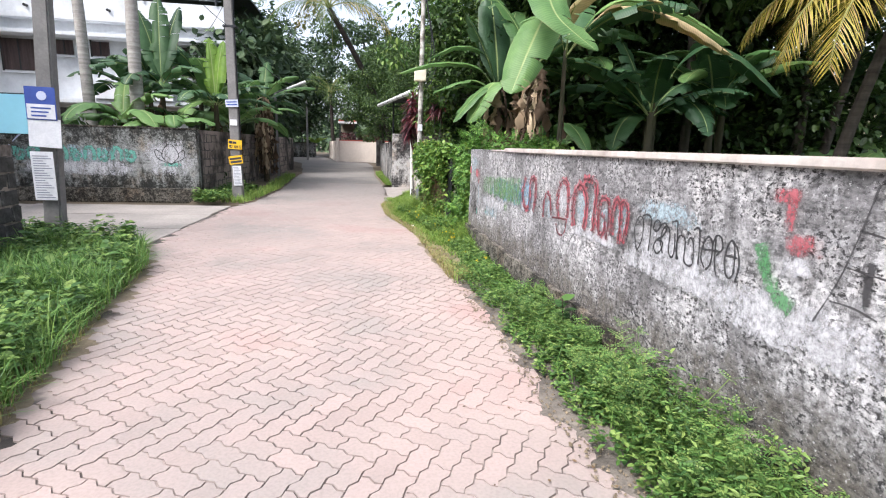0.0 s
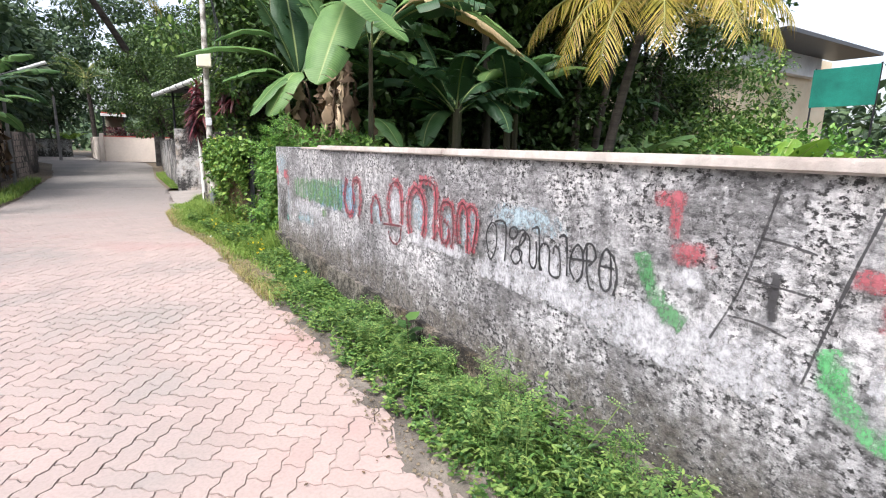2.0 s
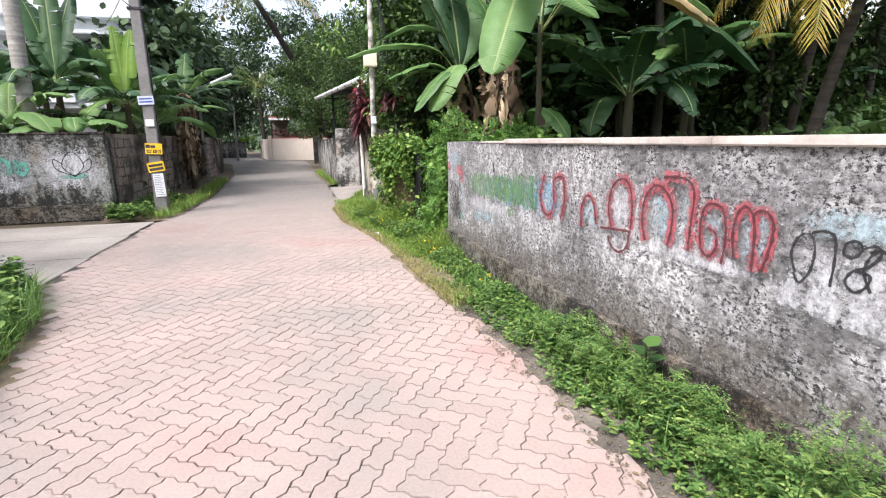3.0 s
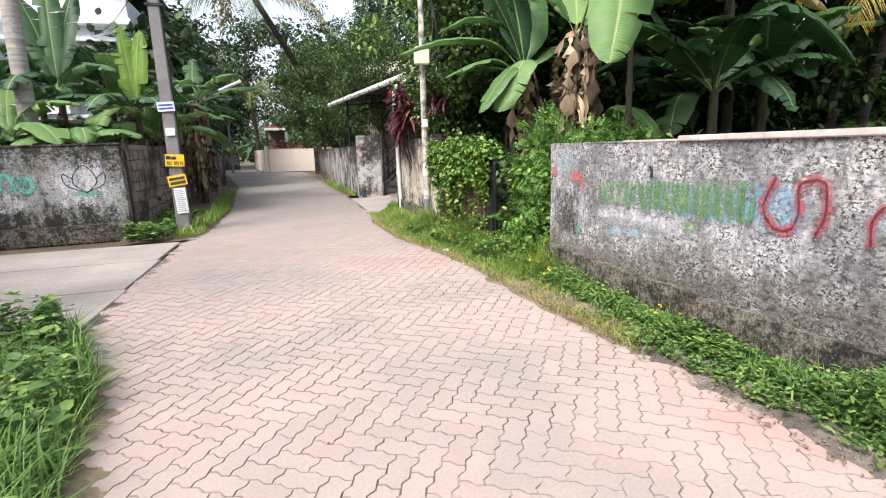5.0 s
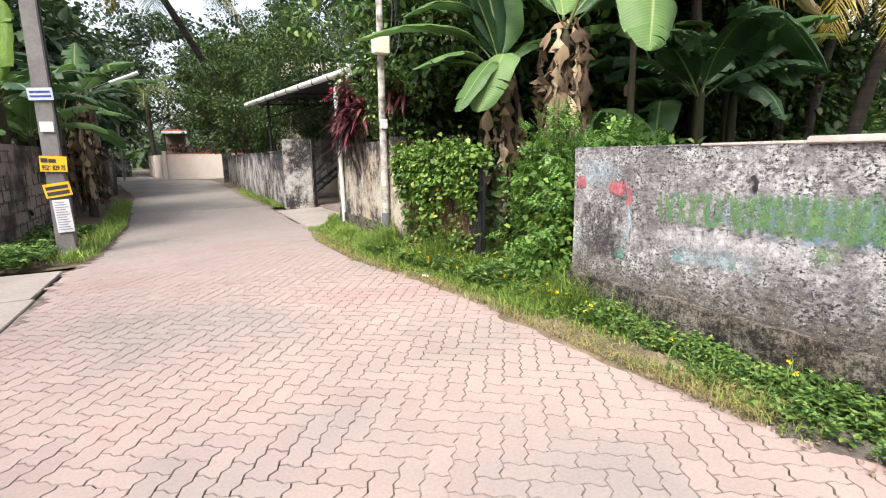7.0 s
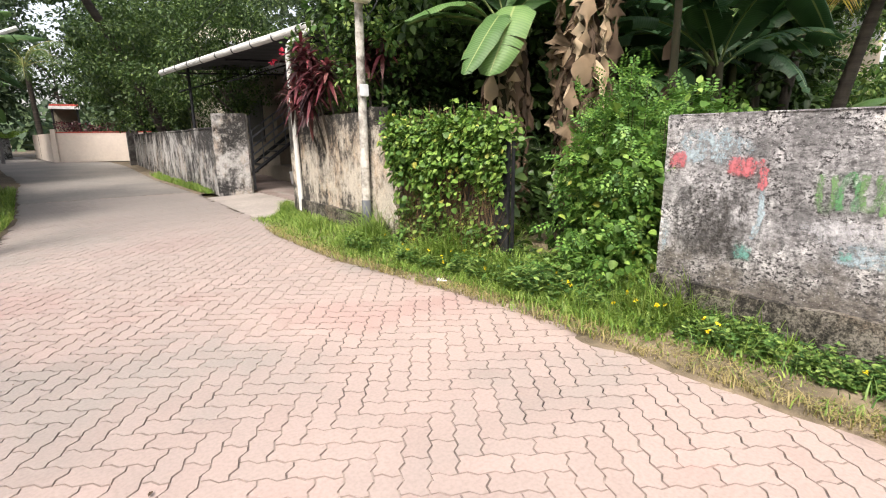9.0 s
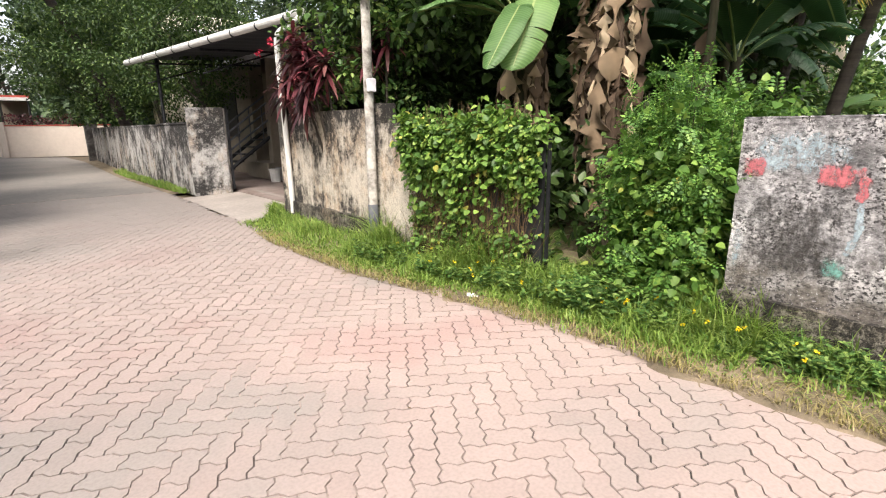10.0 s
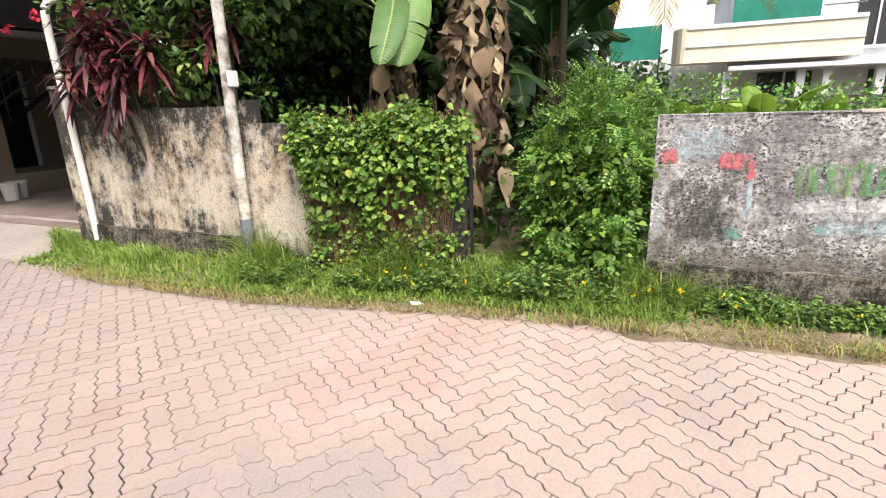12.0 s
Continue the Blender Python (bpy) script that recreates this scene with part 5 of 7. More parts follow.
for x, w in ((0.5, 0.95), (2.6, 1.2)):
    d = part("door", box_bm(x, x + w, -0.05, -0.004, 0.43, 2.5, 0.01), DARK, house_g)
    for q in (x - 0.09, x + w + 0.002):
        part("door_frame", box_bm(q, q + 0.085, -0.07, -0.004, 0.43, 2.58), WHITE, d)
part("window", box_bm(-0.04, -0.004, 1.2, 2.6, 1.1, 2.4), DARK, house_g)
part("side_wall", box_bm(3.6, 7.5, -9.0, -1.9, 0, 3.1), SHADE_DIM_WALL, house_g)
house_b = thing("house", "pale cream house glimpsed behind the trees", "house", (5.6, 32.5, 0))
part("wall", box_bm(0, 6, 0, 6, 0, 6.2), CREAM, house_b)
for x in (0.5, 2.8):
    w = part("window", box_bm(x, x + 1.2, -0.04, -0.004, 3.9, 5.2), DARK, house_b)
    part("sill", box_bm(x - 0.1, x + 1.3, -0.14, -0.004, 3.78, 3.895), WHITE, w)
part("sunshade", box_bm(-0.3, 6.2, -0.6, 0.0, 5.4, 5.55, 0.02), WHITE, house_b)
stair = thing("outdoor_staircase", "dark steel staircase with railings beside the carport", "staircase", (3.45, 21.3, 0.08))
for k in range(11):
    part("tread", box_bm(0.25 * k, 0.25 * k + 0.24, 0, 0.85, 0.18 * k + 0.12, 0.18 * k + 0.15), STEEL_DARK, stair)
for y in (-0.05, 0.9):
    part("stringer", tube_bm([(-0.1, y, 0.0), (2.8, y, 2.05)], 0.05, 6), STEEL_DARK, stair)
    for h in (0.45, 0.9):
        part("handrail", tube_bm([(-0.1, y, h), (2.8, y, 2.05 + h)], 0.024, 8), PIPE_GREY, stair)
    for k in range(5):
        part("baluster", tube_bm([(0.65 * k, y, 0.46 * k), (0.65 * k, y, 0.46 * k + 0.95)], 0.016, 6), PIPE_GREY, stair)
for x, y, m, lab in ((4.6, 20.3, PVC, "white plastic bucket on the carport floor"), (4.85, 20.5, PAPER, "pale plastic bucket on the carport floor")):
    bk = thing("bucket", lab, "bucket", (x, y, 0.08), "buckets")
    part("pail", tube_bm([(0, 0, 0), (0, 0, 0.32)], [0.12, 0.15], 14), m, bk)
    part("rim", tube_bm([(0, 0, 0.3), (0, 0, 0.335)], 0.16, 14), m, bk)
# ---- houses ----
house_l = thing("house", "white two-storey house with flat roof and dark steel canopy", "house", (-10, 27, 0))
part("wall", box_bm(-5, 5.2, 0, 8, 0, 6.3), WHITE, house_l)
part("parapet", box_bm(-5.1, 5.3, -0.25, 8, 6.55, 7.3, 0.02), WHITE, house_l)
part("sunshade", box_bm(-5.3, 5.5, -0.8, 0.1, 5.62, 5.78, 0.02), WHITE, house_l)
part("cornice", box_bm(-5.25, 5.4, -0.45, 0.1, 6.3, 6.545, 0.02), WHITE, house_l)
part("sunshade", box_bm(-5.3, 5.5, -1.0, 0.1, 2.85, 3.05, 0.02), WHITE, house_l)
part("balcony", box_bm(0.0, 3.2, -1.1, 0.0, 3.06, 3.9, 0.02), WHITE, house_l)
for x, w, z0, z1 in ((-3.9, 1.3, 4.2, 5.5), (-1.8, 0.7, 4.95, 5.55), (-0.35, 0.7, 4.95, 5.55), (2.6, 1.1, 4.2, 5.5)):
    win = part("window", box_bm(x, x + w, -0.03, -0.004, z0, z1), CURTAIN, house_l)
    part("frame", box_bm(x - 0.06, x - 0.002, -0.05, -0.004, z0 - 0.05, z1 + 0.05), DARK, win)
    part("mullion", box_bm(x + w / 2 - 0.03, x + w / 2 + 0.03, -0.055, -0.032, z0, z1), DARK, win)
    part("sill", box_bm(x - 0.1, x + w + 0.1, -0.12, -0.004, z0 - 0.12, z0 - 0.052), WHITE, win)
for x, w in ((-4.4, 0.9), (-2.2, 0.8), (-0.6, 0.8), (1.2, 1.3), (3.4, 1.0)):
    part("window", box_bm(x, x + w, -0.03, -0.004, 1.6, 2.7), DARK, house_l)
part("canopy", box_bm(-4.9, 5.6, -0.6, 8.5, 8.7, 8.8), ROOF_SHEET, house_l, "dark steel sheet canopy")
for x in (-4.6, -1.2, 2.0, 5.0):
    part("canopy_post", tube_bm([(x, -0.3, 7.3), (x, -0.3, 8.7)], 0.05, 6), STEEL_DARK, house_l)
for z in (7.5, 7.75):
    part("rail", tube_bm([(-5.0, -0.2, z), (5.2, -0.2, z)], 0.025, 6), PIPE_GREY, house_l)
for x in (-2.6, -2.0, 0.6):
    part("spout", tube_bm([(x, -0.45, 6.8), (x, -0.26, 6.8)], 0.06, 8), DARK, house_l)

house_r = thing("house", "cream two-storey house with green shade net on its balcony", "house", (20.5, 5, 0))
part("wall", box_bm(1.2, 9, -10, 1.6, 0, 6.2), WHITE, house_r)
part("side_wall", box_bm(1.9, 9, 1.6, 3.4, 0, 4.3), WHITE, house_r)
bm = bmesh.new()
plan = [(1.2, 3.55)] + [(0.9 - 0.9 * math.sin(a), 3.15 + 0.4 * math.cos(a)) for a in np.linspace(0, math.pi / 2, 6)] + [(0.0, -2.2), (1.2, -2.2)]
low = [bm.verts.new((x, y, 2.85)) for x, y in plan]
top = [bm.verts.new((x, y, 4.08)) for x, y in plan]
bm.faces.new(low[::-1]), bm.faces.new(top)
for i in range(len(plan)):
    bm.faces.new((low[i], low[(i + 1) % len(plan)], top[(i + 1) % len(plan)], top[i]))
bmesh.ops.recalc_face_normals(bm, faces=bm.faces[:])
balcony = part("balcony", bm, CREAM, house_r)
part("rail_band", box_bm(-0.05, -0.002, -2.2, 3.1, 3.98, 4.12, 0.01), WHITE, balcony)
part("rail_band", box_bm(-0.05, -0.002, -2.2, 3.1, 3.38, 3.46, 0.01), WHITE, balcony)
part("sunshade", box_bm(-0.4, 1.2, -8, 1.7, 2.5, 2.66, 0.02), WHITE, house_r)
for y in (1.55, -0.7, -1.45, -2.9):
    part("column", box_bm(-0.1, 0.15, y, y + 0.25, 0, 2.5, 0.01), WHITE, house_r)
part("shade_net", box_bm(0.1, 0.13, -0.9, 1.7, 4.1, 6.0), GREEN_NET, house_r, "green shade netting")
part("shade_net", box_bm(0.4, 0.43, 4.0, 5.8, 3.1, 4.3), GREEN_NET, house_r, "green shade netting")
for y in (4.0, 5.76):
    part("net_post", tube_bm([(0.45, y, 0), (0.45, y, 4.35)], 0.03, 6), STEEL_DARK, house_r)
for y, w, z0, z1 in ((-1.15, 1.7, 1.3, 2.45), (-3.7, 0.9, 0.2, 2.4), (-6.5, 1.6, 1.0, 2.3), (-8.9, 1.6, 1.0, 2.3), (-7.6, 2.4, 4.2, 5.5), (-3.4, 1.2, 3.2, 5.4)):
    w_ = part("window", box_bm(1.15, 1.196, y, y + w, z0, z1), DARK, house_r)
    part("frame", box_bm(1.10, 1.148, y + w / 2 - 0.03, y + w / 2 + 0.03, z0, z1), WHITE, w_)
    part("sill", box_bm(1.0, 1.196, y - 0.1, y + w + 0.1, z0 - 0.1, z0 - 0.004), WHITE, w_)
part("roof_slab", box_bm(0.4, 9.4, -10.4, 2.0, 6.2, 6.4, 0.02), WHITE, house_r)
part("railing", tube_bm([(0.02, -2.1, 4.45), (0.02, -0.95, 4.45)], 0.025, 6), PIPE_GREY, house_r)
wall_b = tagged(part("wall_back", box_bm(15.0, 15.2, -12, 9.5, -0.05, 1.55, 0.02), BLOCK), "dark boundary wall at the back of the plot", "wall", kind="structure")
house_y = thing("house", "ochre and white house beyond the plot", "house", (24, 19, 0))
part("wall", box_bm(0, 8, -4, 4.5, 0, 6.2), YELLOW_WALL, house_y)
part("upper_wall", box_bm(-0.6, 6, -4.4, -0.5, 5.2, 7.7), WHITE, house_y)
part("window", box_bm(-0.64, -0.604, -2.6, -1.7, 6.2, 7.3), DARK, house_y)
part("roof", box_bm(-1.4, 7, -6.4, -4.4, 6.1, 6.25), DARK, house_y)
kiosk = thing("porch", "small distant porch with a red sheet roof", "porch", (0.1, 48.0, 0))
part("roof", box_bm(-0.75, 0.75, -0.9, 0.9, 3.36, 3.5, 0.02), RED_ROOF, kiosk)
part("fascia", box_bm(-0.8, 0.8, -0.97, -0.91, 3.2, 3.38), PVC, kiosk)
part("wall", box_bm(-0.6, 0.7, 0.4, 0.6, 0, 3.3), SHADE_DIM_WALL, kiosk)
for x in (-0.65, 0.65):
    part("post", tube_bm([(x, -0.8, 0), (x, -0.8, 3.36)], 0.06, 8), DARK, kiosk)


# ---- plants ----
def leaf_path(base, az, elev, length, droop, n=24):
    a = radians(az)
    out = np.array([math.cos(a), math.sin(a), 0.0])
    p, e, line = np.array(base, float), radians(elev), []
    for i in range(n + 1):
        line.append(p.copy())
        p = p + (out * math.cos(e) + np.array([0, 0, math.sin(e)])) * length / n
        e -= radians(droop) / n * (0.8 + 0.4 * i / n)
    return np.array(line)


def banana_blade(parent, line, width, mat=None, torn=0.4, fold=0.2, stalk=0.14, name="leaf", label=""):
    """A paddle leaf along a line: a stout midrib, two wavy half blades of shared points, torn into hanging strips here and there."""
    n, m = len(line) - 1, 5
    step = np.linalg.norm(np.diff(line, axis=0), axis=1)
    run = np.concatenate([[0], np.cumsum(step)])
    s_all = run / run[-1]
    tan = unit(np.gradient(line, axis=0))
    level = np.array([tan[:, 0].sum(), tan[:, 1].sum(), 0.0]) if abs(tan[:, :2].sum()) > 1e-3 else np.array([1.0, 0, 0])
    side0 = unit(np.array([-level[1], level[0], 0.0]))
    vs, fs, vein, across = [], [], [], []
    phase = rng.uniform(0, 6.28)
    for sgn in (-1, 1):
        prev, hang = None, 0.0
        for i in range(n + 1):
            s = s_all[i]
            if s < stalk:
                w = 0.012
            else:
                q = (s - stalk) / (1 - stalk)
                w = width * 0.5 * max(0.03, (min(1, q * 5) ** 0.55) * (1 - q ** 5) ** 0.6)
            up = np.cross(tan[i], side0)
            up = up if up[2] >= 0 or abs(up[2]) < 0.05 else -up

            def row(sag):
                q, ang, out = line[i].copy(), fold, [line[i].copy()]
                for k in range(m):
                    q = q + (w / m) * (sgn * side0 * math.cos(ang) + up * math.sin(ang) + tan[i] * 0.16)
                    ang -= 0.17 + sag * 0.30
                    out.append(q + up * 0.012 * math.sin(run[i] * 17 + phase + k * 0.5) * k / m)
                return out
            new_row = row(hang)
            o = len(vs)
            vs += new_row
            vein += [run[i] - 0.16 * w * k / m for k in range(m + 1)]
            across += [k / m for k in range(m + 1)]
            if prev is not None:
                fs += [(prev + k, prev + k + 1, o + k + 1, o + k) for k in range(m)]
            prev = o
            if s > stalk + 0.05 and i < n and rng.random() < torn * 0.42:
                hang = abs(rng.normal(scale=0.9)) * torn if rng.random() < 0.6 else rng.normal(scale=0.2)
                fresh_row = row(hang)
                gap = rng.uniform(0.004, 0.03)
                fresh_row = [p + tan[i] * gap * k / m for k, p in enumerate(fresh_row)]
                prev = len(vs)
                vs += fresh_row
                vein += [run[i] - 0.16 * w * k / m for k in range(m + 1)]
                across += [k / m for k in range(m + 1)]
    o = len(vs)
    rf = []
    for i in range(n + 1):
        r = 0.020 * (1 - 0.85 * s_all[i])
        vs += [line[i] + side0 * r, line[i] - side0 * r, line[i] - np.array([0, 0, 1.6 * r])]
    vein += [0.0] * (3 * n + 3)
    across += [0.0] * (3 * n + 3)
    for i in range(n):
        b, d = o + 3 * i, o + 3 * i + 3
        rf += [(b, b + 1, d + 1, d), (b + 1, b + 2, d + 2, d + 1), (b + 2, b, d, d + 2)]
    ob = soup(name, np.array(vs), np.array(fs + rf), mat or L_BANANA, parent, label, smooth=True)
    if len(ob.data.vertices) == len(vein):
        ob.data.attributes.new("vein", "FLOAT", "POINT").data.foreach_set("value", np.array(vein, np.float32))
        ob.data.attributes.new("across", "FLOAT", "POINT").data.foreach_set("value", np.array(across, np.float32))
    return ob


def banana_leaf(parent, base, az, elev, length, width, droop, mat=None, torn=0.4):
    return banana_blade(parent, leaf_path(base, az, elev, length, droop), width * 1.2, mat, torn)


def dead_leaf(parent, top, az, length, reach, width):
    """A dry leaf that hangs along the stem, shrunk and crumpled into folded flaps."""
    a = radians(az)
    out, side = np.array([math.cos(a), math.sin(a), 0.0]), np.array([-math.sin(a), math.cos(a), 0.0])
    n, vs = 18, []
    sway = rng.normal(scale=0.05)
    for i in range(n + 1):
        s = i / n
        c = np.array(top) + out * reach * (1 - (1 - min(1, s * 3)) ** 2) + side * sway * s * 2 + np.array([0, 0, 0.06 * math.sin(min(1, s * 4) * 3.14) - length * s ** 1.15])
        w = width * 0.5 * (0.25 + 0.75 * math.sin(3.14 * min(1, 0.12 + s * 0.8))) * rng.choice([0.2, 0.5, 1.0, 1.3])
        tw = rng.normal(scale=1.0)
        l = side * math.cos(tw) + out * math.sin(tw)
        f = out * rng.uniform(0.0, 0.05)
        vs += [c - l * w - np.array([0, 0, w * rng.uniform(0.2, 0.9)]), c + f, c + l * w - np.array([0, 0, w * rng.uniform(0.2, 0.9)])]
    fs = [(3 * i + k, 3 * i + k + 1, 3 * i + k + 4, 3 * i + k + 3) for i in range(n) for k in range(2)]
    return soup("dead_leaf", np.array(vs), np.array(fs), L_DEAD, parent, "dry brown hanging leaf")


def banana_plant(label, at, height, leaves, dead=0, mat=None, stem_r=0.11, lean=(0, 0), torn=0.95):
    pl = thing("banana_plant", label, "banana plant", at, "banana plants")
    top = (lean[0], lean[1], height)
    part("stem", tube_bm(smooth_line([(0, 0, -0.1), (lean[0] * 0.3, lean[1] * 0.3, height * 0.5), top], 5), list(np.linspace(stem_r, stem_r * 0.55, 11)), 12), STEM, pl, smooth=True)
    for az, el, ln, wd, dr, *rest in leaves:
        banana_leaf(pl, (top[0], top[1], top[2] - 0.1), az, el, ln, wd, dr, rest[0] if rest else mat, torn)
    for k in range(dead):
        z = height * rng.uniform(0.62, 1.04)
        f = z / height
        dead_leaf(pl, (lean[0] * f, lean[1] * f, z), rng.uniform(0, 360), min(z - 0.35, rng.uniform(0.8, 2.2)), rng.uniform(0.05, 0.34), rng.uniform(0.05, 0.28))
    return pl


# the big plants behind the vine-grown gate
tall = banana_plant("tall banana plant with torn leaves and a skirt of dry ones", (4.5, 10.8, 0), 3.0, [
    (60, 60, 2.4, 0.6, 60), (-35, 50, 2.2, 0.6, 90, L_BANANA_SHADED), (15, 55, 2.3, 0.6, 80, L_BANANA_SHADED), (130, 70, 2.2, 0.55, 45)], dead=62, torn=0.7)


def reaching(plant, pts, width, mat=None, torn=0.5, stalk=0.2):
    """A leaf of a plant that reaches through the given places."""
    at = np.array(plant.location)
    banana_blade(plant, smooth_line([np.array(p) - at for p in pts], 7), width, mat, torn, 0.12, stalk)


reaching(tall, [(4.5, 10.8, 2.9), (4.42, 10.2, 3.55), (4.12, 9.3, 3.42), (3.76, 8.82, 2.85), (3.46, 8.56, 2.22)], 0.74, torn=0.75, stalk=0.3)
reaching(tall, [(4.5, 10.8, 2.9), (4.25, 9.7, 3.8), (3.8, 8.3, 3.5), (3.78, 7.75, 3.05), (4.22, 7.55, 2.66)], 0.62, torn=0.3, stalk=0.4)
ribbed = banana_plant("banana plant with a drooping ribbed leaf", (4.1, 11.65, 0), 2.6, [
    (128, 30, 1.7, 0.5, 70), (100, 80, 2.2, 0.6, 18, L_BANANA_SHADED), (60, 72, 2.2, 0.6, 30), (172, 74, 1.7, 0.55, 22, L_BANANA_SHADED), (20, 50, 2.0, 0.55, 80)], dead=24, torn=0.3)
reaching(ribbed, [(4.1, 11.65, 2.5), (3.98, 11.4, 2.72), (3.75, 11.25, 2.52), (3.42, 11.2, 1.93)], 0.52, torn=0.25)
reaching(ribbed, [(4.1, 11.65, 2.5), (3.85, 11.45, 2.65), (3.5, 11.3, 2.4), (3.12, 11.25, 1.93)], 0.34, torn=0.2)
reaching(ribbed, [(4.1, 11.65, 2.5), (3.72, 11.95, 3.06), (2.9, 12.05, 3.12), (2.07, 12.02, 2.86)], 0.42, torn=0.15)
reaching(ribbed, [(4.1, 11.65, 2.5), (3.85, 11.9, 3.3), (3.3, 12.0, 3.45), (2.75, 12.0, 3.2)], 0.36, torn=0.15)
reaching(ribbed, [(4.1, 11.65, 2.5), (3.72, 11.85, 2.78), (3.3, 11.85, 2.74), (2.8, 11.85, 2.52)], 0.36, torn=0.15)
sucker = banana_plant("low banana sucker with one hanging leaf", (5.25, 11.1, 0), 1.5, [(40, 60, 1.2, 0.4, 60), (150, 65, 1.2, 0.4, 50)])
reaching(sucker, [(5.25, 11.1, 1.4), (5.1, 10.65, 1.93), (5.18, 10.25, 1.84), (5.32, 9.95, 1.46)], 0.42, torn=0.1)
arching = banana_plant("banana plant with a dry-edged arching leaf", (4.75, 9.9, 0), 3.1, [(-40, 50, 2.2, 0.6, 80), (60, 60, 2.2, 0.6, 60), (170, 76, 2.0, 0.55, 30)], dead=1, mat=L_BANANA_SHADED, stem_r=0.055)
reaching(arching, [(4.75, 9.9, 3.0), (5.3, 9.6, 3.78), (6.35, 9.5, 3.72), (7.45, 9.45, 3.25)], 0.56, torn=0.7)
reaching(arching, [(4.75, 9.85, 3.0), (5.25, 9.45, 3.66), (6.3, 9.3, 3.55), (7.35, 9.25, 3.05)], 0.4, L_BANANA_DRY, 0.9)
reaching(arching, [(4.75, 9.85, 3.0), (4.6, 9.3, 3.6), (4.9, 8.6, 3.75), (5.4, 8.2, 3.45)], 0.4, L_BANANA_DRY, 0.8)
shade_leaf = banana_plant("banana plant with broad torn leaves in the shade", (6.9, 10.6, 0), 2.6, [(120, 58, 1.7, 0.45, 90), (60, 62, 1.6, 0.45, 90), (205, 50, 1.5, 0.42, 100)], mat=L_BANANA_SHADED, stem_r=0.07)
reaching(shade_leaf, [(6.9, 10.6, 2.5), (7.3, 10.2, 3.3), (8.0, 10.0, 3.2), (8.9, 9.85, 2.5)], 0.66, L_BANANA_SHADED, 0.7)
banana_plant("young banana plant in the shade", (7.26, 11.45, 0), 2.2, [(198, 28, 1.75, 0.5, 45), (-88, 42, 2.3, 0.52, 118), (-145, 25, 1.75, 0.52, 112), (60, 60, 1.6, 0.5, 60), (120, 74, 2.3, 0.55, 25), (-20, 40, 1.7, 0.5, 80), (20, 40, 2.0, 0.55, 50)], dead=0, mat=L_BANANA_SHADED)
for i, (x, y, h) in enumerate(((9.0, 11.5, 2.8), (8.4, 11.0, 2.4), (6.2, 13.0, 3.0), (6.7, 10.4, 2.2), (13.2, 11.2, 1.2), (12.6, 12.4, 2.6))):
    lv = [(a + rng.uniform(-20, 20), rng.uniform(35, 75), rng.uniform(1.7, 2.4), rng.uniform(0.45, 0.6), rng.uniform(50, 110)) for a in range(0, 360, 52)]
    banana_plant("banana plant in the shaded grove", (x, y, 0), h, lv, dead=0, mat=(L_BANANA, L_BANANA_SHADED)[i % 2])
for x, y, h in ((12.5, 7.6, 0.8), (14.0, 8.3, 0.9), (13.5, 6.7, 0.7), (11.4, 6.9, 0.8), (11.8, 5.8, 0.5)):
    lv = [(a + rng.uniform(-20, 20), rng.uniform(45, 80), rng.uniform(1.1, 1.7), rng.uniform(0.35, 0.5), rng.uniform(40, 90)) for a in range(0, 360, 60)]
    banana_plant("young bright green banana plant in the plot", (x, y, 0), h, lv, mat=L_BANANA_NEW, torn=0.2)
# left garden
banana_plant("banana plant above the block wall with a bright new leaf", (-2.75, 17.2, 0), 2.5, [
    (115, 82, 2.0, 0.5, 15, L_BANANA_NEW), (60, 84, 1.9, 0.45, 14, L_BANANA_NEW), (200, 40, 1.9, 0.5, 80), (-60, 40, 1.6, 0.5, 90), (-10, 45, 1.8, 0.5, 60), (250, 45, 1.7, 0.55, 100), (20, 30, 1.9, 0.45, 70)], dead=3, mat=L_BANANA_SHADED)
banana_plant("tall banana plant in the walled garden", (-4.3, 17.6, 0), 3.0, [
    (140, 78, 2.4, 0.55, 25), (60, 80, 2.5, 0.55, 20), (190, 50, 2.2, 0.55, 80), (-100, 40, 1.9, 0.55, 100), (-40, 45, 2.0, 0.5, 80), (240, 40, 2.2, 0.5, 75), (100, 85, 2.6, 0.5, 12)], dead=3, mat=L_BANANA_SHADED)
banana_plant("broad-leaved banana plant in the walled garden", (-5.3, 18.6, 0), 2.7, [(a, 50 + 12 * (k % 3), 2.1, 0.55, 105) for k, a in enumerate(range(0, 360, 52))], dead=3, mat=L_BANANA_SHADED)
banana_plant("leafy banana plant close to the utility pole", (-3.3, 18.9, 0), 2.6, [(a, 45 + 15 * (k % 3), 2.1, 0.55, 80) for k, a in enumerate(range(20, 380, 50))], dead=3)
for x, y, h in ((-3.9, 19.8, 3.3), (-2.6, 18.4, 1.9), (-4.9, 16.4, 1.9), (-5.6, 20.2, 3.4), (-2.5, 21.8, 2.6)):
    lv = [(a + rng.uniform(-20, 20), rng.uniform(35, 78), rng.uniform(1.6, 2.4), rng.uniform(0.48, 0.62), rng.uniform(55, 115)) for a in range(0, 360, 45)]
    banana_plant("banana plant in the crowded walled garden", (x, y, 0), h, lv, dead=3, mat=L_BANANA_SHADED if h > 2 else L_BANANA)
banana_plant("banana plant with ragged leaves by the wall", (-3.6, 16.2, 0), 1.8, [(-120, 30, 1.5, 0.5, 70), (170, 30, 1.7, 0.5, 60), (-30, 40, 1.5, 0.5, 80), (60, 60, 1.5, 0.5, 50), (-70, 50, 1.5, 0.5, 110)])
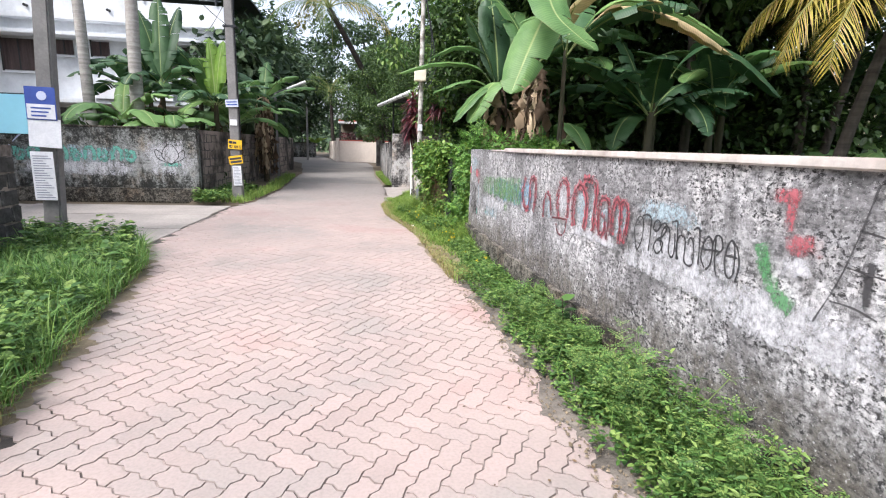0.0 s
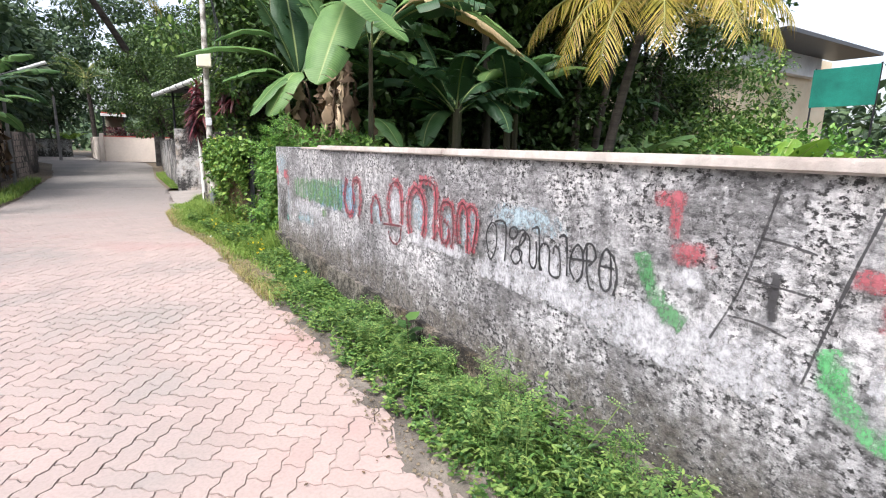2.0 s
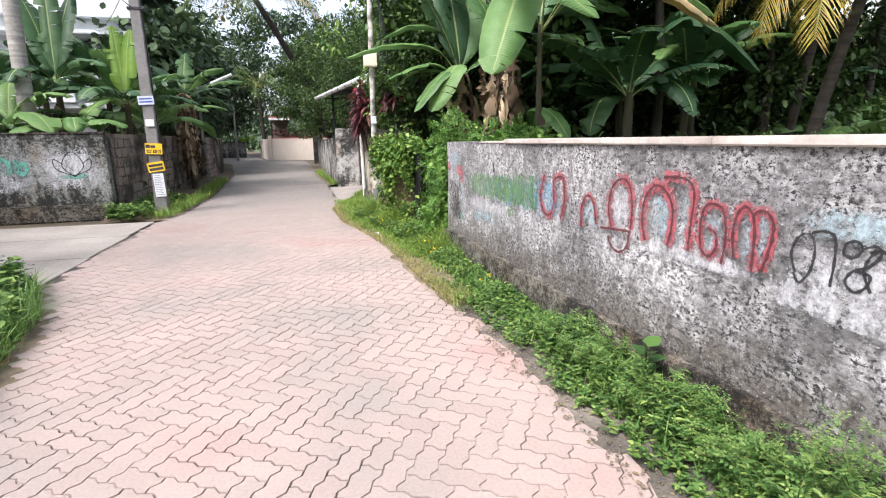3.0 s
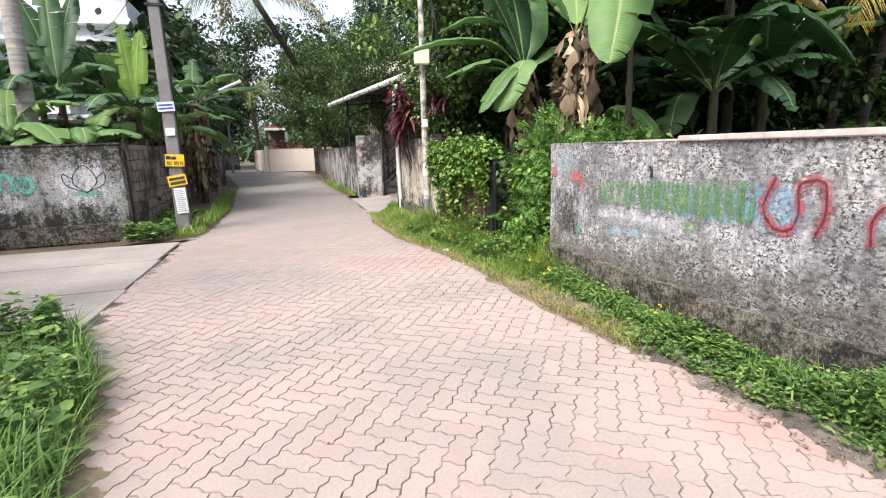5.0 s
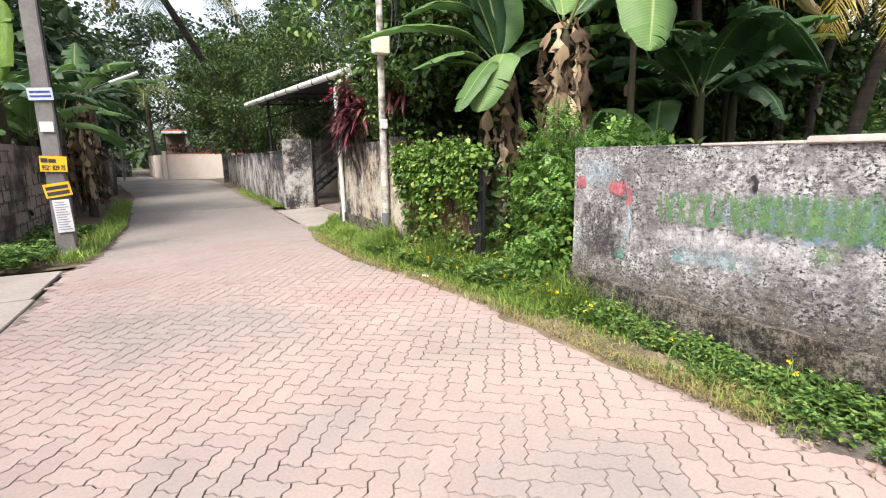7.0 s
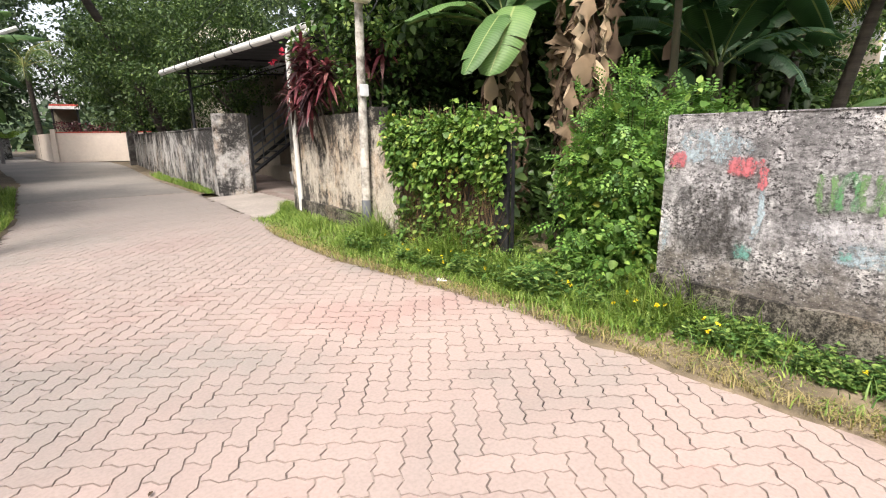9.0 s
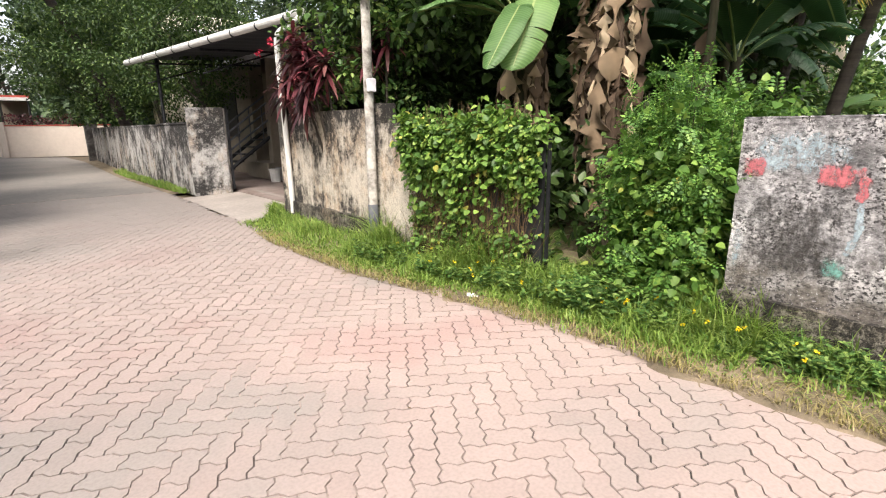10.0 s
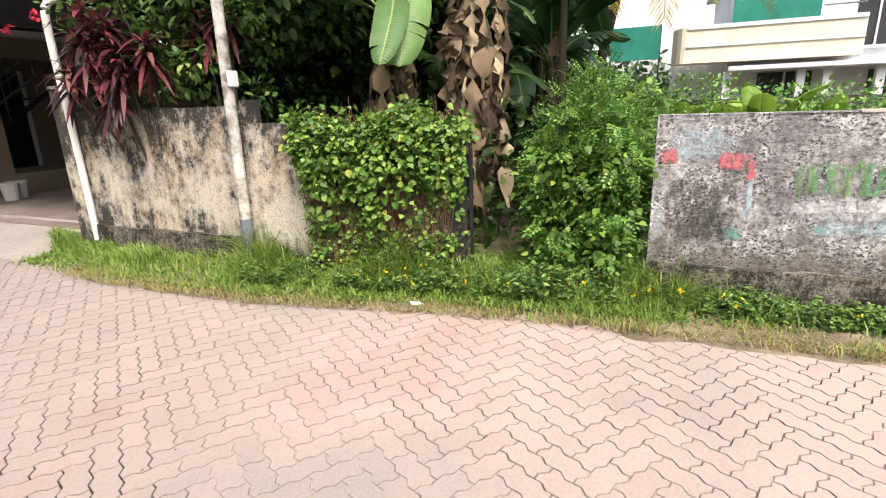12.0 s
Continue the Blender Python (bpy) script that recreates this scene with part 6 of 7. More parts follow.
banana_plant("banana plant smothered in dry hanging leaves", (-2.0, 20.4, 0), 2.9, [(20, 40, 2.0, 0.45, 50), (150, 50, 1.9, 0.5, 70), (-30, 60, 1.8, 0.5, 70), (90, 75, 1.8, 0.5, 40)], dead=55)
banana_plant("banana plant along the far wall", (-2.9, 23.5, 0), 2.4, [(0, 45, 2.0, 0.5, 80), (90, 60, 2.0, 0.5, 60), (200, 50, 2.0, 0.5, 80), (280, 60, 1.8, 0.5, 80)], dead=6)
banana_plant("small banana plant by the bend", (-3.6, 57.5, 0), 1.4, [(a, 55, 1.6, 0.5, 60, L_BANANA_NEW) for a in range(0, 360, 60)])


def frond(parent, base, az, elev, length, droop, mat, leaflet=0.6, pairs=66, hang=0.55):
    """A feather palm frond: a curved rib with two rows of narrow leaflets."""
    a, n = radians(az), 20
    out, side = np.array([math.cos(a), math.sin(a), 0.0]), np.array([-math.sin(a), math.cos(a), 0.0])
    p, e, path = np.array(base, float), radians(elev), []
    for i in range(n + 1):
        t = out * math.cos(e) + np.array([0, 0, math.sin(e)])
        path.append((p.copy(), t))
        p = p + t * length / n
        e -= radians(droop) / n
    f = part("frond", tube_bm([q[0] for q in path], list(np.linspace(0.035, 0.006, n + 1)), 5), RACHIS, parent)
    s = np.repeat(np.linspace(0.16, 0.99, pairs), 2)
    sg = np.tile([-1.0, 1.0], pairs)
    idx = np.minimum((s * n).astype(int), n - 1)
    pos = np.array([path[i][0] + (path[i + 1][0] - path[i][0]) * (k * n - i) for i, k in zip(idx, s)])
    tan = np.array([path[i][1] for i in idx])
    along = tan * 0.75 + side * sg[:, None] + np.array([0, 0, -1.0]) * (hang * rng.uniform(0.6, 1.4, len(s)))[:, None] + rng.normal(scale=0.08, size=(len(s), 3))
    ln = leaflet * (0.45 + 0.9 * np.sin(np.pi * np.clip(s, 0, 1) ** 0.8)) * rng.uniform(0.85, 1.1, len(s))
    al = unit(along)
    wd = 0.013
    nrm = unit(np.cross(al, tan))
    rows = []
    for q, k in ((0, 0.6), (0.4, 1.0), (0.75, 0.7), (1.0, 0.08)):
        c = pos + al * (ln * q)[:, None] + np.array([0, 0, -1.0]) * (ln * hang * 0.45 * q**2)[:, None]
        x = unit(tan)
        rows += [c - x * wd * k, c + x * wd * k]
    v = np.stack(rows, 1).reshape(-1, 3)
    fc = np.array([(0, 1, 3, 2), (2, 3, 5, 4), (4, 5, 7, 6)])
    tagged(soup("leaf_blade", v, (fc[None] + (np.arange(len(s)) * 8)[:, None, None]).reshape(-1, 4), mat, f), kind="stuff")
    return f


def coconut_palm(label, at, height, lean, fronds, mat, r=0.13, leaflet=0.6, bark=None):
    pl = thing("coconut_palm", label, "palm", at, "coconut palms")
    pts = [(lean[0] * s**1.5, lean[1] * s**1.5, height * s - 0.1) for s in np.linspace(0, 1, 14)]
    part("trunk", tube_bm(pts, [r * (1.25 - 0.45 * s) * (1 + 0.04 * (k % 2)) for k, s in enumerate(np.linspace(0, 1, 14))], 12), bark or PALM_BARK, pl, smooth=True)
    for az, el, ln, dr, *rest in fronds:
        frond(pl, pts[-1], az, el, ln, dr, rest[0] if rest else mat, leaflet)
    return pl


coconut_palm("young coconut palm with yellowing drooping fronds", (10.7, 10.4, 0), 4.5, (0.3, -0.7), [
    (178, 28, 3.2, 122, L_PALM_YELLOW), (200, 22, 3.3, 118, L_PALM_YELLOW), (225, 30, 3.3, 112, L_PALM_YELLOW), (158, 35, 3.2, 110, L_PALM_YELLOW), (250, 30, 3.4, 105, L_PALM_YELLOW),
    (275, 30, 3.4, 108, L_PALM_YELLOW), (212, 60, 3.4, 110), (140, 50, 3.3, 110), (300, 45, 3.2, 115, L_PALM_YELLOW), (330, 60, 3.2, 110), (40, 60, 3.2, 110), (90, 65, 3.2, 110), (200, 82, 3.0, 40), (255, 65, 3.2, 105)], L_PALM, 0.105)
coconut_palm("leaning coconut palm in the grove", (11.5, 11.5, 0), 6.5, (0.5, -0.7), [(a, 45 + 20 * (k % 3), 3.8, 100) for k, a in enumerate(range(10, 370, 36))], L_PALM, 0.085)
coconut_palm("slender dark coconut palm in the plot", (14.6, 12.0, 0), 5.2, (0.5, 0.3), [(a, 40 + 20 * (k % 3), 3.6, 100, L_PALM_YELLOW if k % 3 == 0 else L_PALM) for k, a in enumerate(range(0, 360, 36))], L_PALM, 0.075)
coconut_palm("coconut palm overhanging the lane's far end", (3.4, 31.0, 0), 8.0, (-3.6, -2.8), [(a, 30 + 20 * (k % 3), 4.2, 120, L_PALM_YELLOW if k % 4 == 0 else L_PALM) for k, a in enumerate(range(0, 360, 30))], L_PALM, 0.15, 0.8)
coconut_palm("straight pale coconut palm trunk by the house", (-4.55, 16.4, 0), 11, (0.2, 0.3), [(a, 30 + 20 * (k % 3), 3.8, 100) for k, a in enumerate(range(0, 360, 36))], L_PALM, 0.14, bark=PALE_BARK)
coconut_palm("pale coconut palm trunk near the white house", (-5.95, 17.0, 0), 12, (-0.3, 0.3), [(a, 30 + 20 * (k % 3), 3.8, 100) for k, a in enumerate(range(10, 370, 36))], L_PALM, 0.12, bark=PALE_BARK)
coconut_palm("far coconut palm beyond the bend", (-1.4, 52, 0), 6.2, (-0.2, 0), [(a, 35 + 20 * (k % 3), 4.0, 110) for k, a in enumerate(range(0, 360, 30))], L_PALM, 0.16, 0.8)


def tree(label, at, trunk_h, crown, count, leaf, mat, per=60, spread=1.0, limbs=6, name="tree", shape=LEAF):
    """A broadleaf tree: tapering trunk, limbs to the clumps, and a crown of leaves in clumps with gaps."""
    t = thing(name, label, "tree", at, "trees")
    rx, ry, rz = crown
    c = rand_dirs(count) * rng.uniform(0.35, 1.0, (count, 1)) ** 0.5 * np.array([rx, ry, rz])
    c *= (1 + 0.25 * rng.normal(size=(count, 1))).clip(0.6, 1.35)
    c[:, 2] += trunk_h + rz * 0.75
    r = 0.035 + 0.013 * trunk_h
    part("trunk", tube_bm(smooth_line([(0, 0, -0.2), (0.1, 0.05, trunk_h * 0.5), (-0.05, 0.1, trunk_h), (0, 0, trunk_h + rz * 0.7)], 4), list(np.linspace(r * 1.3, r * 0.45, 13)), 9), BARK, t, smooth=True)
    for k in range(min(limbs, count)):
        e = c[k]
        part("limb", tube_bm([(0, 0.05, trunk_h * 0.85), (e[0] * 0.45, e[1] * 0.45, trunk_h + 0.45 * (e[2] - trunk_h)), tuple(e)], [r * 0.5, r * 0.3, r * 0.1], 6), BARK, t)
    v, f = clump_leaves(c, spread * rng.uniform(0.6, 1.2, count), per, leaf, shape, 0.75, 0.4)
    tagged(soup("crown", v, f, mat, t), kind="stuff")
    return t


# trees along the far lane
for x, y, h, cr, n, lf in ((3.6, 27.5, 2.6, (2.4, 3.2, 2.6), 110, 0.2), (4.2, 24.0, 2.4, (2.2, 2.2, 2.0), 80, 0.18), (2.6, 33, 2.6, (2.4, 3.2, 2.5), 110, 0.24), (4.5, 39, 3, (3.0, 3.5, 2.8), 110, 0.3)):
    tree("leafy dark green tree over the far wall", (x, y, 0), h, cr, n + 20, lf * 0.5, L_DEEP, 190, 0.55)
for x, y, h, cr in ((-5.5, 33, 3, (2.5, 3.5, 2.6)), (-7, 38, 4, (2.8, 3, 3.4)), (-4.4, 28, 2.4, (1.5, 2.5, 2.2)), (-7.0, 42, 4, (4, 4, 3.2)), (-10, 50, 4.5, (5, 5, 4)), (6, 55, 3.5, (5, 5, 4)), (0, 68, 6, (7, 4, 6.5)), (-9, 70, 5, (7, 5, 6)), (12, 48, 6, (5, 6, 7)), (13.5, 34, 5, (4, 5, 5)), (-19, 64, 6, (6, 5, 6)), (5.5, 51, 3, (3, 3, 4)), (-5.5, 62, 3, (4, 3, 5)), (5, 46, 3, (3, 3, 4)), (-7.5, 54, 3, (3, 3, 4)), (9, 42, 3, (3, 3, 4)), (-12, 60, 2, (4, 3, 5))):
    tree("large tree beyond the bend of the lane", (x, y, 0), h, cr, 90, 0.42, L_FAR, 70, 1.3)
for x, y, h, cr in ((-17.5, 24, 4, (3.2, 4, 4.5)), (-20, 30, 5, (4, 4, 5)), (-11.5, 13.5, 3.0, (3.2, 2.6, 3.4)), (-14, 18, 4, (3.4, 3, 4)), (-18, 12, 4, (4, 4, 5)), (-9.5, 4, 4, (3.5, 4, 4)), (-8, -6, 4, (4, 4, 5))):
    tree("dense garden tree beside the white house", (x, y, 0), h, cr, 90, 0.2, L_TREE, 100, 0.95)
for x, y, h, cr in ((-8.6, 10.8, 1.6, (1.8, 1.6, 2.6)), (-9.6, 13.2, 2.0, (1.9, 1.6, 3.0)), (-12.0, 16.0, 2.4, (2.2, 2.0, 3.4)), (-7.6, 8.6, 0.8, (1.3, 1.3, 2.0))):
    tree("dense dark tree in the near garden", (x, y, 0), h, cr, 90, 0.14, L_DARK, 130, 0.6)
# the grove on the right, its deep shade put into the dark leaf colour
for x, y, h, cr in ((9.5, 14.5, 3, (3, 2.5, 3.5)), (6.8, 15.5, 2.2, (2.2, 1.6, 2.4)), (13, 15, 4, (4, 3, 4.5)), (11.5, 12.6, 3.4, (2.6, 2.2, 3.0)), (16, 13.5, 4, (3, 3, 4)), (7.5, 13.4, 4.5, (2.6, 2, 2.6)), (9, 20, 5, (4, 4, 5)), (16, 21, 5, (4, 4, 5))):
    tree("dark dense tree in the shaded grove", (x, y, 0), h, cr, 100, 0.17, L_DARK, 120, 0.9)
# unseen crowns added overhead to keep sun off the bananas
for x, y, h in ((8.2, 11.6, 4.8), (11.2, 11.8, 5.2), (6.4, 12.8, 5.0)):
    tree("spreading dark tree added out of view to shade the grove", (x, y, 0), h, (2.6, 2.0, 1.3), 70, 0.22, L_DARK, 70, 0.8)
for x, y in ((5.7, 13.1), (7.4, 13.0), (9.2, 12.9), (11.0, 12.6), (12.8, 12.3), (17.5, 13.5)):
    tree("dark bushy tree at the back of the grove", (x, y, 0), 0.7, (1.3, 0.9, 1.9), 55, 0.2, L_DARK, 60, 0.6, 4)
for x, y, h, cr in ((14.6, 11.6, 0.5, (1.0, 0.8, 0.9)), (16.2, 11.0, 0.5, (1.1, 0.9, 1.0)), (17.6, 10.6, 0.5, (1.1, 0.9, 1.1)), (19.6, 12.8, 1.7, (2.2, 1.9, 2.4)), (19.5, 15.6, 1.6, (2.2, 1.8, 2.4))):
    tree("light green bushy tree beyond the palms", (x, y, 0), h, cr, 60, 0.15, L_WEED, 90, 0.6, 4)
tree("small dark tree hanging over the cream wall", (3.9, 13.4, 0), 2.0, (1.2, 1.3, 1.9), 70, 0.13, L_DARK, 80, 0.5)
tree("leafy tree over the vine-grown gate", (4.2, 14.6, 0), 3.2, (1.7, 1.7, 1.9), 80, 0.14, L_WEED, 80, 0.5)
for x, y, h, cr in ((20, -8, 3, (4, 4, 4)), (12, -9, 3, (4, 4, 4)), (0, -16, 4, (6, 4, 5)), (7, -12, 3, (4, 4, 5))):
    tree("garden tree at the back of the plot", (x, y, 0), h, cr, 70, 0.3, L_TREE, 60, 1.1)
# far woods all round
n = 2600
ang = rng.uniform(0, 2 * math.pi, n)
rad = rng.uniform(75, 110, n)
cz = rng.uniform(0.5, 9.5, n) * (0.8 + 0.2 * np.sin(ang * 7))
v, f = clump_leaves(np.stack([rad * np.cos(ang), 15 + rad * np.sin(ang), cz], 1), 2.6, 14, 1.5)
tagged(soup("far_woods", v, f, L_FAR), "far belt of woods closing the view", "woods", kind="stuff")

# undergrowth in the plot behind the right wall
n = 700
c = np.stack([rng.uniform(4.0, 15, n), rng.uniform(-4, 9.2, n), rng.uniform(0.1, 0.8, n)], 1)
c[:, 2] += np.maximum(0, (c[:, 0] - 8) * 0.22) * rng.uniform(0, 1, n)
v, f = clump_leaves(c, 0.5, 45, 0.12)
tagged(soup("undergrowth", v, f, L_SHRUB), "rank green undergrowth in the plot", "undergrowth", kind="stuff")
n = 90
c = np.stack([rng.uniform(6.8, 10.8, n), rng.uniform(9.2, 10.3, n), rng.uniform(0.2, 1.1, n)], 1)
v, f = clump_leaves(c, 0.4, 60, 0.16, COMPOUND)
tagged(soup("undergrowth", v, f, L_SHRUB), "light green feathery undergrowth below the palm", "undergrowth", kind="stuff")
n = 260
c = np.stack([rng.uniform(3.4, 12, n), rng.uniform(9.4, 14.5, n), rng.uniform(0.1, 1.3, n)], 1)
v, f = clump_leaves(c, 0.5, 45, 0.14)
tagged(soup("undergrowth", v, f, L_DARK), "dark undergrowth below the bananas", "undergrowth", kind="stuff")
n = 200
c = np.stack([rng.uniform(-9, -2.8, n), rng.uniform(15, 24, n), rng.uniform(0.1, 1.5, n)], 1)
v, f = clump_leaves(c, 0.5, 45, 0.15)
tagged(soup("undergrowth", v, f, L_DARK), "dark undergrowth behind the emblem wall", "undergrowth", kind="stuff")
n = 160
c = np.stack([rng.uniform(-9, -3.2, n), rng.uniform(-2, 8.2, n), rng.uniform(0.1, 1.1, n)], 1)
v, f = clump_leaves(c, 0.5, 45, 0.14)
tagged(soup("undergrowth", v, f, L_TREE), "undergrowth behind the near block wall", "undergrowth", kind="stuff")

# vine-grown gate panel
vine = thing("vine_covered_gate", "rusted gate panel smothered in yellow-green creeper", "gate", (2.66, 11.78, 0))
ax = np.array([0.28, -1.4, 0.0])
part("panel", beam_bm((0.03, 0), (0.31, -1.4), 0.04, 0.05, 1.3, 0.006), STEEL_DARK, vine, "rust-brown sheet panel")
part("post", box_bm(0.285, 0.315, -1.455, -1.425, -0.05, 1.30, 0.006), STEEL_DARK, vine, "black steel gate post")
n = 11000
s, z = rng.uniform(-0.02, 1.0, n), 0.05 + 1.35 * rng.random(n)
z = np.where(rng.random(n) < 0.34, 1.42 - rng.random(n) * (0.45 + 0.25 * np.sin(s * 9)), z)
pos = ax * s[:, None] + np.stack([rng.uniform(-0.10, 0.02, n) - 0.16 * np.clip(z - 0.75, 0, 0.5) / 0.5 * rng.random(n), rng.normal(scale=0.03, size=n), z], 1)
al = np.stack([rng.normal(-0.6, 0.5, n), rng.normal(0, 0.6, n), rng.normal(-0.4, 0.5, n)], 1)
up = np.stack([np.full(n, -0.8), rng.normal(scale=0.4, size=n), np.full(n, 0.7)], 1)
keep = np.array([noise.noise((q[0] * 4, q[1] * 4, q[2] * 4)) * 1.7 + 1.1 * (q[2] - 0.85) + (0.75 if q[2] < 0.5 else 0.0) > rng.uniform(-0.7, 0.6) for q in pos])
pos, al, up = pos[keep], al[keep], up[keep]
v1 = leaf_arrays(BROAD, pos, al, up, rng.uniform(0.026, 0.062, len(pos)))
n = 2400
pos = ax * rng.uniform(-0.04, 1.0, n)[:, None] + np.stack([rng.uniform(-0.22, 0.2, n), rng.normal(scale=0.04, size=n), rng.normal(1.37, 0.075, n)], 1)
pos[:, 2] += 0.06 * np.sin(pos[:, 1] * 6.5 + 1.0) + 0.03 * np.sin(pos[:, 1] * 17)
v2 = leaf_arrays(BROAD, pos, rng.normal(size=(n, 3)) + np.array([-0.5, 0, 0]), np.tile([-0.3, 0, 1.0], (n, 1)) + rng.normal(scale=0.45, size=(n, 3)), rng.uniform(0.035, 0.075, n))
tress = []
for k in range(24):
    m = int(rng.integers(25, 60))
    s0, top, ln = rng.uniform(0.0, 0.97), rng.uniform(1.15, 1.42), rng.uniform(0.15, 0.7)
    u = rng.random(m)
    q = ax * s0 + np.stack([-0.12 - 0.10 * np.sin(u * 3) + rng.normal(scale=0.03, size=m), rng.normal(scale=0.045, size=m), np.maximum(0.12, top - ln * u)], 1)
    tress.append(leaf_arrays(BROAD, q, np.stack([rng.normal(-0.5, 0.5, m), rng.normal(0, 0.6, m), rng.normal(-0.5, 0.4, m)], 1), np.tile([-0.7, 0, 0.7], (m, 1)) + rng.normal(scale=0.4, size=(m, 3)), rng.uniform(0.04, 0.08, m)))
v, f = joined([v1, v2, *tress])
n = 1500
pos = ax * rng.uniform(0.0, 0.94, n)[:, None] + np.stack([rng.uniform(-0.09, -0.01, n), rng.normal(scale=0.03, size=n), rng.uniform(0.0, 1.2, n)], 1)
vs, fs = leaf_arrays(STALK, pos, np.stack([rng.normal(scale=0.12, size=n), rng.normal(scale=0.25, size=n), np.full(n, 0.8)], 1), np.tile([-1.0, -0.3, 0.2], (n, 1)), rng.uniform(0.15, 0.5, n))
tagged(soup("dry_creeper", vs, fs, L_LITTER, vine, "dry brown tangled creeper stems"), kind="stuff")
tagged(soup("creeper", v, f, L_VINE, vine, "yellow-green creeper leaves"), kind="stuff")

# shrub in the gap between gate and wall
shrub = thing("shrub", "bright green climbing shrub filling the gap in the wall", "shrub", (3.3, 9.7, 0))
c = np.stack([rng.normal(0.0, 0.2, 120).clip(-0.42, 0.5), rng.uniform(-0.72, 0.12, 120), rng.uniform(0.1, 1.45, 120)], 1)
c[:, 2] *= 1.0 - 0.35 * np.abs(c[:, 1] + 0.3)
c2 = np.stack([rng.uniform(0.25, 1.3, 36), rng.uniform(-0.75, 0.15, 36), rng.uniform(0.7, 1.55, 36)], 1)
v, f = clump_leaves(np.concatenate([c, c2]), 0.2, 24, 0.13, COMPOUND, 0.9, 0.25)
tagged(soup("foliage", v, f, L_SHRUB, shrub), kind="stuff")
v, f = clump_leaves(np.concatenate([c, c2]), 0.23, 24, 0.07, BROAD, 0.9, 0.5)
tagged(soup("broad_foliage", v, f, L_VINE, shrub, "deep green heart-shaped leaves"), kind="stuff")
c = np.stack([rng.normal(-0.15, 0.12, 45), rng.uniform(-0.7, 0.0, 45), rng.uniform(0.1, 1.15, 45)], 1)
v, f = clump_leaves(c, 0.17, 34, 0.055, BROAD, 0.9, 0.5)
tagged(soup("creeper", v, f, L_VINE, shrub, "round-leaved creeper over the shrub"), kind="stuff")
for k in range(13):
    x, y = rng.normal(0.05, 0.16), rng.uniform(-0.65, 0.0)
    h = rng.uniform(1.4, 1.85)
    part("stalk", tube_bm([(x, y, 0), (x - 0.05, y, h * 0.6), (x - 0.12, y - 0.05, h)], [0.006, 0.005, 0.002], 5), STEM, shrub)
    p = np.stack([np.full(30, x - 0.1) + rng.normal(scale=0.06, size=30), np.full(30, y) + rng.normal(scale=0.06, size=30), rng.uniform(h * 0.75, h + 0.05, 30)], 1)
    v, f = leaf_arrays(COMPOUND, p, rand_dirs(30, 0.4), np.tile([0, 0, 1.0], (30, 1)) + rng.normal(scale=0.3, size=(30, 3)), rng.uniform(0.08, 0.15, 30))
    tagged(soup("sprig", v, f, L_SHRUB, shrub), kind="stuff")


def cordyline(at, height, heads, reach=0.6):
    pl = thing("cordyline", "crimson cordyline with long drooping strap leaves", "shrub", at, "red shrubs")
    for dx, dy, h in heads:
        part("cane", tube_bm([(0, 0, 0), (dx * 0.6, dy * 0.6, h * 0.6), (dx, dy, h)], [0.02, 0.016, 0.012], 6), BARK, pl)
        n = 60
        az, el = rng.uniform(0, 2 * math.pi, n), rng.uniform(-0.9, 1.1, n)
        al = np.stack([np.cos(az) * np.cos(el), np.sin(az) * np.cos(el), np.sin(el)], 1)
        ln = reach * rng.uniform(0.6, 1.1, n)
        rows = []
        side = unit(np.cross(al, np.array([0, 0, 1.0])))
        base = np.array([dx, dy, h]) + np.array([0, 0, 1.0]) * rng.uniform(-0.25, 0.05, n)[:, None]
        for q, k in ((0, 0.3), (0.35, 1.0), (0.7, 0.8), (1.0, 0.05)):
            c = base + al * (ln * q)[:, None] - np.array([0, 0, 1.0]) * (0.45 * ln * q**2)[:, None]
            rows += [c - side * 0.028 * k, c + side * 0.028 * k]
        v = np.stack(rows, 1).reshape(-1, 3)
        fc = np.array([(0, 1, 3, 2), (2, 3, 5, 4), (4, 5, 7, 6)])
        soup("leaf_head", v, (fc[None] + (np.arange(n) * 8)[:, None, None]).reshape(-1, 4), L_RED, pl)
    return pl


cordyline((3.0, 13.9, 0.1), 2, [(-0.4, 0.1, 2.35), (-0.35, -0.35, 2.15), (-0.35, 0.5, 2.5), (-0.45, 0.1, 1.8), (-0.45, -0.1, 2.05), (-0.4, 0.45, 2.2), (-0.45, 0.7, 1.95)], 0.36)
cordyline((3.15, 13.05, 0.1), 2, [(-0.15, 0.1, 2.3), (0.0, -0.1, 2.5)], 0.34)
bush = thing("flowering_bush", "leafy bush with pink flowers over the cream wall", "shrub", (3.15, 13.8, 0.1))
part("stalk", tube_bm([(0, 0, 0), (0, 0.1, 1.2), (-0.2, 0.5, 2.8)], [0.03, 0.02, 0.008], 6), BARK, bush)
c = np.stack([rng.normal(-0.05, 0.28, 60), rng.uniform(-1.2, 1.2, 60), rng.uniform(1.6, 2.9, 60)], 1)
v, f = clump_leaves(c, 0.2, 34, 0.085)
tagged(soup("foliage", v, f, L_WEED, bush), kind="stuff")
for q in ((-0.55, 1.25, 2.5), (-0.5, 1.9, 2.45)):
    v, f = clump_leaves(np.array([q]), 0.04, 10, 0.06, BROAD)
    soup("flower", v, f, L_PINK, bush, "pink blossom")
pots = thing("hedge", "dark red hedge plants above the pale wall", "hedge", (1.2, 45.8, 0))
c = np.stack([rng.uniform(-1.6, 1.8, 50), rng.uniform(-0.4, 0.6, 50), rng.uniform(1.4, 2.3, 50)], 1)
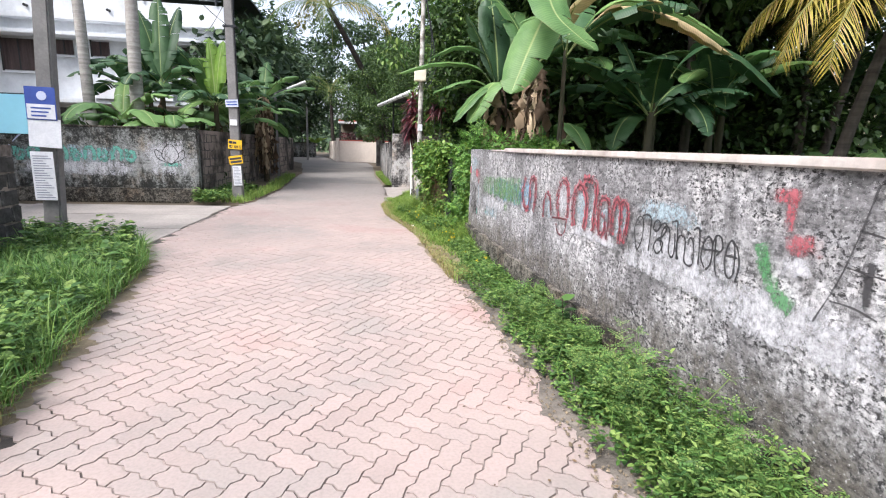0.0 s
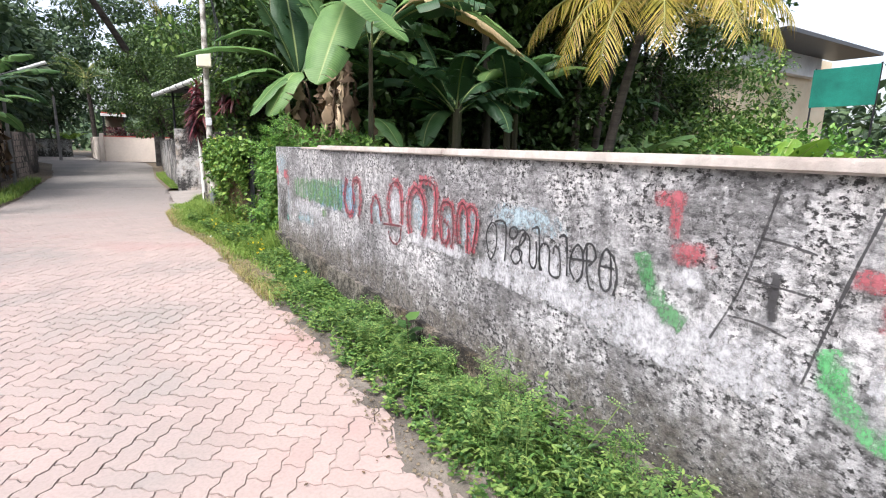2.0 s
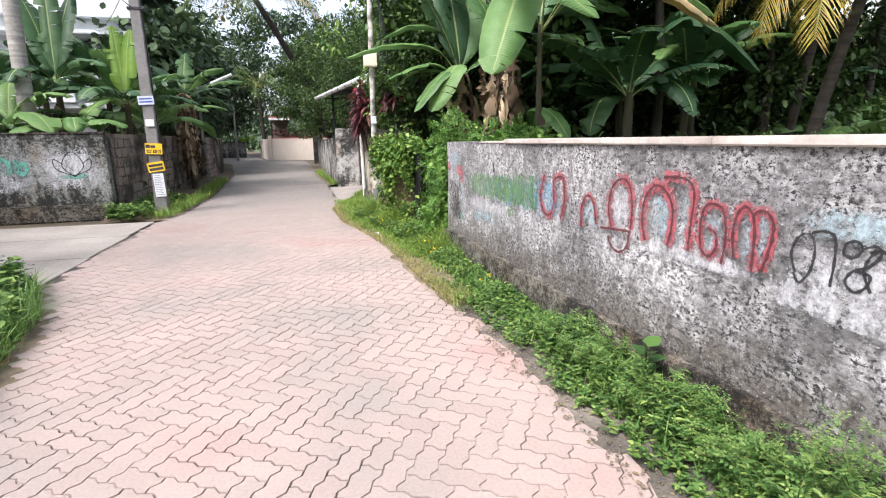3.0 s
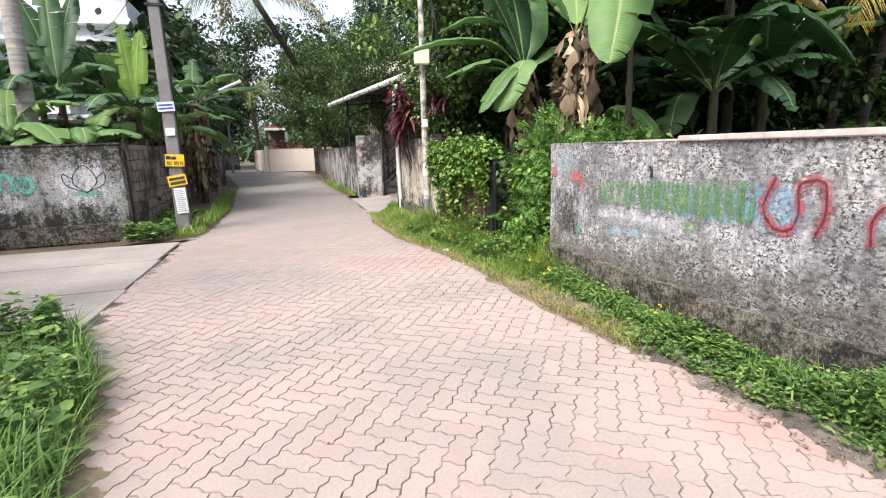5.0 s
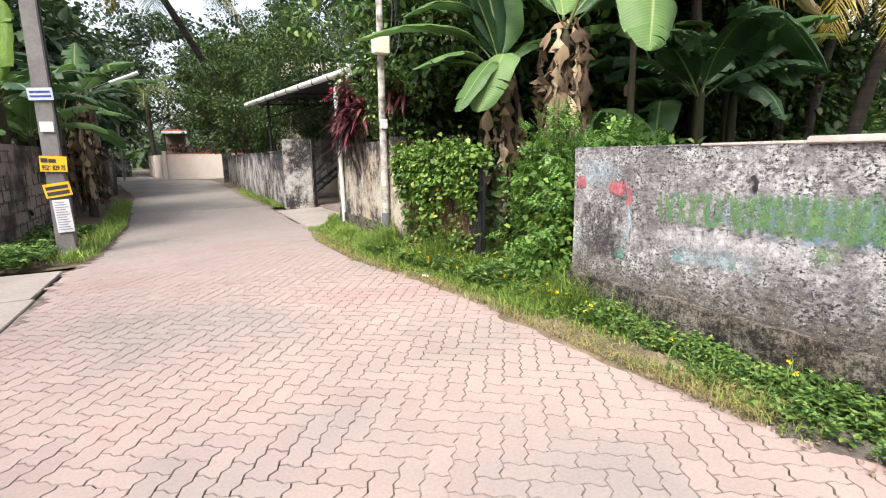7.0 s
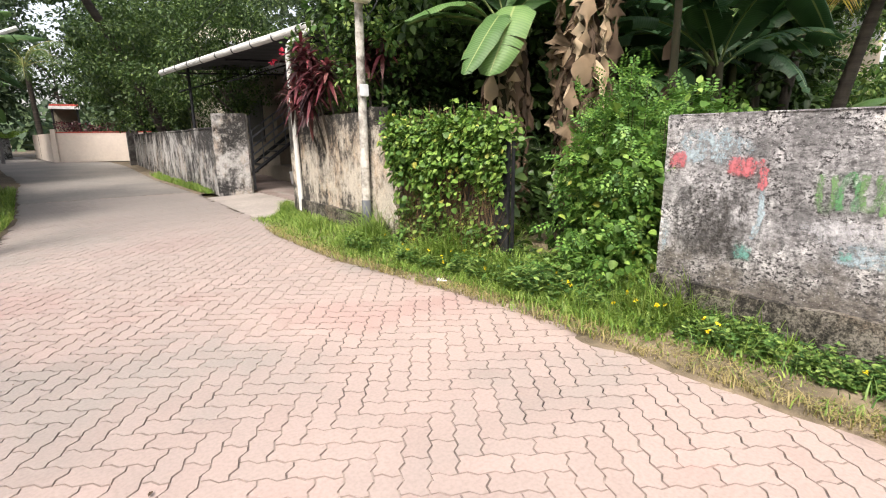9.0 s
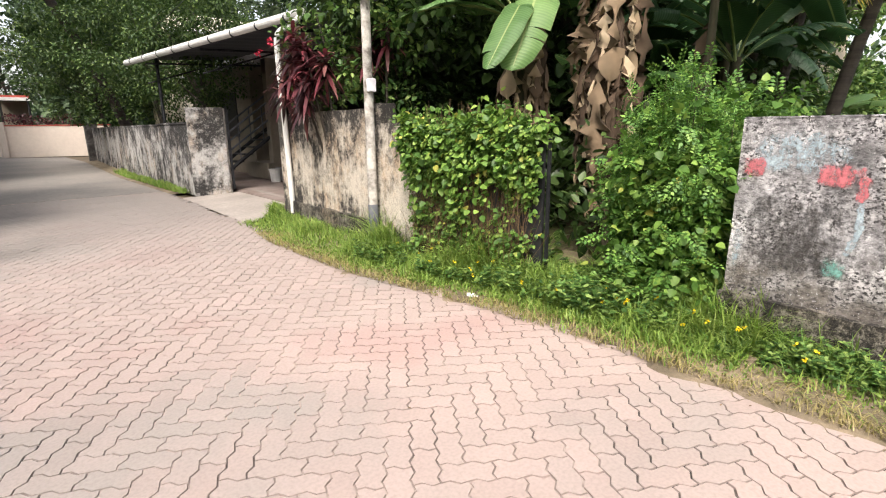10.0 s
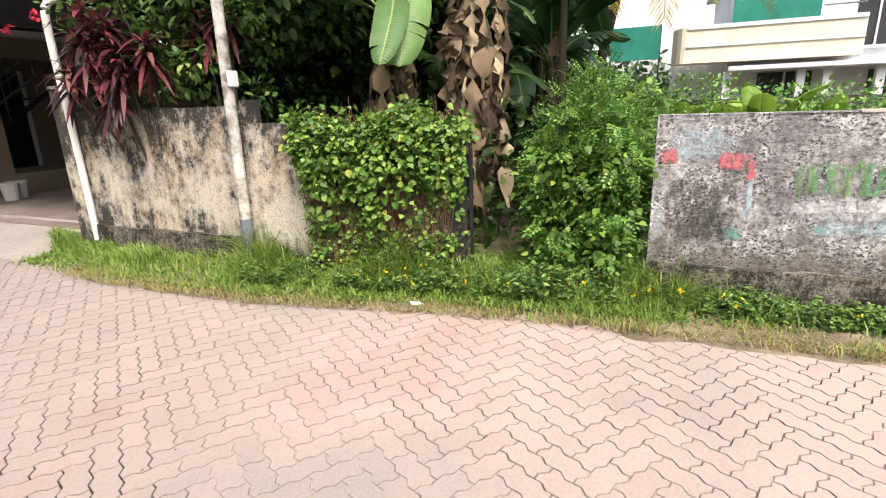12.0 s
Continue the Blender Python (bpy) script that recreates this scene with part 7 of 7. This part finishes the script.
c[:, 1] -= 0.45 * c[:, 0]
v, f = clump_leaves(c, 0.28, 24, 0.16)
tagged(soup("foliage", v, f, L_RED, pots), kind="stuff")

# ---- grass and weeds ----
def scatter(n, xa, xb, y0, y1, z=0.03, power=1.0, gap=0.0):
    y = rng.uniform(y0, y1, n)
    u = rng.uniform(0, 1, n) ** power
    a = np.array([xa(t) for t in y])
    b = np.array([xb(t) for t in y])
    p = np.stack([a + (b - a) * u, y, np.full(n, z)], 1)
    keep = np.array([noise.noise((q[0] * 2.2, q[1] * 2.2, gap)) + 0.5 * noise.noise((q[0] * 6, q[1] * 6, gap)) > rng.uniform(-0.75, 0.25) for q in p])
    return p[keep]


def weeds(name, label, arrays, mat, category="weeds"):
    v, f = arrays
    return tagged(soup(name, v, f, mat), label, category, kind="stuff")


RR = lambda y: float(road_right(y))
RL = lambda y: float(road_left(y))
weeds("grass", "tall green grass on the bank beside the lane", blades(scatter(24000, lambda y: -2.75, lambda y: RL(y) + 0.02, 1.5, 8.75, 0.03, 1.0, 7.0), 0.32, 1.0, 0.005), L_GRASS, "grass")
weeds("weeds", "broad-leaved weeds in the tall grass", weed_plants(scatter(900, lambda y: -2.7, lambda y: RL(y) - 0.1, 1.5, 8.7, 0.04, 1.0, 18.0), 0.3, 0.10, BROAD, 3), L_WEED)
weeds("weeds", "low leafy weeds among the tall grass", weed_plants(scatter(4200, lambda y: -2.75, lambda y: RL(y) - 0.08, 1.5, 8.7, 0.04, 1.0, 8.0), 0.26, 0.05), L_WEED)
weeds("weeds", "bushy green weeds at the foot of the painted wall", weed_plants(scatter(1600, lambda y: 2.70, lambda y: 2.985, 0.5, 5.6, 0.04, 0.7, 2.0), 0.32, 0.05, SPEAR, 8), L_WEED)
weeds("weeds", "pale feathery weeds at the foot of the painted wall", weed_plants(scatter(420, lambda y: 2.70, lambda y: 2.97, 0.5, 5.4, 0.05, 0.8, 71.0), 0.40, 0.075, COMPOUND, 6), L_PALE_WEED)
weeds("weeds", "low creeping weeds along the wall", weed_plants(scatter(2100, lambda y: RR(y) + 0.2, lambda y: 2.97, 5.0, 9.3, 0.04, 0.6, 3.0), 0.15, 0.042, LEAF, 4), L_WEED)
weeds("weeds", "creeping weeds before the gap in the wall", weed_plants(scatter(1000, lambda y: RR(y) + 0.16, lambda y: 3.3, 9.0, 12.3, 0.06), 0.2, 0.055, LEAF, 4), L_WEED)
weeds("grass", "rough green grass before the gap in the wall", blades(scatter(22000, lambda y: RR(y) + 0.04, lambda y: 3.4, 8.6, 12.6, 0.04, 0.8, 5.0), 0.34, 1.0, 0.0045, 0.5), L_LIGHT, "grass")
weeds("grass", "bright low grass around the white pole", blades(scatter(12000, lambda y: RR(y) + 0.0 + max(0, y - 15.0) * 0.8, lambda y: 2.75, 10.5, 15.9, 0.04), 0.17, 0.9, 0.005, 0.4), L_LIGHT, "grass")
weeds("grass", "dry straw at the paving's edge", blades(scatter(9000, lambda y: RR(y) - 0.12, lambda y: RR(y) + 0.22, 6.8, 14.5, 0.012, 1.0, 21.0), 0.08, 1.3, 0.003), L_STRAW, "grass")
weeds("grass", "straw-coloured grass at the bank's edge", blades(scatter(1200, lambda y: RL(y) - 0.15, lambda y: RL(y) + 0.03, 1.5, 8.8, 0.0), 0.1, 1.2, 0.004), L_STRAW, "grass")
weeds("grass", "thin grass strip under the far wall", blades(scatter(3500, lambda y: RR(y) + 0.08, lambda y: 2.5, 19.9, 28, 0.03), 0.16, 0.8, 0.008), L_LIGHT, "grass")
weeds("grass", "grass strip at the utility pole", blades(scatter(3600, lambda y: RL(y) - 0.45, lambda y: RL(y) + 0.04, 13.75, 24, 0.03, 0.6), 0.2, 0.8, 0.007), L_LIGHT, "grass")
weeds("weeds", "leafy weeds round the utility pole", weed_plants(scatter(420, lambda y: -2.45, lambda y: RL(y) - 0.45, 13.6, 17, 0.05), 0.26, 0.09), L_WEED)
weeds("weeds", "weeds at the foot of the tall pole", weed_plants(scatter(160, lambda y: -3.4, lambda y: -2.5, 8.75, 9.4, 0.04), 0.28, 0.08), L_WEED)
n = 5000
cr = scatter(n, lambda y: RR(y) - 0.1, lambda y: RR(y) + 0.3, 0.5, 15, 0.012, 1.3, 31.0)
weeds("gravel", "small stones and crumbs along the paving's edge", leaf_arrays(ROCK, cr, np.concatenate([rng.normal(size=(len(cr), 2)), np.zeros((len(cr), 1))], 1), np.tile([0, 0, 1.0], (len(cr), 1)), rng.uniform(0.006, 0.024, len(cr))), DRY, "gravel")
weeds("weeds", "low creeping weeds over the concrete margin", weed_plants(scatter(2600, lambda y: RR(y) + 0.0, lambda y: 2.95, 0.8, 7.5, 0.02, 0.65, 41.0), 0.12, 0.035, LEAF, 3), L_WEED)
weeds("grass", "thin grass tufts along the wall", blades(scatter(3000, lambda y: RR(y) + 0.12, lambda y: 2.97, 0.8, 8.8, 0.03, 0.6, 43.0), 0.2, 0.9, 0.004), L_GRASS, "grass")
weeds("grass", "light green grass before the gap in the wall", blades(scatter(9000, lambda y: RR(y) + 0.1, lambda y: 3.1, 7.2, 13.0, 0.04, 0.8, 61.0), 0.22, 1.0, 0.0045, 0.5), L_LIGHT, "grass")
weeds("grass", "short trodden grass at the verge's edge", blades(scatter(9000, lambda y: RR(y) - 0.12, lambda y: RR(y) + 0.4, 6.6, 15.5, 0.012, 0.6, 51.0), 0.075, 1.1, 0.004), L_LIGHT, "grass")
fl = scatter(36, lambda y: RR(y) + 0.15, lambda y: 2.8, 6.4, 12.0, 0.0)
fl[:, 2] = rng.uniform(0.16, 0.26, len(fl))
v, f = clump_leaves(fl, 0.007, 7, 0.016, BROAD)
weeds("wild_flowers", "small yellow wild flowers among the weeds", (v, f), L_YELLOW, "flowers")
n = 260
lt = np.stack([rng.uniform(-1.0, 2.4, n), rng.uniform(3, 36, n), np.full(n, 0.012)], 1)
lt[:, 0] = np.where(rng.random(n) < 0.7, [RR(y) - abs(d) for y, d in zip(lt[:, 1], rng.normal(scale=0.18, size=n))], lt[:, 0])
v, f = leaf_arrays(LEAF, lt, np.concatenate([rng.normal(size=(n, 2)), np.zeros((n, 1))], 1), np.tile([0, 0, 1.0], (n, 1)), rng.uniform(0.012, 0.032, n))
weeds("leaf_litter", "scattered dry leaves on the paving", (v, f), L_LITTER, "litter")
scrap = thing("litter_scrap", "crumpled scrap of white paper at the grass edge", "litter", (2.32, 10.6, 0.02))
bm = bmesh.new()
bmesh.ops.create_icosphere(bm, subdivisions=2, radius=0.035)
for v in bm.verts:
    v.co = Vector((v.co.x * 1.1, v.co.y * 1.5, v.co.z * 0.4)) * (1 + 0.5 * noise.noise(v.co * 40))
part("paper", bm, PAPER, scrap)
sap = thing("seedling", "broad-leaved seedling at the wall's foot", "plant", (2.86, 4.75, 0.05))
part("stem", tube_bm([(0, 0, 0), (-0.03, 0.02, 0.36)], [0.008, 0.004], 5), STEM, sap)
for k in range(9):
    a = k * 2.4
    v, f = leaf_arrays(BROAD, np.array([(-0.02, 0.01, 0.12 + 0.028 * k)]), np.array([(math.cos(a), math.sin(a), 0.45)]), np.array([(0, 0, 1.0)]), 0.11)
    soup("leaf", v, f, L_WEED, sap)

# ---- paving blocks ----
W = 0.1145
TURN = radians(-35)
CT, ST = math.cos(TURN), math.sin(TURN)


def wavy(cells):
    """The outline of a block that covers the given run of grid edges, each edge bent to an S."""
    out = []
    for (ax_, ay), (bx, by) in zip(cells, cells[1:] + cells[:1]):
        dx, dy = bx - ax_, by - ay
        flip = -1 if (dx + dy) < 0 else 1
        nx, ny = (0, 1) if dy == 0 else (1, 0)
        for s, k in ((0, 0), (0.3, 1), (0.7, -1)):
            o = 0.095 * k * flip * (1 if dy == 0 else -1)
            out.append((ax_ + dx * s + nx * o, ay + dy * s + ny * o))
    return np.array(out)


def block_mesh(outline):
    o = outline * W
    c = o.mean(0)
    half = np.abs(o - c).max(0)
    inn, low = c + (o - c) * (1 - 0.0054 / half), c + (o - c) * (1 - 0.0042 / half)
    n = len(o)
    v = np.concatenate([np.c_[inn, np.zeros(n)], np.c_[low, np.full(n, -0.012)]])
    ring = [(i, n + i, n + (i + 1) % n, (i + 1) % n) for i in range(n)]
    return v - np.array([*c, 0]), ring, n, c


FLAT = block_mesh(wavy([(0, 0), (1, 0), (2, 0), (2, 1), (1, 1), (0, 1)]))
TALL = block_mesh(wavy([(0, 0), (1, 0), (1, 1), (1, 2), (0, 2), (0, 1)]))
single = []
for v, ring, n, c in (FLAT, TALL):
    me = bpy.data.meshes.new("paver")
    me.from_pydata(v.tolist(), [], [tuple(range(n))] + [r[::-1] for r in ring])
    me.materials.append(PAVER)
    single.append(me)
rest_v, rest_top, rest_ring, count = [], [], [], 0
picked = 0
N = 260
for i in range(-N, N):
    for j in range(-N, N):
        k = (i - j) % 8
        if k in (0, 2):
            kind = 0
        elif k in (5, 7):
            kind = 1
        else:
            continue
        v, ring, n, c = (FLAT, TALL)[kind]
        gx, gy = i * W + c[0], j * W + c[1]
        x, y = CT * gx - ST * gy + 0.5, ST * gx + CT * gy + 9.0
        if not (-2.9 < y < 20.9) or not (road_left(y) + 0.06 < x < road_right(y) + 0.02):
            continue
        dz = 0.0022 * noise.noise((x * 9, y * 9, 0)) + 0.0022 * noise.noise((x * 0.9, y * 0.9, 3))
        tx, ty = rng.normal(scale=0.006, size=2)
        if -0.7 < x < 2.0 and 6.4 < y < 9.2 and picked < 300:
            ob = new("paver", single[kind])
            ob.parent = road
            ob.location, ob.rotation_euler = (x, y, dz), (tx, ty, TURN)
            picked += 1
            continue
        p = np.stack([CT * v[:, 0] - ST * v[:, 1] + x, ST * v[:, 0] + CT * v[:, 1] + y, v[:, 2] + dz + v[:, 0] * tx + v[:, 1] * ty], 1)
        rest_v.append(p)
        rest_top.append(tuple(range(count, count + n)))
        rest_ring += [(count + r[3], count + r[2], count + r[1], count + r[0]) for r in ring]
        count += 2 * n
me = bpy.data.meshes.new("paving")
me.from_pydata(np.concatenate(rest_v).tolist(), [], rest_top + rest_ring)
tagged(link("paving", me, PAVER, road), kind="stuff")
